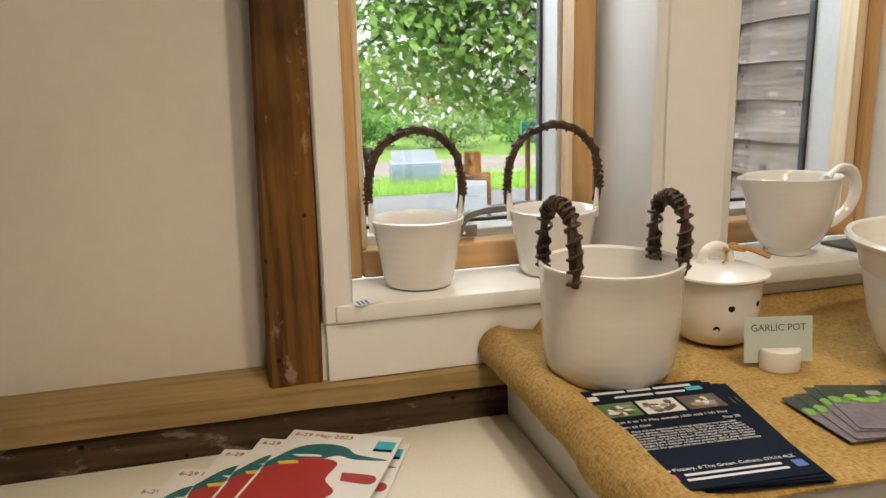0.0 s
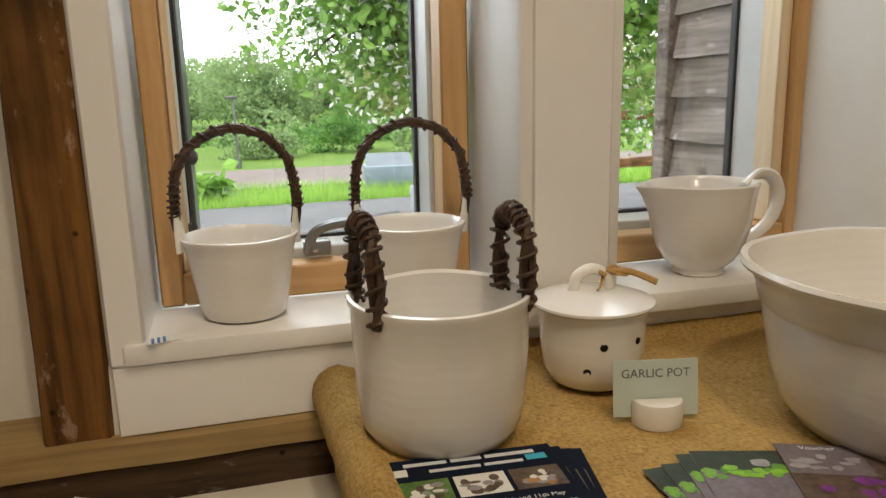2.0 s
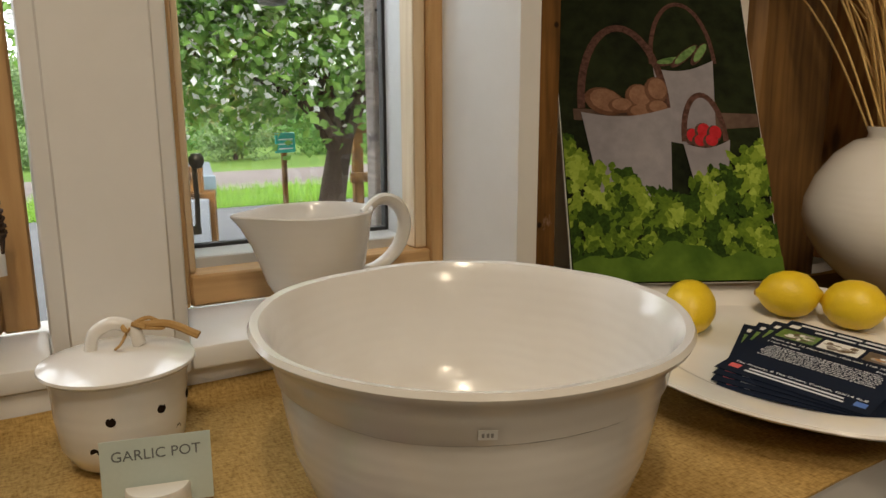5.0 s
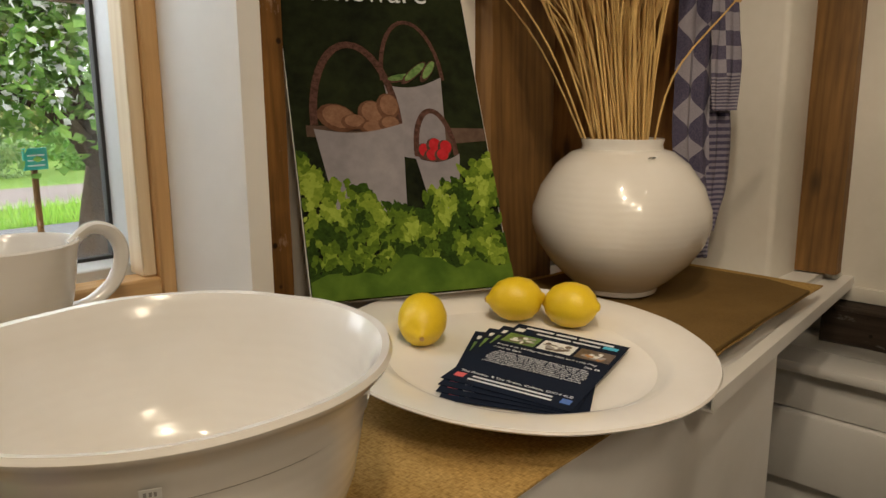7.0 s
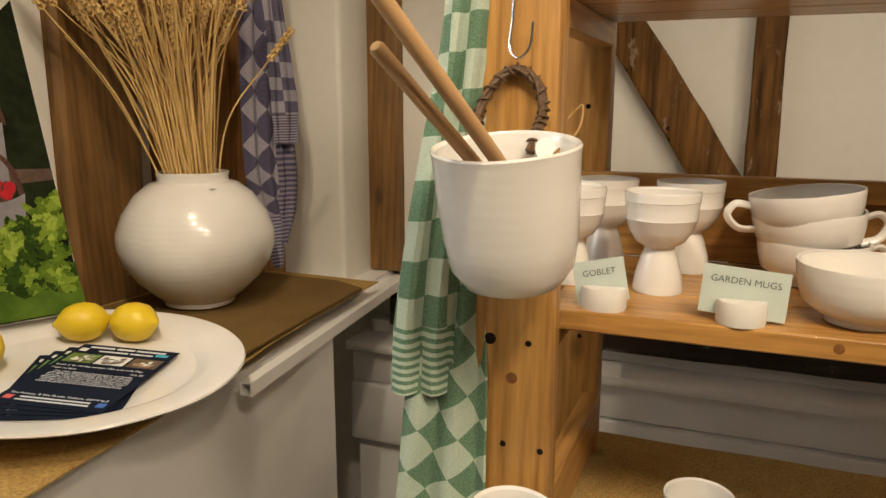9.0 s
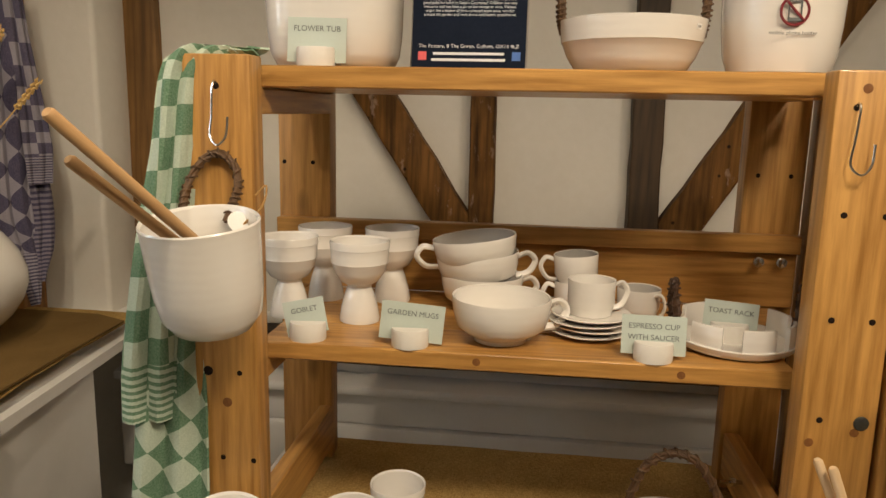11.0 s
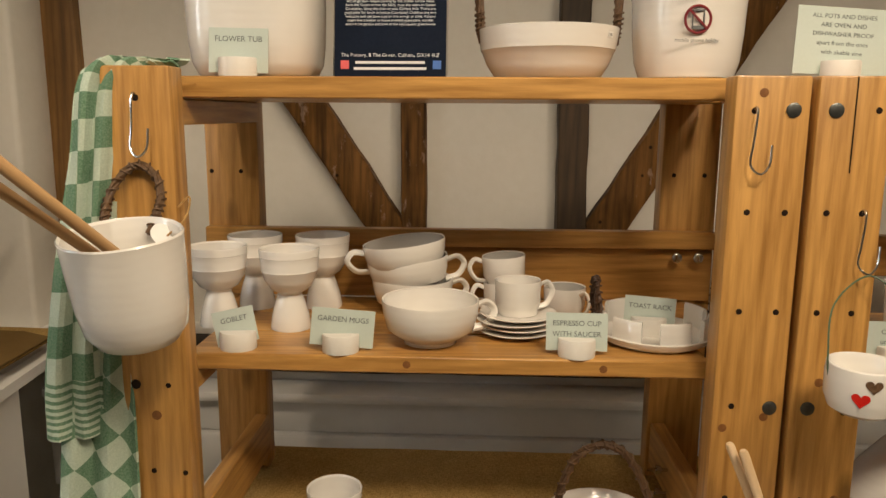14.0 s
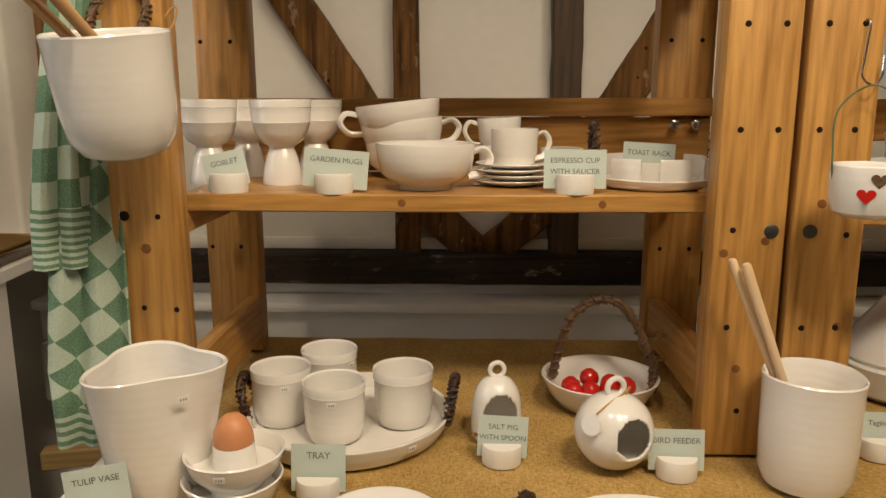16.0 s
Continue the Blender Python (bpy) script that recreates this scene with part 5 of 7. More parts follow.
def shelf_unit():
    ob = tagged(new("shelving_unit"), "varnished pine shelving unit bolted together", "shelf", "pine shelving units")
    upright(ob, 1.262, 1.302, -0.036, 0.046, LOW + 0.003, 1.516, 1)
    upright(ob, 1.272, 1.312, -0.761, -0.677, LOW + 0.003, 1.508, 2)
    upright(ob, 1.655, 1.695, -0.020, 0.070, LOW + 0.003, 1.500, 3)
    upright(ob, 1.655, 1.695, -0.787, -0.695, LOW + 0.003, 1.500, 4)
    for z1, zt, ends in ((SHELF, 0.023, (-0.692, -0.010)), (TOP, 0.027, (-0.690, -0.006))):
        for k in range(3):
            a = 1.333 + k * 0.108
            part("plank", block(a, a + 0.104, ends[0] - (0.06 if k == 2 else 0), ends[1] + (0.03 if k == 2 else 0), z1 - zt, z1, 0.002), PINE["y"], ob, "pine shelf plank")
    part("back_board", block(1.648, 1.6545, -0.785, 0.068, 1.154, 1.243, 0.002), PINE["y"], ob)
    part("back_board", block(1.632, 1.6545, -0.785, 0.068, 1.2445, 1.274, 0.002), PINE["y"], ob)
    for y, z0, z1 in ((-0.011, 1.448, 1.4805), (-0.011, 1.102, 1.1285), (-0.011, LOW + 0.03, LOW + 0.105), (-0.7125, LOW + 0.03, LOW + 0.105)):
        part("bearer", block(1.3025, 1.654, y - 0.0125, y + 0.0125, z0, z1, 0.002), PINE["x"], ob)
    for y, z in ((0.005, 1.480), (0.027, 1.134), (-0.013, 1.133), (0.012, 1.020), (-0.028, 1.018), (0.022, 1.292), (-0.020, 1.294)):
        disc(0.0034 if z < 1.4 else 0.004, 0.0006, HOLE, ob, 1.2620, y, z, "bolt_hole")
    disc(0.0062, 0.0010, HOLE, ob, 1.2620, 0.0275, 1.134, "bolt_hole")
    for y, z in ((0.004, 1.094), (-0.004, 0.95)):
        disc(0.0062, 0.0003, KNOT, ob, 1.2620, y, z, "knot")
    for y, z in ((-0.699, 1.469), (-0.699, 1.354), (-0.742, 1.354), (-0.699, 1.236), (-0.742, 1.236), (-0.699, 1.118), (-0.700, 0.998), (-0.744, 1.000), (-0.72, 0.89)):
        disc(0.0036, 0.0006, HOLE, ob, 1.2720, y, z, "bolt_hole")
    for y, z in ((-0.708, 1.489), (-0.738, 1.105), (-0.715, 0.945), (-0.690, 1.090)):
        disc(0.0052, 0.0003, KNOT, ob, 1.2720, y, z, "knot")
    for y, z in ((-0.742, 1.470), (-0.744, 1.117)):
        disc(0.0085, 0.0022, DARKSTEEL, ob, 1.2720, y, z, "bolt")
    for y in (-0.722, -0.757):
        disc(0.0085, 0.003, STEEL, ob, 1.632, y, 1.231, "bolt")
    disc(0.007, 0.003, STEEL, ob, 1.632, 0.045, 1.240, "bolt")
    for y0, ys in ((0.060, 0.010), (-0.715, -0.765)):
        for z in (1.366, 1.12, 1.02):
            for y in (y0, ys):
                disc(0.0036, 0.0006, HOLE, ob, 1.655, y, z, "bolt_hole")
    for z in (0.865, 0.905):
        s = part("bolt", tube([(1.53, -0.700, z), (1.53, -0.668, z)], 0.0032, 8), STEEL, ob)
        part("nut", tube([(1.53, -0.6895, z), (1.53, -0.682, z)], 0.0075, 6), STEEL, ob)
    for y, z in ((-0.555, 1.140), (-0.30, 1.141)):
        disc(0.0052, 0.0003, KNOT, ob, 1.333, y, z, "knot")


def next_unit():
    ob = tagged(new("shelving_unit"), "second varnished pine shelving unit standing beside the first", "shelf", "pine shelving units")
    upright(ob, 1.272, 1.312, -0.852, -0.769, LOW + 0.003, 1.508, 5)
    upright(ob, 1.655, 1.695, -0.885, -0.800, LOW + 0.003, 1.500, 6)
    for z1 in (1.1405, TOP):
        for k in range(3):
            a = 1.3255 + k * 0.108
            part("plank", block(a, a + 0.104, -1.60, -0.7705 if z1 > 1.4 else -0.80, z1 - 0.025, z1, 0.002), PINE["y"], ob, "pine shelf plank")
    part("upright", block(1.272, 1.312, -1.68, -1.60, LOW + 0.003, 1.508, 0.003), PINE["z"], ob)
    part("upright", block(1.655, 1.695, -1.68, -1.60, LOW + 0.003, 1.500, 0.003), PINE["z"], ob)
    part("back_board", block(1.634, 1.6545, -1.60, -0.80, 1.205, 1.272, 0.002), PINE["y"], ob)
    for y, z in ((-0.836, 1.470), (-0.789, 1.354), (-0.829, 1.354), (-0.789, 1.236), (-0.829, 1.236), (-0.790, 0.998), (-0.830, 0.999), (-0.832, 1.113)):
        disc(0.0036, 0.0006, HOLE, ob, 1.2720, y, z, "bolt_hole")
    for y, z in ((-0.789, 1.470), (-0.789, 1.117)):
        disc(0.0085, 0.0022, DARKSTEEL, ob, 1.2720, y, z, "bolt")
    for y, z in ((-0.832, 1.000), (-0.80, 1.15)):
        disc(0.0055, 0.0003, KNOT, ob, 1.2720, y, z, "knot")
    part("crack", block(1.2712, 1.273, -0.8105, -0.8092, 1.40, 1.507), HOLE, ob)


shelf_unit()
next_unit()

# lower display table with burlap
table = tagged(new("display_table"), "display table under the shelves, hidden by burlap", "table")
part("tabletop", block(0.96, 1.74, -2.0, 0.085, LOW - 0.04, LOW - 0.004, 0.004), GLOSSPAINT, table)
for x in (1.0, 1.70):
    for y in (-1.95, 0.03):
        part("leg", block(x - 0.025, x + 0.025, y - 0.025, y + 0.025, FLOOR, LOW - 0.04, 0.003), GLOSSPAINT, table)


def low_cloth():
    bm, rows, spots = bmesh.new(), [], {}
    nx, ny = 40, 110
    for i in range(nx + 1):
        x = 0.94 + 0.81 * i / nx
        row = []
        for j in range(ny + 1):
            y = 0.10 - 2.12 * j / ny
            z = LOW - 0.002 + 0.0014 * noise.noise(Vector((x * 10, y * 10, 4)))
            over = y - 0.062 - 0.015 * noise.noise(Vector((x * 8, 1, 1)))
            if over > 0:
                z -= over * over * 18
            if x < 0.962:
                z -= (0.962 - x) * 3.0
            row.append(bm.verts.new((x, y, z)))
            spots[row[-1]] = (x, y)
        rows.append(row)
    for r0, r1 in zip(rows, rows[1:]):
        for k in range(ny):
            bm.faces.new((r0[k], r0[k + 1], r1[k + 1], r1[k]))
    lay_out(bm, spots)
    ex = bmesh.ops.extrude_face_region(bm, geom=bm.faces[:])
    bmesh.ops.translate(bm, verts=[v for v in ex["geom"] if isinstance(v, bmesh.types.BMVert)], vec=(0, 0, -0.002))
    tagged(part("burlap_cloth", bm, BURLAP), "coarse brown burlap cloth over the display table", "cloth")


low_cloth()
wr = part("wooden_rail", block(0, 0.4, -0.02, 0.02, -0.02, 0.02, 0.003), RAILWOOD)
wr.matrix_world = pose(1.79, 0.49, 0.545, 0, 0, -75)
tagged(wr, "plain wooden rail along the base of the bench", "rail", kind="structure")

# hanging pot, hooks, sticks, green towel
def s_hook(x, y, z, drop=0.062, flip=1):
    ob = thing("s_hook", (x, y, z), 0, "bent steel hook hung in a bolt hole", "hook", "steel hooks")
    line = smooth_line([(0.010, 0, -0.006), (0.002, 0, 0.004), (-0.006, 0, -0.002), (-0.006, 0.002 * flip, -drop * 0.6), (-0.007, 0.004 * flip, -drop), (-0.012, -0.006 * flip, -drop - 0.010), (-0.010, -0.016 * flip, -drop), (-0.008, -0.018 * flip, -drop + 0.022)], 6)
    part("wire", tube(line, 0.0014, 7), STEEL, ob)


s_hook(1.258, 0.005, 1.481, 0.058)
s_hook(1.268, -0.699, 1.469, 0.060)
s_hook(1.268, -0.829, 1.354, 0.058)


def hanging_pot():
    ob = thing("hanging_pot", (1.186, -0.018, 1.210), 0, "white glazed wall pot hanging from a hook by a vine loop", "pot", "", -1.5, -9.5)
    prof = [(0, 0.002), (0.028, 0.001), (0.044, 0.007), (0.0555, 0.023), (0.0605, 0.050), (0.0630, 0.090), (0.0645, 0.121), (0.0655, 0.128), (0.064, 0.130), (0.061, 0.127), (0.0585, 0.090), (0.0560, 0.054), (0.050, 0.028), (0.035, 0.012), (0, 0.008)]
    part("body", lathe(prof, 56, 0.0016, 31.0, lambda a, z: 0.89 + 0.10 * math.sin(a) ** 2), GLAZE, ob)
    pts = [(0.048, 0.040, 0.112), (0.060, 0.046, 0.128), (0.080, 0.048, 0.146), (0.095, 0.037, 0.168), (0.101, 0.017, 0.180), (0.097, -0.002, 0.170), (0.082, -0.013, 0.148), (0.064, -0.011, 0.128), (0.050, -0.006, 0.112)]
    vine_handle(pts, 0.0052, ob, [(0.05, 0.24, 5), (0.24, 0.76, 9), (0.76, 0.95, 6)], VINE_PALE)
    bm = tube(smooth_line([(0.060, -0.040, 0.140), (0.066, -0.052, 0.150), (0.052, -0.050, 0.130), (0.040, -0.030, 0.112)], 6), 0.0012, 5)
    part("string", bm, TWINE, ob)
    t = part("swing_tag", lathe([(0, 0.0006), (0.012, 0.0006), (0.012, -0.0006), (0, -0.0006)], 22), PAPER, ob, "round white paper tag")
    t.matrix_local = pose(0.038, -0.026, 0.116, 40, -50, 0)


hanging_pot()


def stick(name, label, a, b, r, material):
    a, b = Vector(a), Vector(b)
    ob = part(name, tube([(0, 0, 0), (0, 0, 0.004), (0, 0, (b - a).length - 0.003), (0, 0, (b - a).length)], [r * 0.8, r, r, r * 0.7], 12), material)
    ob.matrix_world = Matrix.Translation(a) @ (b - a).to_track_quat("Z", "Y").to_matrix().to_4x4()
    return tagged(ob, label, "stick", "wooden sticks")


stick("wooden_stick", "long round beech stick standing in the hanging pot", (1.200, -0.036, 1.272), (0.974, 0.018, 1.450), 0.0062, BEECH)
stick("wooden_stick", "long round beech stick standing in the hanging pot", (1.194, -0.022, 1.272), (1.018, 0.032, 1.410), 0.0058, BEECH)
hanging_towel("green_tea_towel", "green and white chequered tea towel hung over the upright", GREENCHECK,
              [(1.300, -0.020, 1.5215), (1.285, 0.022, 1.522), (1.262, 0.046, 1.500), (1.250, 0.058, 1.40), (1.240, 0.075, 1.27), (1.235, 0.088, 1.15), (1.235, 0.090, 1.075)],
              [0.05, 0.055, 0.045, 0.045, 0.055, 0.062, 0.065], (0.35, -0.94, 0), 0.003, 60, 16, 0.006, 0.5)
hanging_towel("green_tea_towel", "green and white chequered tea towel hanging in folds by the upright", GREENCHECK_BIAS,
              [(1.262, 0.050, 1.36), (1.258, 0.062, 1.22), (1.250, 0.070, 1.08), (1.245, 0.075, 0.95), (1.240, 0.082, 0.850)],
              [0.04, 0.06, 0.085, 0.095, 0.07], (0.25, -0.97, 0), 0.003, 48, 18, 0.007, 2.0)


# ---- pots on the middle shelf ----
def goblet(x, y, rz):
    ob = thing("goblet", (x, y, SHELF), rz, "white glazed stoneware goblet on a conical foot", "goblet", "goblets")
    prof = [(0, 0.004), (0.020, 0.0), (0.029, 0.0), (0.0295, 0.004), (0.0265, 0.022), (0.021, 0.042), (0.0175, 0.0505), (0.0185, 0.054), (0.028, 0.060), (0.037, 0.074), (0.0405, 0.086), (0.0415, 0.0875), (0.0410, 0.089),
            (0.0425, 0.108), (0.0433, 0.1085), (0.0428, 0.110), (0.0436, 0.118), (0.0430, 0.1195), (0.0405, 0.117), (0.0385, 0.09), (0.033, 0.073), (0.02, 0.062), (0, 0.060)]
    part("foot", lathe(prof[:8], 40, 0.0009, x * 31), GLAZE, ob)
    part("cup", lathe(prof[7:], 40, 0.0009, x * 31), GLAZE, ob)
    return ob


g = goblet(1.470, -0.008, 0)
for x, y, r in ((1.577, -0.033, 40), (1.458, -0.118, 80), (1.583, -0.142, 130)):
    copy_thing(g, pose(x, y, SHELF, 0, 0, r))


def mug(name, label, place, rz, rb, rr, h, handle, grp, category="mug", rx=0.0, ry=0.0, inside=None):
    ob = thing(name, place, rz, label, category, grp, rx, ry)
    foot = 0.006
    prof = [(0, 0.003), (rb - 0.004, 0.0), (rb, 0.001), (rb, foot), (rb + (rr - rb) * 0.45, foot + h * 0.12), (rb + (rr - rb) * 0.78, h * 0.36), (rr * 0.97, h * 0.66), (rr, h - 0.003), (rr - 0.0005, h), (rr - 0.0028, h - 0.001)]
    part("body", lathe(prof, 48, 0.0009, place[1] * 40), GLAZE, ob)
    inn = [(rr - 0.0027, h - 0.0012), (rr * 0.93, h * 0.66), (rb + (rr - rb) * 0.70, h * 0.38), (rb + (rr - rb) * 0.35, foot + h * 0.16), (0, foot + 0.004)]
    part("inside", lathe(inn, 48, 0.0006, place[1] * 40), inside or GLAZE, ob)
    a, z0, z1, out = handle
    line = smooth_line([(rr * 0.97, 0, z1), (rr + out * 0.6, 0, z1 + 0.004), (rr + out, 0, (z0 + z1) / 2 + 0.004), (rr + out * 0.55, 0, z0), (rr * 0.90, 0, z0 - 0.004)], 7)
    part("handle", tube(line, a, 8, None, 1.6), GLAZE, ob)
    return ob


MG = "white glazed wide garden mug"
mug("garden_mug", MG + " standing on the pine shelf", (1.400, -0.327, SHELF), -72, 0.036, 0.067, 0.062, (0.0036, 0.020, 0.048, 0.026), "garden mugs")
mug("garden_mug", MG + " at the foot of a leaning stack", (1.560, -0.290, SHELF), -75, 0.036, 0.064, 0.056, (0.0034, 0.018, 0.044, 0.024), "garden mugs")
mug("garden_mug", MG + " stacked in another", (1.560, -0.286, SHELF + 0.034), -78, 0.034, 0.064, 0.056, (0.0034, 0.018, 0.044, 0.026), "garden mugs", "mug", 0, -5)
mug("garden_mug", MG + " tilted on top of the stack", (1.556, -0.282, SHELF + 0.060), 100, 0.034, 0.065, 0.056, (0.0034, 0.018, 0.044, 0.026), "garden mugs", "mug", 0, 7, GLAZE_SHADE)


def saucer(x, y, z):
    ob = thing("saucer", (x, y, z), 0, "small white glazed saucer in a stack", "saucer", "espresso saucers")
    part("body", lathe([(0, 0.001), (0.033, 0.0), (0.036, 0.002), (0.052, 0.006), (0.0555, 0.008), (0.055, 0.0092), (0.035, 0.006), (0, 0.005)], 40, 0.0008, z * 90), GLAZE, ob)
    return ob


sc = saucer(1.450, -0.448, SHELF)
for k in range(1, 4):
    copy_thing(sc, pose(1.450 + 0.002 * math.sin(k * 2), -0.448 + 0.003 * math.cos(k * 3), SHELF + 0.0078 * k, 0, 0, 30 * k))
EC = "small white glazed espresso cup"
mug("espresso_cup", EC + " on the stacked saucers", (1.452, -0.450, SHELF + 0.029), -72, 0.029, 0.0335, 0.050, (0.0026, 0.012, 0.040, 0.020), "espresso cups", "cup")
mug("espresso_cup", EC + " under another", (1.570, -0.436, SHELF), 100, 0.029, 0.0345, 0.050, (0.0026, 0.012, 0.040, 0.018), "espresso cups", "cup")
mug("espresso_cup", EC + " stacked on another", (1.570, -0.436, SHELF + 0.0445), 95, 0.028, 0.0345, 0.048, (0.0026, 0.012, 0.040, 0.020), "espresso cups", "cup", 0, 4, GLAZE_SHADE)
mug("espresso_cup", EC + " standing behind the saucers", (1.556, -0.530, SHELF), -140, 0.028, 0.033, 0.046, (0.0026, 0.010, 0.038, 0.018), "espresso cups", "cup", 0, 0, GLAZE_SHADE)


def toast_rack(x, y):
    ob = thing("toast_rack", (x, y, SHELF), 0, "round white glazed toast rack with upright tabs and vine handles", "toast rack")
    part("dish", lathe([(0, 0.002), (0.066, 0.0), (0.074, 0.004), (0.079, 0.010), (0.0805, 0.014), (0.079, 0.0155), (0.068, 0.010), (0, 0.008)], 48, 0.0008, 41), GLAZE, ob)
    for k in range(7):
        bm, rows = bmesh.new(), []
        for i in range(7):
            q = radians(190 - 51.4 * k - 16.5 + 5.5 * i)
            rows.append([bm.verts.new((r * math.cos(q), r * math.sin(q), z)) for r, z in ((0.0705, 0.006), (0.0765, 0.006), (0.0765, 0.040), (0.0750, 0.0425), (0.0720, 0.0425), (0.0705, 0.040))])
        for r0, r1 in zip(rows, rows[1:]):
            for j in range(6):
                bm.faces.new((r0[j], r0[(j + 1) % 6], r1[(j + 1) % 6], r1[j]))
        bm.faces.new(rows[0])
        bm.faces.new(rows[-1][::-1])
        part("tab", bm, GLAZE, ob)
    for s, sx in ((1, 0.0), (-1, 0.0)):
        pts = [(0.012, s * 0.079, 0.016), (0.010, s * 0.083, 0.045), (0.006, s * 0.084, 0.075), (-0.004, s * 0.083, 0.086), (-0.014, s * 0.082, 0.070), (-0.020, s * 0.080, 0.040), (-0.022, s * 0.079, 0.016)]
        vine_handle(pts, 0.0055, ob, [(0.0, 1.0, 16)], VINE, 2)


toast_rack(1.432, -0.640)
name_card(["GOBLET"], 1.352, -0.072, SHELF, -84, 0.056, 0.047, 0.0105, 10, -12)
name_card(["GARDEN MUGS"], 1.347, -0.211, SHELF, -86, 0.084, 0.050, 0.0105, 8, 5)
name_card(["ESPRESSO CUP", "WITH SAUCER"], 1.347, -0.522, SHELF, -92, 0.080, 0.050, 0.0105, 8)
name_card(["TOAST RACK"], 1.425, -0.632, SHELF + 0.0085, -97, 0.070, 0.046, 0.0105, 8, 3)

# ---- pots on the top shelf ----
def squircle(a, z):
    c, s = abs(math.cos(a)), abs(math.sin(a))
    return 1.0 / ((c ** 3.2 + s ** 3.2) ** (1 / 3.2)) * 0.93


ft = thing("flower_tub", (1.466, -0.084, TOP), 0, "tall squarish white glazed flower tub on the top shelf", "pot")
TUB = [(0, 0.003), (0.070, 0.0), (0.082, 0.006), (0.0905, 0.022), (0.094, 0.05), (0.095, 0.10), (0.094, 0.155), (0.092, 0.168), (0.089, 0.169), (0.087, 0.163), (0.088, 0.10), (0.084, 0.03), (0.06, 0.012), (0, 0.010)]
part("body", lathe(TUB[:8], 64, 0.0016, 51, squircle), GLAZE, ft)
part("inside", lathe(TUB[7:], 64, 0.0016, 51, squircle), GLAZE, ft)
name_card(["FLOWER TUB"], 1.366, -0.082, TOP, -88, 0.076, 0.056, 0.0108, 6, 1)


def vine_basin(x, y, z):
    ob = thing("handled_basin", (x, y, z), 0, "low white glazed basin with tall vine handle on the top shelf", "basin")
    part("body", lathe([(0, 0.003), (0.060, 0.0), (0.072, 0.005), (0.083, 0.022), (0.090, 0.040), (0.0915, 0.041), (0.0945, 0.066), (0.0948, 0.069), (0.092, 0.070), (0.0895, 0.066), (0.084, 0.035), (0.07, 0.014), (0, 0.010)], 56, 0.0014, 61), GLAZE, ob)
    pts = [(0, 0.090, 0.052), (0, 0.094, 0.085), (0, 0.093, 0.14), (0, 0.075, 0.195), (0, 0.035, 0.225), (0, -0.035, 0.225), (0, -0.075, 0.195), (0, -0.093, 0.14), (0, -0.094, 0.085), (0, -0.090, 0.050)]
    vine_handle(pts, 0.0062, ob, [(0.03, 0.14, 6), (0.14, 0.86, 9), (0.86, 0.97, 6)], VINE_PALE)
    price_tag(ob, pose(-0.056, -0.075, 0.058, 8, 0, -36))


vine_basin(1.468, -0.484, TOP)


def phone_pot(x, y, z):
    ob = thing("phone_holder_pot", (x, y, z), 0, "white glazed pot printed with a crossed-out telephone on the top shelf", "pot")
    part("body", lathe([(0, 0.003), (0.052, 0.0), (0.062, 0.005), (0.0685, 0.025), (0.072, 0.06), (0.0740, 0.10), (0.0765, 0.126), (0.0775, 0.131), (0.0755, 0.1325), (0.073, 0.129), (0.069, 0.06), (0.06, 0.015), (0, 0.010)], 56, 0.0012, 71), GLAZE, ob)
    for s in (-1, 1):
        pts = [(0.01, s * 0.073, 0.115), (0.006, s * 0.081, 0.130), (0.0, s * 0.083, 0.150), (-0.006, s * 0.078, 0.165), (-0.010, s * 0.070, 0.150), (-0.012, s * 0.070, 0.128)]
        vine_handle(pts, 0.0060, ob, [(0.0, 1.0, 9)], VINE_PALE, 2)
    maroon = surface("maroon print", (0.16, 0.015, 0.02), (0.20, 0.02, 0.025), 0.3, 20, 100, 0, 0.0003)
    ring = part("ring", tube([Vector((0.0165 * math.cos(a), 0.0008, 0.0165 * math.sin(a))) for a in (2 * math.pi * k / 32 for k in range(33))], 0.0018, 6), maroon, ob)
    ring.matrix_local = pose(-0.0752, 0.0075, 0.074, 0, 0, -84)
    slash = part("slash", block(-0.0165, 0.0165, -0.0012, 0.0010, -0.0012, 0.0012), maroon, ob)
    slash.matrix_local = pose(-0.0756, 0.0075, 0.074, 0, 45, -84)
    ph = bmesh.new()
    for a, b2, c, d in ((-0.008, -0.0066, -0.012, 0.012), (0.0066, 0.008, -0.012, 0.012), (-0.008, 0.008, 0.010, 0.012), (-0.008, 0.008, -0.012, -0.008)):
        add_box(ph, a, b2, -0.0006, 0.0008, c, d)
    p = part("phone_print", ph, INK, ob)
    p.matrix_local = pose(-0.0754, 0.0075, 0.074, 0, 0, -84)
    lettering("family time!", 0.0128, INK, ob, pose(-0.0766, 0.0075, 0.100, 90, 0, -84))
    lettering("mobile phone holder", 0.0068, INK, ob, pose(-0.0748, 0.0075, 0.0465, 90, 0, -84))


phone_pot(1.462, -0.670, TOP)
name_card(["ALL POTS AND DISHES", "ARE OVEN AND", "DISHWASHER PROOF", "apart from the ones", "with akebia vine"], 1.392, -0.846, TOP, -92, 0.116, 0.086, 0.0084, 8, 4,
          "large pale green printed notice in a white ceramic holder")


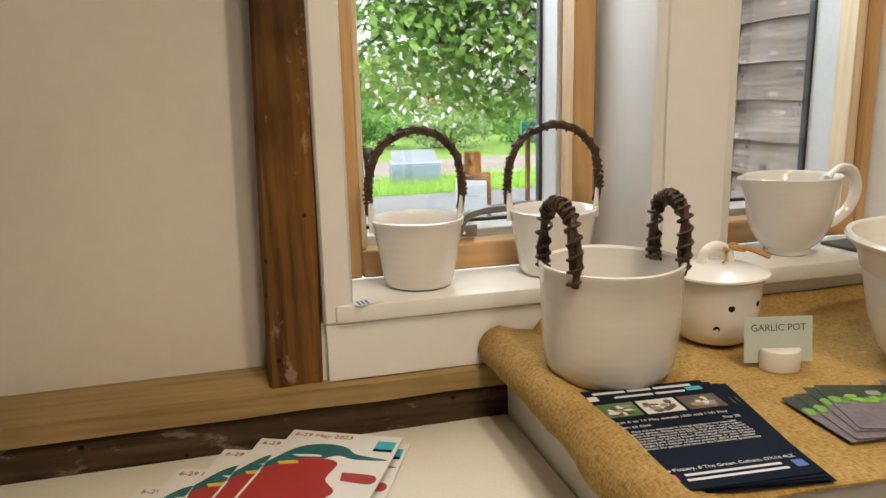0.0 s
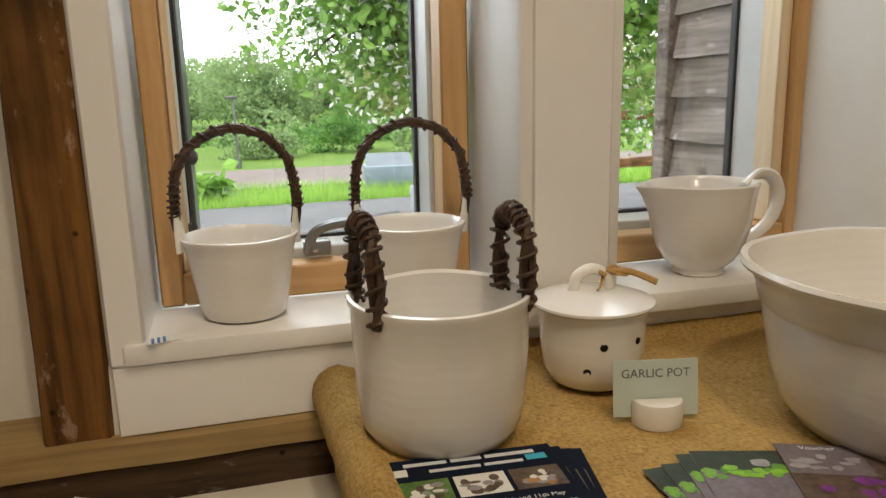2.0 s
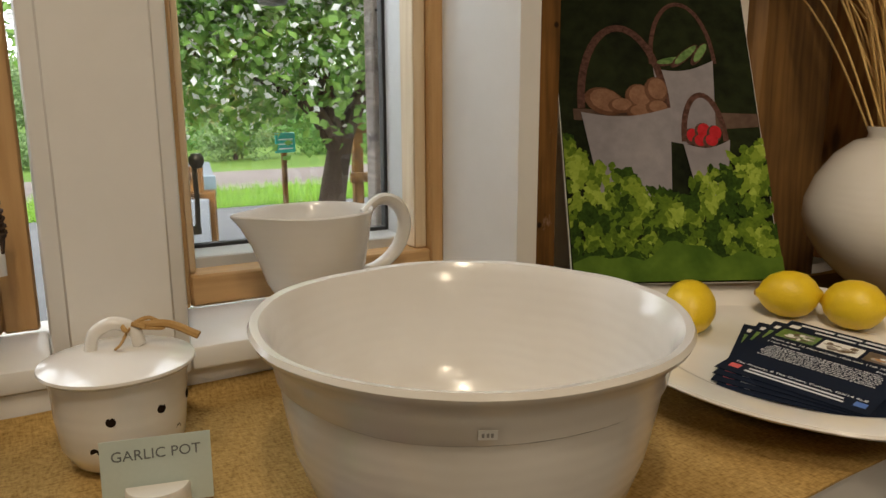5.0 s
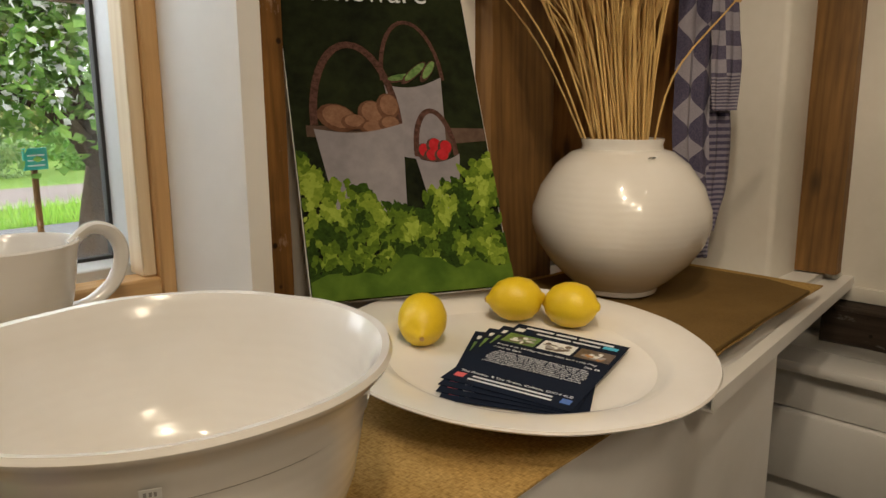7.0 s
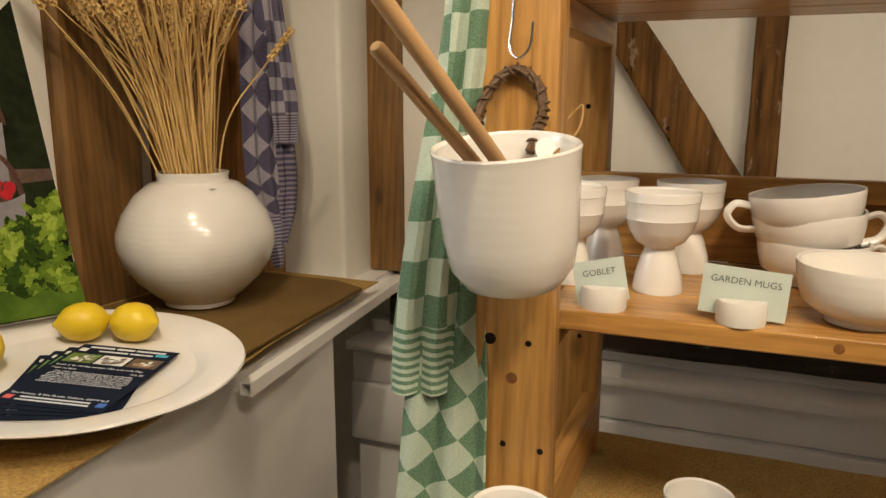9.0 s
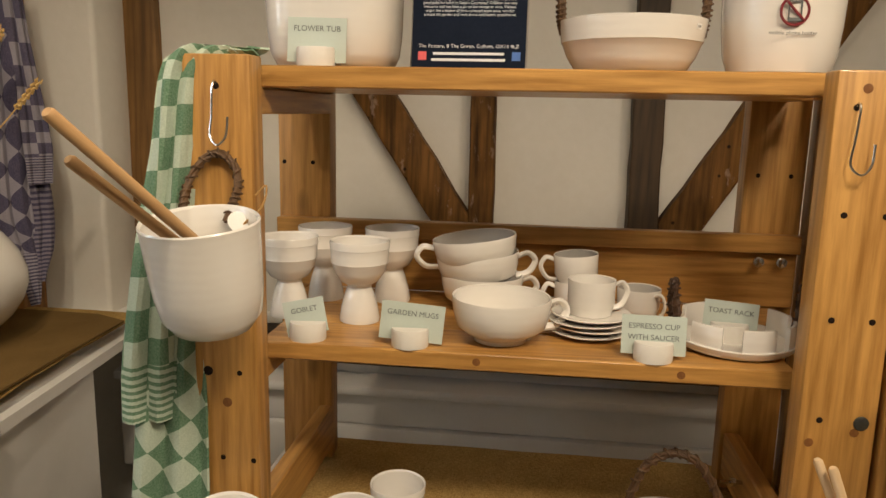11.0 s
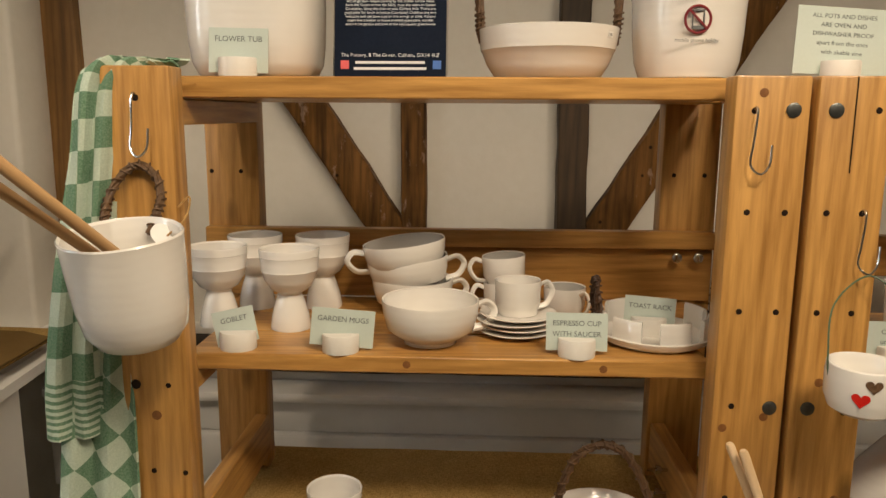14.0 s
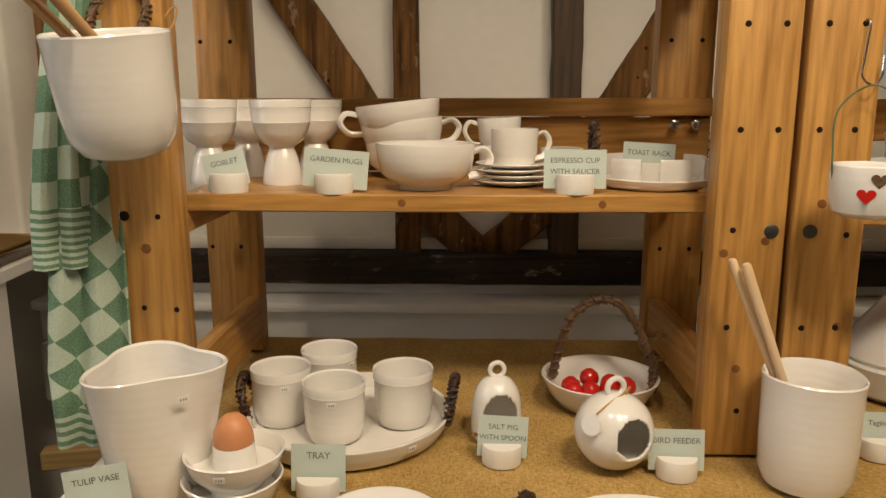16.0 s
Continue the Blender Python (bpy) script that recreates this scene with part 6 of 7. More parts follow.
# ---- pots on the lower table ----
def tulip_vase(x, y):
    ob = thing("tulip_vase", (x, y, LOW), 0, "white glazed vase with a wavy pinched rim", "vase")

    def wave(a, z):
        return 1.0 + 0.17 * (z / 0.155) ** 1.3 * math.cos(3 * a + 1.5 * math.pi)

    part("body", lathe([(0, 0.003), (0.044, 0.0), (0.052, 0.004), (0.0560, 0.016), (0.059, 0.05), (0.064, 0.10), (0.0695, 0.150), (0.0705, 0.155), (0.069, 0.1565), (0.066, 0.154), (0.060, 0.10), (0.055, 0.05), (0.050, 0.014), (0, 0.009)], 72, 0.0014, 81, wave), GLAZE, ob)
    price_tag(ob, pose(-0.052, -0.052, 0.134, 6, 0, -50))


tulip_vase(1.172, -0.034)


def tray(x, y):
    ob = thing("tray", (x, y, LOW), 0, "round white glazed tray with two vine side handles", "tray")
    part("body", lathe([(q * 0.945, z) for q, z in [(0, 0.003), (0.120, 0.0), (0.132, 0.004), (0.141, 0.018), (0.1445, 0.030), (0.1435, 0.032), (0.139, 0.030), (0.133, 0.012), (0.12, 0.009), (0, 0.008)]], 72, 0.0014, 91), GLAZE, ob)
    for s in (1, -1):
        pts = [(-0.025, s * 0.132, 0.020), (-0.027, s * 0.138, 0.045), (-0.02, s * 0.142, 0.066), (0.0, s * 0.144, 0.076), (0.02, s * 0.142, 0.066), (0.027, s * 0.138, 0.045), (0.025, s * 0.132, 0.020)]
        vine_handle(pts, 0.0060, ob, [(0.0, 1.0, 20)], VINE, 2)
    price_tag(ob, pose(-0.100, -0.0926, 0.022, 10, 0, -47))


tray(1.340, -0.225)


def beaker(x, y, rz):
    ob = thing("beaker", (x, y, LOW + 0.0085), rz, "plain white glazed beaker standing on the tray", "cup", "beakers on the tray")
    part("body", lathe([(0, 0.002), (0.030, 0.0), (0.035, 0.004), (0.0385, 0.018), (0.0395, 0.040), (0.0395, 0.064), (0.0408, 0.0665), (0.0402, 0.069), (0.0415, 0.0775), (0.0408, 0.079), (0.0385, 0.077), (0.0365, 0.04), (0.032, 0.010), (0, 0.007)], 44, 0.001, x * 70), GLAZE, ob)
    price_tag(ob, pose(-0.0405, 0, 0.060, 0, 0, -90))
    return ob


bk = beaker(1.350, -0.130, 20)
for x, y, r in ((1.428, -0.183, 60), (1.300, -0.212, 5), (1.350, -0.298, 150)):
    copy_thing(bk, pose(x, y, LOW + 0.0085, 0, 0, r))


def egg_cup_stack(x, y):
    for k in range(2):
        ob = thing("egg_cup", (x + 0.003 * k, y - 0.002 * k, LOW + 0.028 * k), 0, "white glazed egg cup dish with a saucer rim", "egg cup", "stacked egg cups")
        part("body", lathe([(0, 0.003), (0.030, 0.0), (0.034, 0.004), (0.047, 0.018), (0.053, 0.034), (0.0545, 0.038), (0.053, 0.0395), (0.050, 0.037), (0.045, 0.022), (0.030, 0.018), (0.0235, 0.020), (0.0225, 0.046), (0.021, 0.048), (0.0195, 0.046), (0.017, 0.030), (0, 0.024)], 48, 0.001, 95 + k), GLAZE, ob)
        price_tag(ob, pose(-0.0535, 0, 0.030, 12, 0, -90))
    eg = thing("egg", (x + 0.003, y - 0.002, LOW + 0.028 + 0.026), 0, "brown boiled egg standing in the egg cup", "egg")
    part("shell", lathe([(0, 0.0), (0.010, 0.002), (0.0175, 0.008), (0.0215, 0.018), (0.0220, 0.026), (0.0200, 0.037), (0.0150, 0.047), (0.0085, 0.053), (0, 0.055)], 32), EGG, eg)


egg_cup_stack(1.140, -0.127)


def hollow(name, profile, seg, inside, parent, material, wall=0.003, wobble=0.0006, seed=0.0):
    """A thin turned shell with an opening cut where inside(point) holds."""
    pts = smooth_line([(q, 0, z) for q, z in profile], 5)
    bm = lathe([(max(p.x, 0.0), p.z) for p in pts], seg, wobble, seed)
    cut = [f for f in bm.faces if inside(f.calc_center_median())]
    bmesh.ops.delete(bm, geom=cut, context="FACES")
    bmesh.ops.recalc_face_normals(bm, faces=bm.faces)
    ob = part(name, bm, material, parent)
    md = ob.modifiers.new("wall", "SOLIDIFY")
    md.thickness, md.offset = wall, -1.0
    return ob


def salt_pig(x, y):
    ob = thing("salt_pig", (x, y, LOW), -80, "white glazed salt pig with an arched opening and ring top", "salt pig")
    prof = [(0, 0.001), (0.020, 0.0), (0.030, 0.002), (0.0335, 0.020), (0.0328, 0.046), (0.0285, 0.068), (0.020, 0.082), (0.009, 0.0885), (0, 0.090)]

    def inside(p):
        if p.y > 0:
            return False
        return abs(p.x) < 0.0235 and 0.016 < p.z < 0.036 or (p.x / 0.0235) ** 2 + ((p.z - 0.036) / 0.036) ** 2 < 1 and p.z >= 0.036

    hollow("body", prof, 110, inside, ob, GLAZE, 0.003, 0.0004, 101)
    part("ring", tube([Vector((0.0095 * math.cos(a), 0, 0.097 + 0.0095 * math.sin(a))) for a in (2 * math.pi * k / 24 for k in range(25))], 0.0032, 8), GLAZE, ob)
    part("spoon", tube(smooth_line([(-0.038, -0.036, 0.026), (-0.020, -0.036, 0.021), (0.012, -0.034, 0.021)], 6), [0.0032, 0.0026, 0.002] + [0.0015] * 10, 7), BEECH, ob, "tiny wooden spoon")


salt_pig(1.318, -0.424)


def bird_feeder(x, y):
    ob = thing("bird_feeder", (x, y, LOW), -72, "round white glazed bird feeder with a round opening and ring", "bird feeder")
    r = 0.048
    prof = [(r * math.sin(math.pi * k / 12), r - r * math.cos(math.pi * k / 12)) for k in range(13)]
    aim = Vector((0.10, -1.0, 0.10)).normalized()

    def inside(p):
        return (p - Vector((0, 0, r))).normalized().dot(aim) > math.cos(radians(31))

    hollow("body", prof, 120, inside, ob, GLAZE, 0.003, 0.0004, 111)
    part("ring", tube([Vector((0.011 * math.cos(a), 0, 0.103 + 0.011 * math.sin(a))) for a in (2 * math.pi * k / 24 for k in range(25))], 0.0036, 8), GLAZE, ob)
    part("string", tube(smooth_line([(0.010, -0.006, 0.094), (0.016, -0.006, 0.104), (0.004, -0.008, 0.096), (-0.018, -0.016, 0.090), (-0.036, -0.022, 0.082)], 6), 0.0012, 5), TWINE, ob)
    t = part("swing_tag", lathe([(0, 0.0006), (0.0125, 0.0006), (0.0125, -0.0006), (0, -0.0006)], 22), PAPER, ob, "round white paper tag")
    t.matrix_local = pose(-0.044, -0.024, 0.070, 75, 0, -55)


bird_feeder(1.246, -0.564)


def tomato_bowl(x, y):
    ob = thing("handled_bowl", (x, y, LOW), 0, "white glazed bowl with a tall vine handle holding cherry tomatoes", "bowl")
    part("body", lathe([(0, 0.003), (0.050, 0.0), (0.060, 0.004), (0.073, 0.020), (0.082, 0.038), (0.0855, 0.046), (0.084, 0.0475), (0.081, 0.045), (0.068, 0.020), (0.05, 0.010), (0, 0.008)], 56, 0.0012, 121), GLAZE, ob)
    pts = [(0.012, 0.068, 0.036), (0.008, 0.062, 0.075), (0.004, 0.045, 0.130), (0.0, 0.010, 0.160), (-0.006, -0.030, 0.150), (-0.012, -0.062, 0.095), (-0.016, -0.074, 0.055), (-0.018, -0.072, 0.025)]
    vine_handle(pts, 0.0066, ob, [(0.0, 1.0, 22)], VINE_PALE)
    spots = ((0.0, 0.042), (-0.020, 0.016), (0.008, 0.014), (-0.012, -0.012), (0.012, -0.018), (-0.022, 0.042), (0.0, -0.040))
    for k, (dx, dy) in enumerate(spots):
        tm = thing("cherry_tomato", (x + dx, y + dy, LOW + 0.010 + (0.014 if k in (2,) else 0.004)), 0, "shiny red cherry tomato in the bowl", "tomato", "cherry tomatoes")
        part("fruit", lathe([(0, 0.0), (0.008, 0.0015), (0.0135, 0.008), (0.0145, 0.014), (0.0125, 0.021), (0.006, 0.0265), (0, 0.026)], 22), TOMATO, tm)


tomato_bowl(1.440, -0.581)


def utensil_pot(x, y):
    ob = thing("utensil_pot", (x, y, LOW), 0, "tall white glazed utensil pot holding pale wooden sticks", "pot")
    prof = [(q * 0.87, z * 1.01) for q, z in [(0, 0.003), (0.044, 0.0), (0.054, 0.005), (0.0605, 0.020), (0.062, 0.06), (0.0615, 0.10), (0.0628, 0.128), (0.0638, 0.133), (0.062, 0.135), (0.0595, 0.131), (0.058, 0.06), (0.054, 0.014), (0, 0.009)]]
    part("body", lathe(prof[:9], 52, 0.0014, 131), GLAZE, ob)
    part("inside", lathe(prof[8:], 52, 0.0014, 131), GLAZE, ob)


utensil_pot(1.211, -0.781)
stick("wooden_stick", "pale square-ended stick standing in the utensil pot", (1.210, -0.790, LOW + 0.012), (1.206, -0.692, 1.092), 0.0052, PALESTICK)
stick("wooden_stick", "pale square-ended stick standing in the utensil pot", (1.222, -0.792, LOW + 0.012), (1.220, -0.681, 1.094), 0.0050, PALESTICK)
name_card(["TULIP VASE"], 1.092, 0.000, LOW, -80, 0.066, 0.058, 0.0104, 8, -7)
name_card(["TRAY"], 1.158, -0.216, LOW, -90, 0.062, 0.055, 0.0118, 8)
name_card(["SALT PIG", "WITH SPOON"], 1.248, -0.428, LOW, -90, 0.062, 0.052, 0.0100, 8, 3)
name_card(["BIRD FEEDER"], 1.220, -0.636, LOW, -92, 0.066, 0.050, 0.0106, 8)
for nm, px, py, rr in (("side_plate", 1.085, -0.295, 0.068), ("dinner_plate", 1.045, -0.560, 0.100)):
    pl = thing(nm, (px, py, LOW), 0, "white glazed plate lying on the burlap", "plate", "plates on the burlap")
    part("body", lathe([(0, 0.002), (rr * 0.6, 0.0), (rr * 0.72, 0.004), (rr, 0.017), (rr + 0.001, 0.019), (rr - 0.003, 0.019), (rr * 0.72, 0.009), (0, 0.006)], 52, 0.0008, rr * 99), GLAZE, pl)
knob = thing("small_handled_pot", (1.115, -0.447, LOW), 0, "small pot with a dark bound vine handle", "pot")
part("body", lathe([(0, 0.001), (0.018, 0.0), (0.022, 0.004), (0.020, 0.008), (0, 0.010)], 24), GLAZE, knob)
vine_handle([(0.0, 0.009, 0.006), (0.0, 0.011, 0.022), (0.0, 0.0, 0.034), (0.0, -0.011, 0.022), (0.0, -0.009, 0.006)], 0.0048, knob, [(0, 1, 10)], VINE, 2)


# ---- beyond the second upright ----
def candle_pot():
    ob = thing("hanging_candle_pot", (1.190, -0.808, 1.1475), 0, "small white hanging candle pot with heart cut-out and red heart", "candle holder")
    part("body", lathe([(0, 0.002), (0.024, 0.0), (0.034, 0.006), (0.0390, 0.020), (0.0395, 0.044), (0.0385, 0.0545), (0.037, 0.056), (0.0355, 0.053), (0.036, 0.02), (0.028, 0.008), (0, 0.005)], 44, 0.0008, 141), GLAZE, ob)

    def heart(s, lift, material, a, z, name):
        bm = bmesh.new()
        vs = []
        for k in range(26):
            t = 2 * math.pi * k / 26
            hx, hz = 16 * math.sin(t) ** 3, 13 * math.cos(t) - 5 * math.cos(2 * t) - 2 * math.cos(3 * t) - math.cos(4 * t)
            b3 = radians(a) + hx * s / 0.0395
            vs.append(bm.verts.new(((0.0396 + lift) * math.cos(b3), (0.0396 + lift) * math.sin(b3), z + hz * s)))
        bm.faces.new(vs)
        bmesh.ops.triangulate(bm, faces=bm.faces[:])
        part(name, bm, material, ob)

    heart(0.00056, 0.0006, TOMATO, 150, 0.026, "red_heart")
    heart(0.00052, 0.0006, VINE_PALE, 166, 0.042, "heart_hole")
    part("wire_handle", tube(smooth_line([(0, 0.038, 0.036), (0.004, 0.039, 0.062), (0.032, 0.024, 0.112), (0.060, -0.026, 0.1385), (0.034, -0.050, 0.112), (0.004, -0.043, 0.062), (0, -0.038, 0.036)], 7), 0.0011, 6), surface("green wire", (0.05, 0.09, 0.05), (0.09, 0.13, 0.07), 0.5, 30, 100, 0, 0.0003), ob)


candle_pot()
name_card(["CANDLE", "unscented"], 1.372, -0.945, 1.1405, -92, 0.080, 0.050, 0.0098, 8)
name_card(["Tagine"], 1.278, -0.905, LOW, -92, 0.072, 0.050, 0.0105, 8)
tg = thing("tagine_jar", (1.50, -1.055, LOW), 0, "big white glazed tagine on the burlap", "jar")
part("body", lathe([(0, 0.003), (0.07, 0.0), (0.084, 0.01), (0.092, 0.04), (0.094, 0.052), (0.09, 0.056), (0, 0.056)], 48, 0.001, 151), GLAZE, tg)
part("lid", lathe([(0, 0.057), (0.086, 0.057), (0.088, 0.062), (0.070, 0.10), (0.042, 0.14), (0.030, 0.155), (0.034, 0.170), (0.026, 0.180), (0, 0.182)], 48, 0.001, 152), GLAZE, tg)
for x, y in ((1.53, -0.93), (1.50, -1.03)):
    cn = thing("candle_jar", (x, y, 1.1405), 0, "small white glazed jar on the second shelf", "jar", "small jars")
    part("body", lathe(pot_profile(0.032, 0.036, 0.085), 36, 0.0008, x * 9), GLAZE, cn)
wk = thing("vine_handled_pot", (1.545, -0.835, SHELF), 0, "white pot with a dark bound vine handle between the shelves", "pot")
part("body", lathe(pot_profile(0.034, 0.040, 0.060), 36, 0.0008, 4), GLAZE, wk)
wk.matrix_world = pose(1.56, -0.855, 1.1405)
vine_handle([(0.0, 0.036, 0.05), (0.0, 0.040, 0.09), (0.0, 0.0, 0.135), (0.0, -0.040, 0.09), (0.0, -0.036, 0.05)], 0.006, wk, [(0, 1, 16)], VINE, 2)


# ---- outdoors ----
GRASS = surface("grass", (0.06, 0.115, 0.018), (0.13, 0.20, 0.04), 0.9, 0.8, 30.0, 0.8, 0.05)
TARMAC = surface("pale wet tarmac", (0.08, 0.08, 0.08), (0.12, 0.12, 0.118), 0.8, 1.0, 60.0, 0.3, 0.01)
ROAD = surface("pinkish gravel road", (0.11, 0.092, 0.08), (0.16, 0.135, 0.12), 0.9, 1.0, 60.0, 0.3, 0.01)
BARK = surface("grey brown bark", (0.045, 0.032, 0.024), (0.10, 0.075, 0.055), 0.9, 8.0, 60.0, 0.8, 0.02)
WEATHERED = {k: wood("weathered grey board " + k, c1, c2, "y", 0.85, 30.0, 0.5, True, 0.0, True) for k, c1, c2 in (("a", (0.05, 0.040, 0.032), (0.24, 0.205, 0.17)), ("b", (0.07, 0.056, 0.046), (0.29, 0.25, 0.215)))}


def leafy(name, c1, c2):
    m, n, l, b = mat(name, 0.55)
    geo = n.new("ShaderNodeNewGeometry")
    l.new(ramp(n, l, geo.outputs["Random Per Island"], [(0.0, c1), (1.0, c2)]), b.inputs["Base Color"])
    b.inputs["Subsurface Weight"].default_value = 0.0
    b.inputs["Transmission Weight"].default_value = 0.0
    tr, mx, out = n.new("ShaderNodeBsdfTranslucent"), n.new("ShaderNodeMixShader"), n["Material Output"]
    l.new(ramp(n, l, geo.outputs["Random Per Island"], [(0.0, tuple(min(1, x * 1.6) for x in c1)), (1.0, tuple(min(1, x * 1.6) for x in c2))]), tr.inputs["Color"])
    mx.inputs[0].default_value = 0.4
    l.new(b.outputs[0], mx.inputs[1])
    l.new(tr.outputs[0], mx.inputs[2])
    l.new(mx.outputs[0], out.inputs["Surface"])
    return m


LEAF = leafy("apple leaf", (0.07, 0.165, 0.024), (0.20, 0.34, 0.066))
# far foliage is paler: distance haze is put into the leaf colours
LEAF_HAZED = leafy("far leaf paled by haze", (0.09, 0.15, 0.055), (0.21, 0.29, 0.11))
LEAF_GOLD = leafy("yellow green leaf", (0.15, 0.18, 0.055), (0.31, 0.32, 0.12))
HEDGE = leafy("hedge leaf", (0.035, 0.10, 0.015), (0.10, 0.22, 0.03))
BLOSSOM = leafy("apple blossom", (0.72, 0.70, 0.68), (0.85, 0.82, 0.80))

ground = bmesh.new()
add_box(ground, -400, 400, -400, 700, -0.35, -0.05)
setting("ground", ground, GRASS)
setting("path", block(-60, 60, 1.4, 9.0, -0.049, -0.03), TARMAC)
setting("road", block(-60, 60, 10.7, 13.3, -0.049, -0.035), ROAD)


def leaf_cloud(count, centre, radii, size, seed, keep=None, pointed=True):
    """Many folded leaves in uneven clumps inside an ellipsoid."""
    rnd = random.Random(seed)
    verts, faces = [], []
    clumps = [Vector((rnd.gauss(0, 0.45), rnd.gauss(0, 0.45), rnd.gauss(0, 0.42))) for _ in range(max(12, count // 60))]
    c, r = Vector(centre), Vector(radii)
    made = 0
    while made < count:
        q = rnd.choice(clumps) + Vector((rnd.gauss(0, 0.12), rnd.gauss(0, 0.12), rnd.gauss(0, 0.12)))
        if q.length > 1.05:
            continue
        p = Vector((c.x + q.x * r.x, c.y + q.y * r.y, c.z + q.z * r.z))
        if keep and not keep(p):
            made += 1
            continue
        s = size * rnd.uniform(0.7, 1.25)
        d = Vector((rnd.uniform(-1, 1), rnd.uniform(-1, 1), rnd.uniform(-1.0, 0.35))).normalized()
        u = d.cross(Vector((rnd.uniform(-1, 1), rnd.uniform(-1, 1), rnd.uniform(-1, 1)))).normalized()
        w = d.cross(u)
        k = len(verts)
        verts += [p, p + d * s * 0.5 + u * s * 0.32 + w * s * 0.08, p + d * s, p + d * s * 0.5 - u * s * 0.32 + w * s * 0.08]
        faces += [(k, k + 1, k + 2), (k, k + 2, k + 3)]
        made += 1
    return verts, faces


def cloud_part(name, data, material, parent, label=""):
    me = bpy.data.meshes.new(name)
    me.from_pydata(data[0], [], data[1])
    me.materials.append(material)
    ob = new(name, me)
    ob.parent = parent
    return tagged(ob, label=label, kind="stuff")


def apple_tree():
    ob = tagged(new("apple_tree"), "apple tree in white blossom outside the window", "tree")
    bm = bmesh.new()
    base = Vector((2.42, 5.3, -0.06))
    tube(smooth_line([base, base + Vector((0.06, 0, 0.55)), base + Vector((0.16, 0.02, 1.05))], 8), [0.15, 0.135, 0.125, 0.118, 0.112, 0.108, 0.105, 0.102, 0.1, 0.098, 0.096, 0.094, 0.092, 0.09, 0.09, 0.09, 0.09], 12, bm)
    part("trunk", bm, BARK, ob)
    fork = base + Vector((0.16, 0.02, 1.0))
    limbs = [[fork, fork + Vector((0.25, 0.05, 0.5)), fork + Vector((0.55, 0.1, 1.3)), fork + Vector((0.7, 0.2, 2.2))],
             [fork - Vector((0, 0, 0.1)), fork + Vector((-0.30, -0.1, 0.30)), fork + Vector((-0.85, -0.2, 0.55)), fork + Vector((-1.5, -0.3, 0.75))],
             [fork - Vector((0.02, 0, 0.12)), fork + Vector((-0.12, 0.1, 0.6)), fork + Vector((-0.25, 0.2, 1.3)), fork + Vector((-0.2, 0.3, 2.1))],
             [fork + Vector((-0.12, 0.1, 0.6)), fork + Vector((-0.5, 0.0, 1.1)), fork + Vector((-1.1, -0.1, 1.6))],
             [fork + Vector((0.25, 0.05, 0.5)), fork + Vector((0.8, 0.0, 0.9)), fork + Vector((1.5, 0.1, 1.1))]]
    rnd = random.Random(3)
    for k, lm in enumerate(limbs):
        line = smooth_line(lm, 7)
        part("limb", tube(line, [0.075 * (1 - 0.75 * i / len(line)) for i in range(len(line))], 9), BARK, ob)
        tw = bmesh.new()
        for q in range(9):
            p = line[rnd.randrange(len(line) // 3, len(line))]
            d = Vector((rnd.uniform(-1, 1), rnd.uniform(-1, 1), rnd.uniform(-0.6, 0.8))).normalized()
            tube(smooth_line([p, p + d * 0.25 + Vector((0, 0, 0.05)), p + d * 0.5], 4), [0.014 - 0.0012 * i for i in range(9)], 5, tw)
        part("twig", tw, BARK, ob, kind="stuff")
    keep = lambda p: p.y > 3.2 and p.z > 0.75
    cloud_part("crown", leaf_cloud(25000, (2.75, 5.2, 2.55), (1.95, 1.7, 1.75), 0.080, 11, keep), LEAF, ob, "fresh green leaves")
    cloud_part("crown", leaf_cloud(15000, (1.45, 5.2, 2.25), (1.25, 1.1, 1.25), 0.078, 21, keep), LEAF, ob, "fresh green leaves")
    cloud_part("blossom", leaf_cloud(6500, (1.45, 5.1, 2.25), (1.2, 1.1, 1.2), 0.056, 21, keep), BLOSSOM, ob, "white blossom")
    cloud_part("blossom", leaf_cloud(5200, (2.75, 5.15, 2.5), (1.9, 1.7, 1.65), 0.056, 11, keep), BLOSSOM, ob, "white blossom")


apple_tree()


def far_tree(x, y, h, r, material, seed, label, count=9000):
    ob = tagged(new("tree"), label, "tree", "distant trees")
    part("trunk", tube([(x, y, -0.1), (x + 0.1, y, h * 0.25), (x, y, h * 0.5)], [0.16, 0.12, 0.07], 8), BARK, ob)
    cloud_part("crown", leaf_cloud(count, (x, y, h * 0.48), (r * 1.25, r * 1.25, h * 0.50), 0.045 * r + 0.05, seed), material, ob)
    return ob


TREES = ((-3.6, 25, 3.4, 1.6, LEAF_GOLD), (-7.0, 26, 3.6, 1.9, LEAF_GOLD), (-1.2, 30, 2.6, 1.5, LEAF_HAZED), (1.3, 24, 2.7, 1.6, LEAF_HAZED), (3.6, 26, 2.4, 1.7, LEAF_HAZED), (6.0, 24, 3.0, 1.9, LEAF_GOLD), (8.5, 26, 2.8, 1.9, LEAF_HAZED), (11.5, 25, 3.2, 2.0, LEAF_HAZED),
         (15, 27, 3.4, 2.2, LEAF_GOLD), (-0.2, 42, 3.4, 3.0, LEAF_HAZED), (-8, 42, 3.6, 3.2, LEAF_HAZED), (9, 44, 3.4, 3.2, LEAF_HAZED), (20, 30, 3.6, 2.6, LEAF_HAZED), (26, 32, 3.8, 2.8, LEAF_GOLD), (18, 40, 4.0, 3.2, LEAF_HAZED))
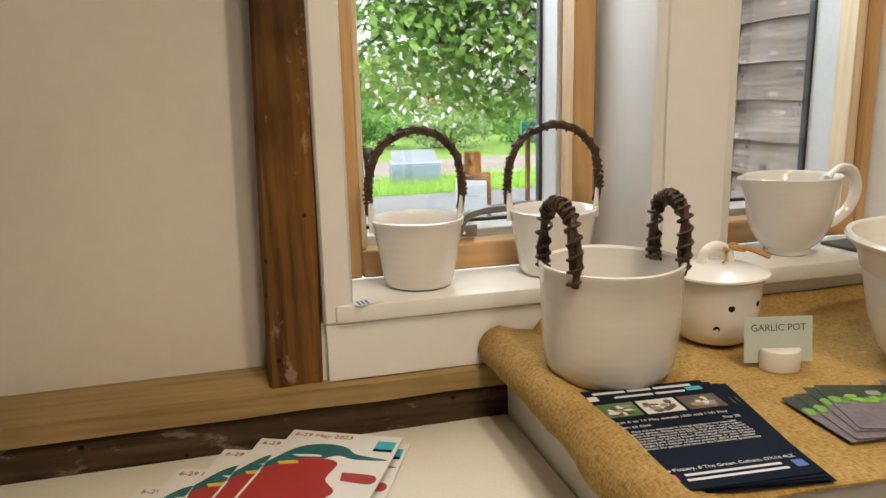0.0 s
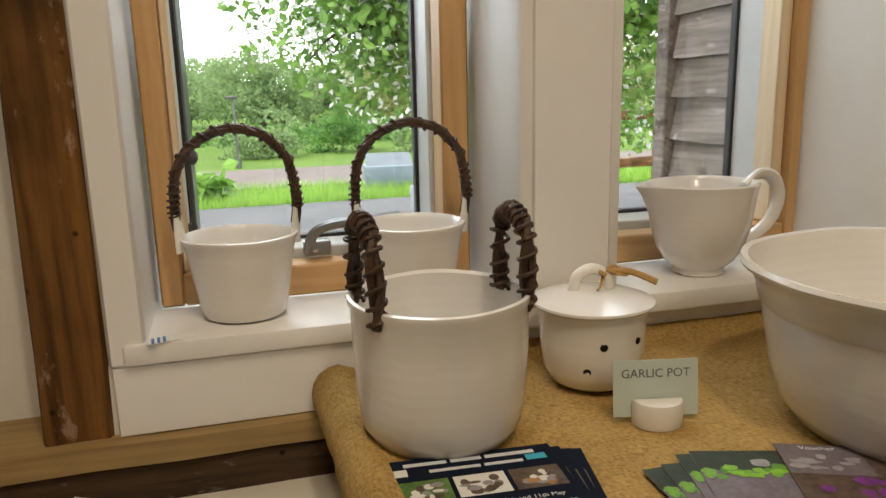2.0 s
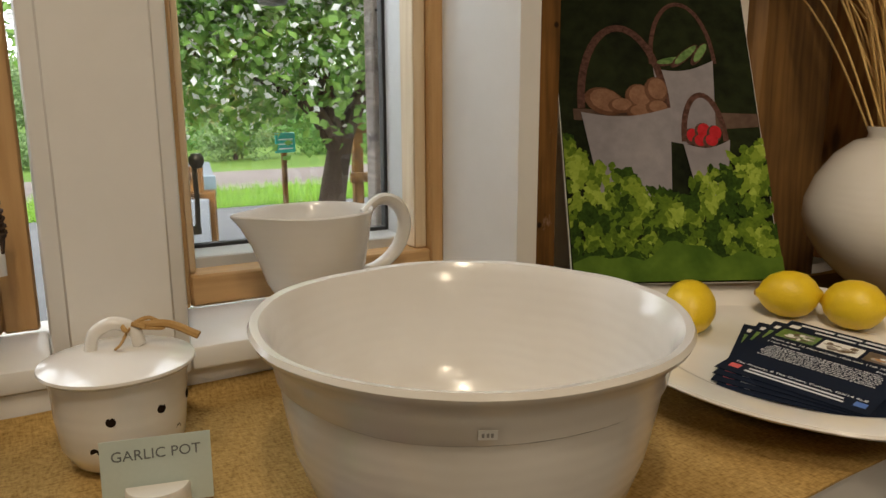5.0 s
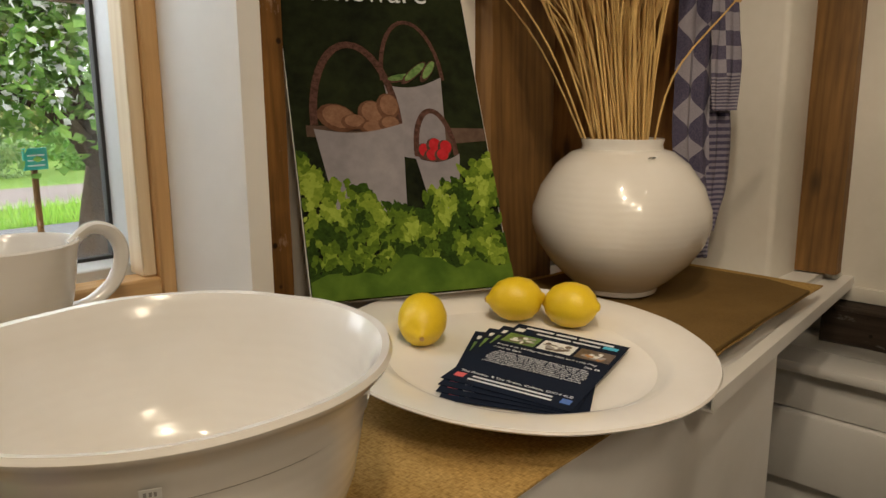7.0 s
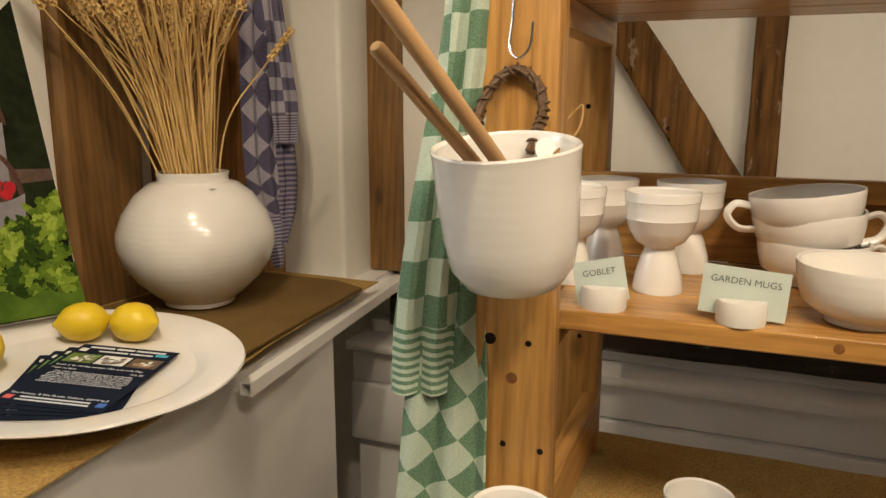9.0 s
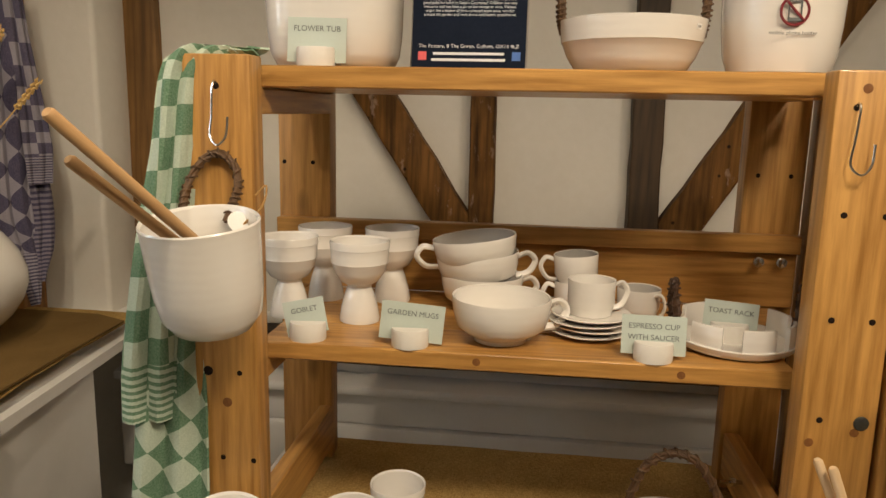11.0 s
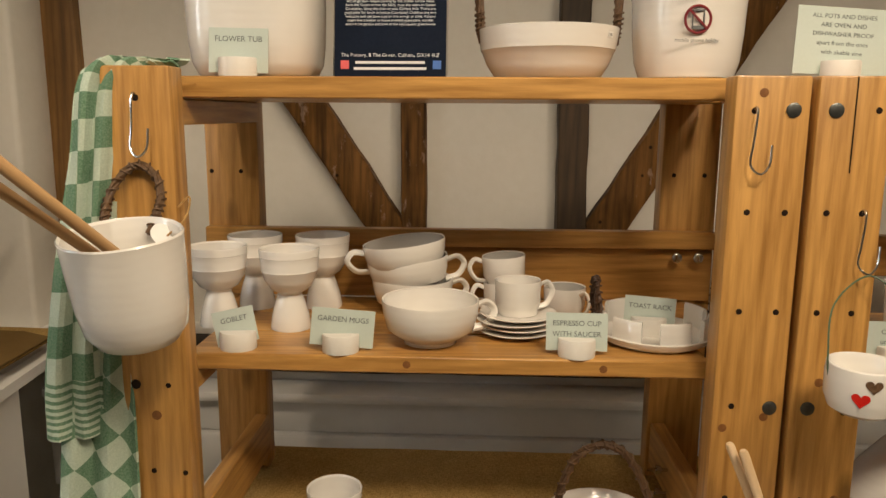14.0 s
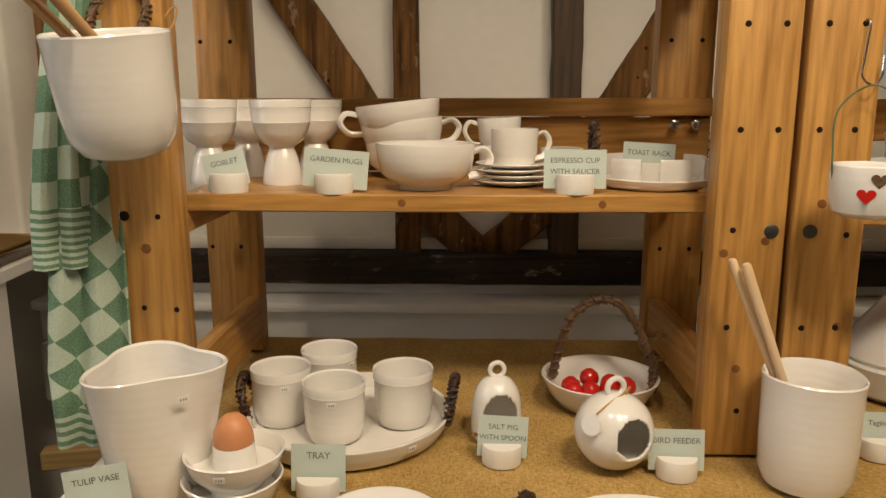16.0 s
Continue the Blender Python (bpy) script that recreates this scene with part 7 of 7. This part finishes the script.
for k, (x, y, h, r, m3) in enumerate(TREES):
    far_tree(x, y, h, r, m3, 40 + k, "yellowish spring tree beyond the road" if m3 is LEAF_GOLD else "green spring tree beyond the road")
for k, (x, y, s) in enumerate(((-3.4, 15.6, 0.8), (-1.7, 17.0, 0.9), (0.9, 15.8, 0.8), (2.6, 16.4, 0.9), (4.3, 15.7, 0.8), (6.6, 16.2, 1.0))):
    shrub = tagged(new("shrub"), "loose green shrub on the far side of the road", "shrub", "shrubs beyond the road")
    part("stem", tube([(x, y, -0.06), (x + 0.05, y, 0.3)], [0.05, 0.03], 7), BARK, shrub)
    cloud_part("leaves", leaf_cloud(3200, (x, y, 0.42 * s), (s * 1.25, s * 0.8, s * 0.72), 0.075, 300 + k), (LEAF_HAZED, HEDGE)[k % 2], shrub)
hedge = tagged(new("hedge"), "clipped green hedge beyond the road", "hedge")
cloud_part("leaves", leaf_cloud(5200, (9.5, 20, 0.15), (13.0, 1.2, 0.55), 0.2, 77), HEDGE, hedge)
for x, y, s in ((-0.45, 9.95, 0.22), (0.02, 9.8, 0.26)):
    bush = tagged(new("rhubarb_clump"), "clump of broad green leaves in the grass", "plant")
    cloud_part("leaves", leaf_cloud(170, (x, y, 0.14), (s * 1.4, s, 0.24), 0.24, int(x * 10) + 90), LEAF, bush)
grass = tagged(new("grass_tufts"), "long grass along the path", "grass", kind="stuff")
rnd = random.Random(8)
vs, fs = [], []
for k in range(16000):
    x, y = rnd.uniform(-5, 9), 9.0 + 1.8 * rnd.random() ** 1.6
    h, a = rnd.uniform(0.03, 0.13), rnd.uniform(0, 6.28)
    i = len(vs)
    vs += [(x, y, -0.06), (x + 0.012 * math.cos(a), y + 0.012 * math.sin(a), -0.06), (x + rnd.uniform(-0.06, 0.06), y + rnd.uniform(-0.04, 0.04), h)]
    fs.append((i, i + 1, i + 2))
cloud_part("blades", (vs, fs), leafy("grass blade", (0.10, 0.22, 0.02), (0.25, 0.40, 0.06)), grass)


def cladding():
    """Weatherboarded return wall beside the second window, with its corner post and eaves."""
    ob = tagged(new("weatherboard_wall"), "weathered grey waney-edged board cladding of the neighbouring wall", "wall", kind="structure")
    part("backing", block(1.33, 1.5, 1.205, 1.78, -0.05, 2.6), WEATHERED["a"], ob)
    rnd = random.Random(6)
    z = 0.5
    k = 0
    while z < 2.5:
        h = rnd.uniform(0.085, 0.105)
        bm, rows = bmesh.new(), []
        for i in range(19):
            y = 1.206 + 0.545 * i / 18
            lo = z - 0.012 + 0.010 * noise.noise(Vector((y * 5, z * 9, 0)))
            rows.append([bm.verts.new(p) for p in ((1.278, y, lo), (1.276 + 0.003, y, lo + 0.004), (1.300, y, z + h + 0.01), (1.329, y, z + h + 0.01), (1.329, y, lo))])
        for r0, r1 in zip(rows, rows[1:]):
            for q in range(5):
                bm.faces.new((r0[q], r0[(q + 1) % 5], r1[(q + 1) % 5], r1[q]))
        bm.faces.new(rows[0])
        bm.faces.new(rows[-1][::-1])
        part("board", bm, WEATHERED["ab"[k % 2]], ob)
        z += h
        k += 1
    part("corner_post", block(1.262, 1.33, 1.752, 1.80, -0.05, 2.6, 0.004), WEATHERED["b"], ob)
    part("eaves_beam", block(1.10, 1.75, 1.80, 1.90, 1.52, 1.64, 0.006), OAK["x"], ob)
    lamp = part("lantern", lathe([(0, -0.05), (0.03, -0.045), (0.042, -0.02), (0.04, 0.02), (0.02, 0.04), (0, 0.045)], 20), DARKSTEEL, ob)
    lamp.matrix_local = pose(1.06, 1.84, 1.535)


cladding()


def wooden_bin(x, y):
    ob = thing("litter_post", (x, y, -0.03), -15, "reddish wooden post with a grey metal box beside the path", "post")
    part("post", block(-0.05, 0.05, 0.0, 0.06, 0, 0.96, 0.006), OAK["z"], ob)
    part("housing", block(-0.085, 0.105, -0.02, 0.10, 0, 0.83, 0.006), OAK["z"], ob)
    part("metal_box", block(-0.10, 0.075, -0.09, -0.021, 0.50, 0.80, 0.01, 2), surface("grey box paint", (0.19, 0.205, 0.22), (0.24, 0.255, 0.27), 0.5, 10, 60, 0.05, 0.001), ob)
    bm = bmesh.new()
    for k in range(5):
        plate_rect(bm, -0.05 + k * 0.02, 0, 0.010, 0.010, 0, 0.001)
    t = part("plate_print", bm, INK, ob)
    t.matrix_local = pose(-0.005, -0.092, 0.72, 90, 0, 0)


wooden_bin(1.27, 4.06)


# plain box with a sloping lid, standing in for a car past the path
def cold_frame(x, y, rz):
    ob = thing("cold_frame", (x, y, -0.05), rz, "low blue grey box with a sloping dark top, standing in for a car", "garden frame")
    paint = surface("blue grey paint", (0.10, 0.14, 0.16), (0.15, 0.19, 0.22), 0.5, 3, 60, 0.05, 0.001)
    glass = surface("dull glazing", (0.04, 0.055, 0.065), (0.08, 0.10, 0.11), 0.5, 3, 60, 0, 0.001)
    part("body", block(-0.34, 0.34, -0.25, 0.25, 0, 0.30, 0.02, 2), paint, ob)
    lid = part("lid", block(-0.32, 0.32, -0.26, 0.26, -0.012, 0.012, 0.005), glass, ob)
    lid.matrix_local = pose(0, 0, 0.35, 18, 0, 0)


cold_frame(2.35, 10.3, -6)


def sign(x, y):
    ob = thing("garden_sign", (x, y, -0.05), 14, "small green notice board on a post by the road", "sign")
    part("post", block(-0.018, 0.018, 0, 0.03, 0, 0.98, 0.003), OAK["z"], ob)
    part("panel", block(-0.085, 0.085, -0.02, 0, 0.90, 1.05, 0.003), surface("turquoise sign paint", (0.02, 0.36, 0.27), (0.03, 0.42, 0.32), 0.4, 6, 50, 0, 0.001), ob)
    bm = bmesh.new()
    for k in range(3):
        add_box(bm, -0.06, 0.06, -0.023, -0.020, 0.925 + k * 0.035, 0.935 + k * 0.035)
    part("print", bm, PAPER, ob)


sign(2.28, 5.75)
fence = tagged(new("post_and_rail_fence"), "dark wooden post and rail fence by the road", "fence")
for k in range(6):
    x = 3.45 + k * 0.62
    part("post", block(x, x + 0.10, 7.2 + 0.05 * k, 7.28 + 0.05 * k, -0.05, 1.02, 0.005), OAK["z"], fence)
for z in (0.45, 0.95):
    part("rail", timber((3.4, 7.18, z), (6.8, 7.45, z), 0.10, 0.05, (0, -1, 0), 0.006, 16), OAK["x"], fence)
lp = tagged(new("street_lamp"), "thin grey lamp post beyond the grass", "lamp post")
part("post", tube([(0.38, 13.8, -0.05), (0.37, 13.8, 1.17)], 0.022, 8), DARKSTEEL, lp)
part("base", tube([(0.38, 13.8, -0.05), (0.38, 13.8, 0.12)], 0.05, 8), DARKSTEEL, lp)
part("head", block(0.24, 0.44, 13.75, 13.85, 1.16, 1.21, 0.01), DARKSTEEL, lp)
bol = thing("bollard", (-1.15, 11.0, -0.05), 0, "short dark timber bollard in the grass", "bollard")
part("post", lathe([(0, 0.0), (0.06, 0.0), (0.06, 0.30), (0.05, 0.32), (0, 0.325)], 12), BARK, bol)
part("cap", lathe([(0, 0.326), (0.065, 0.326), (0.06, 0.345), (0, 0.35)], 12), DARKSTEEL, bol)
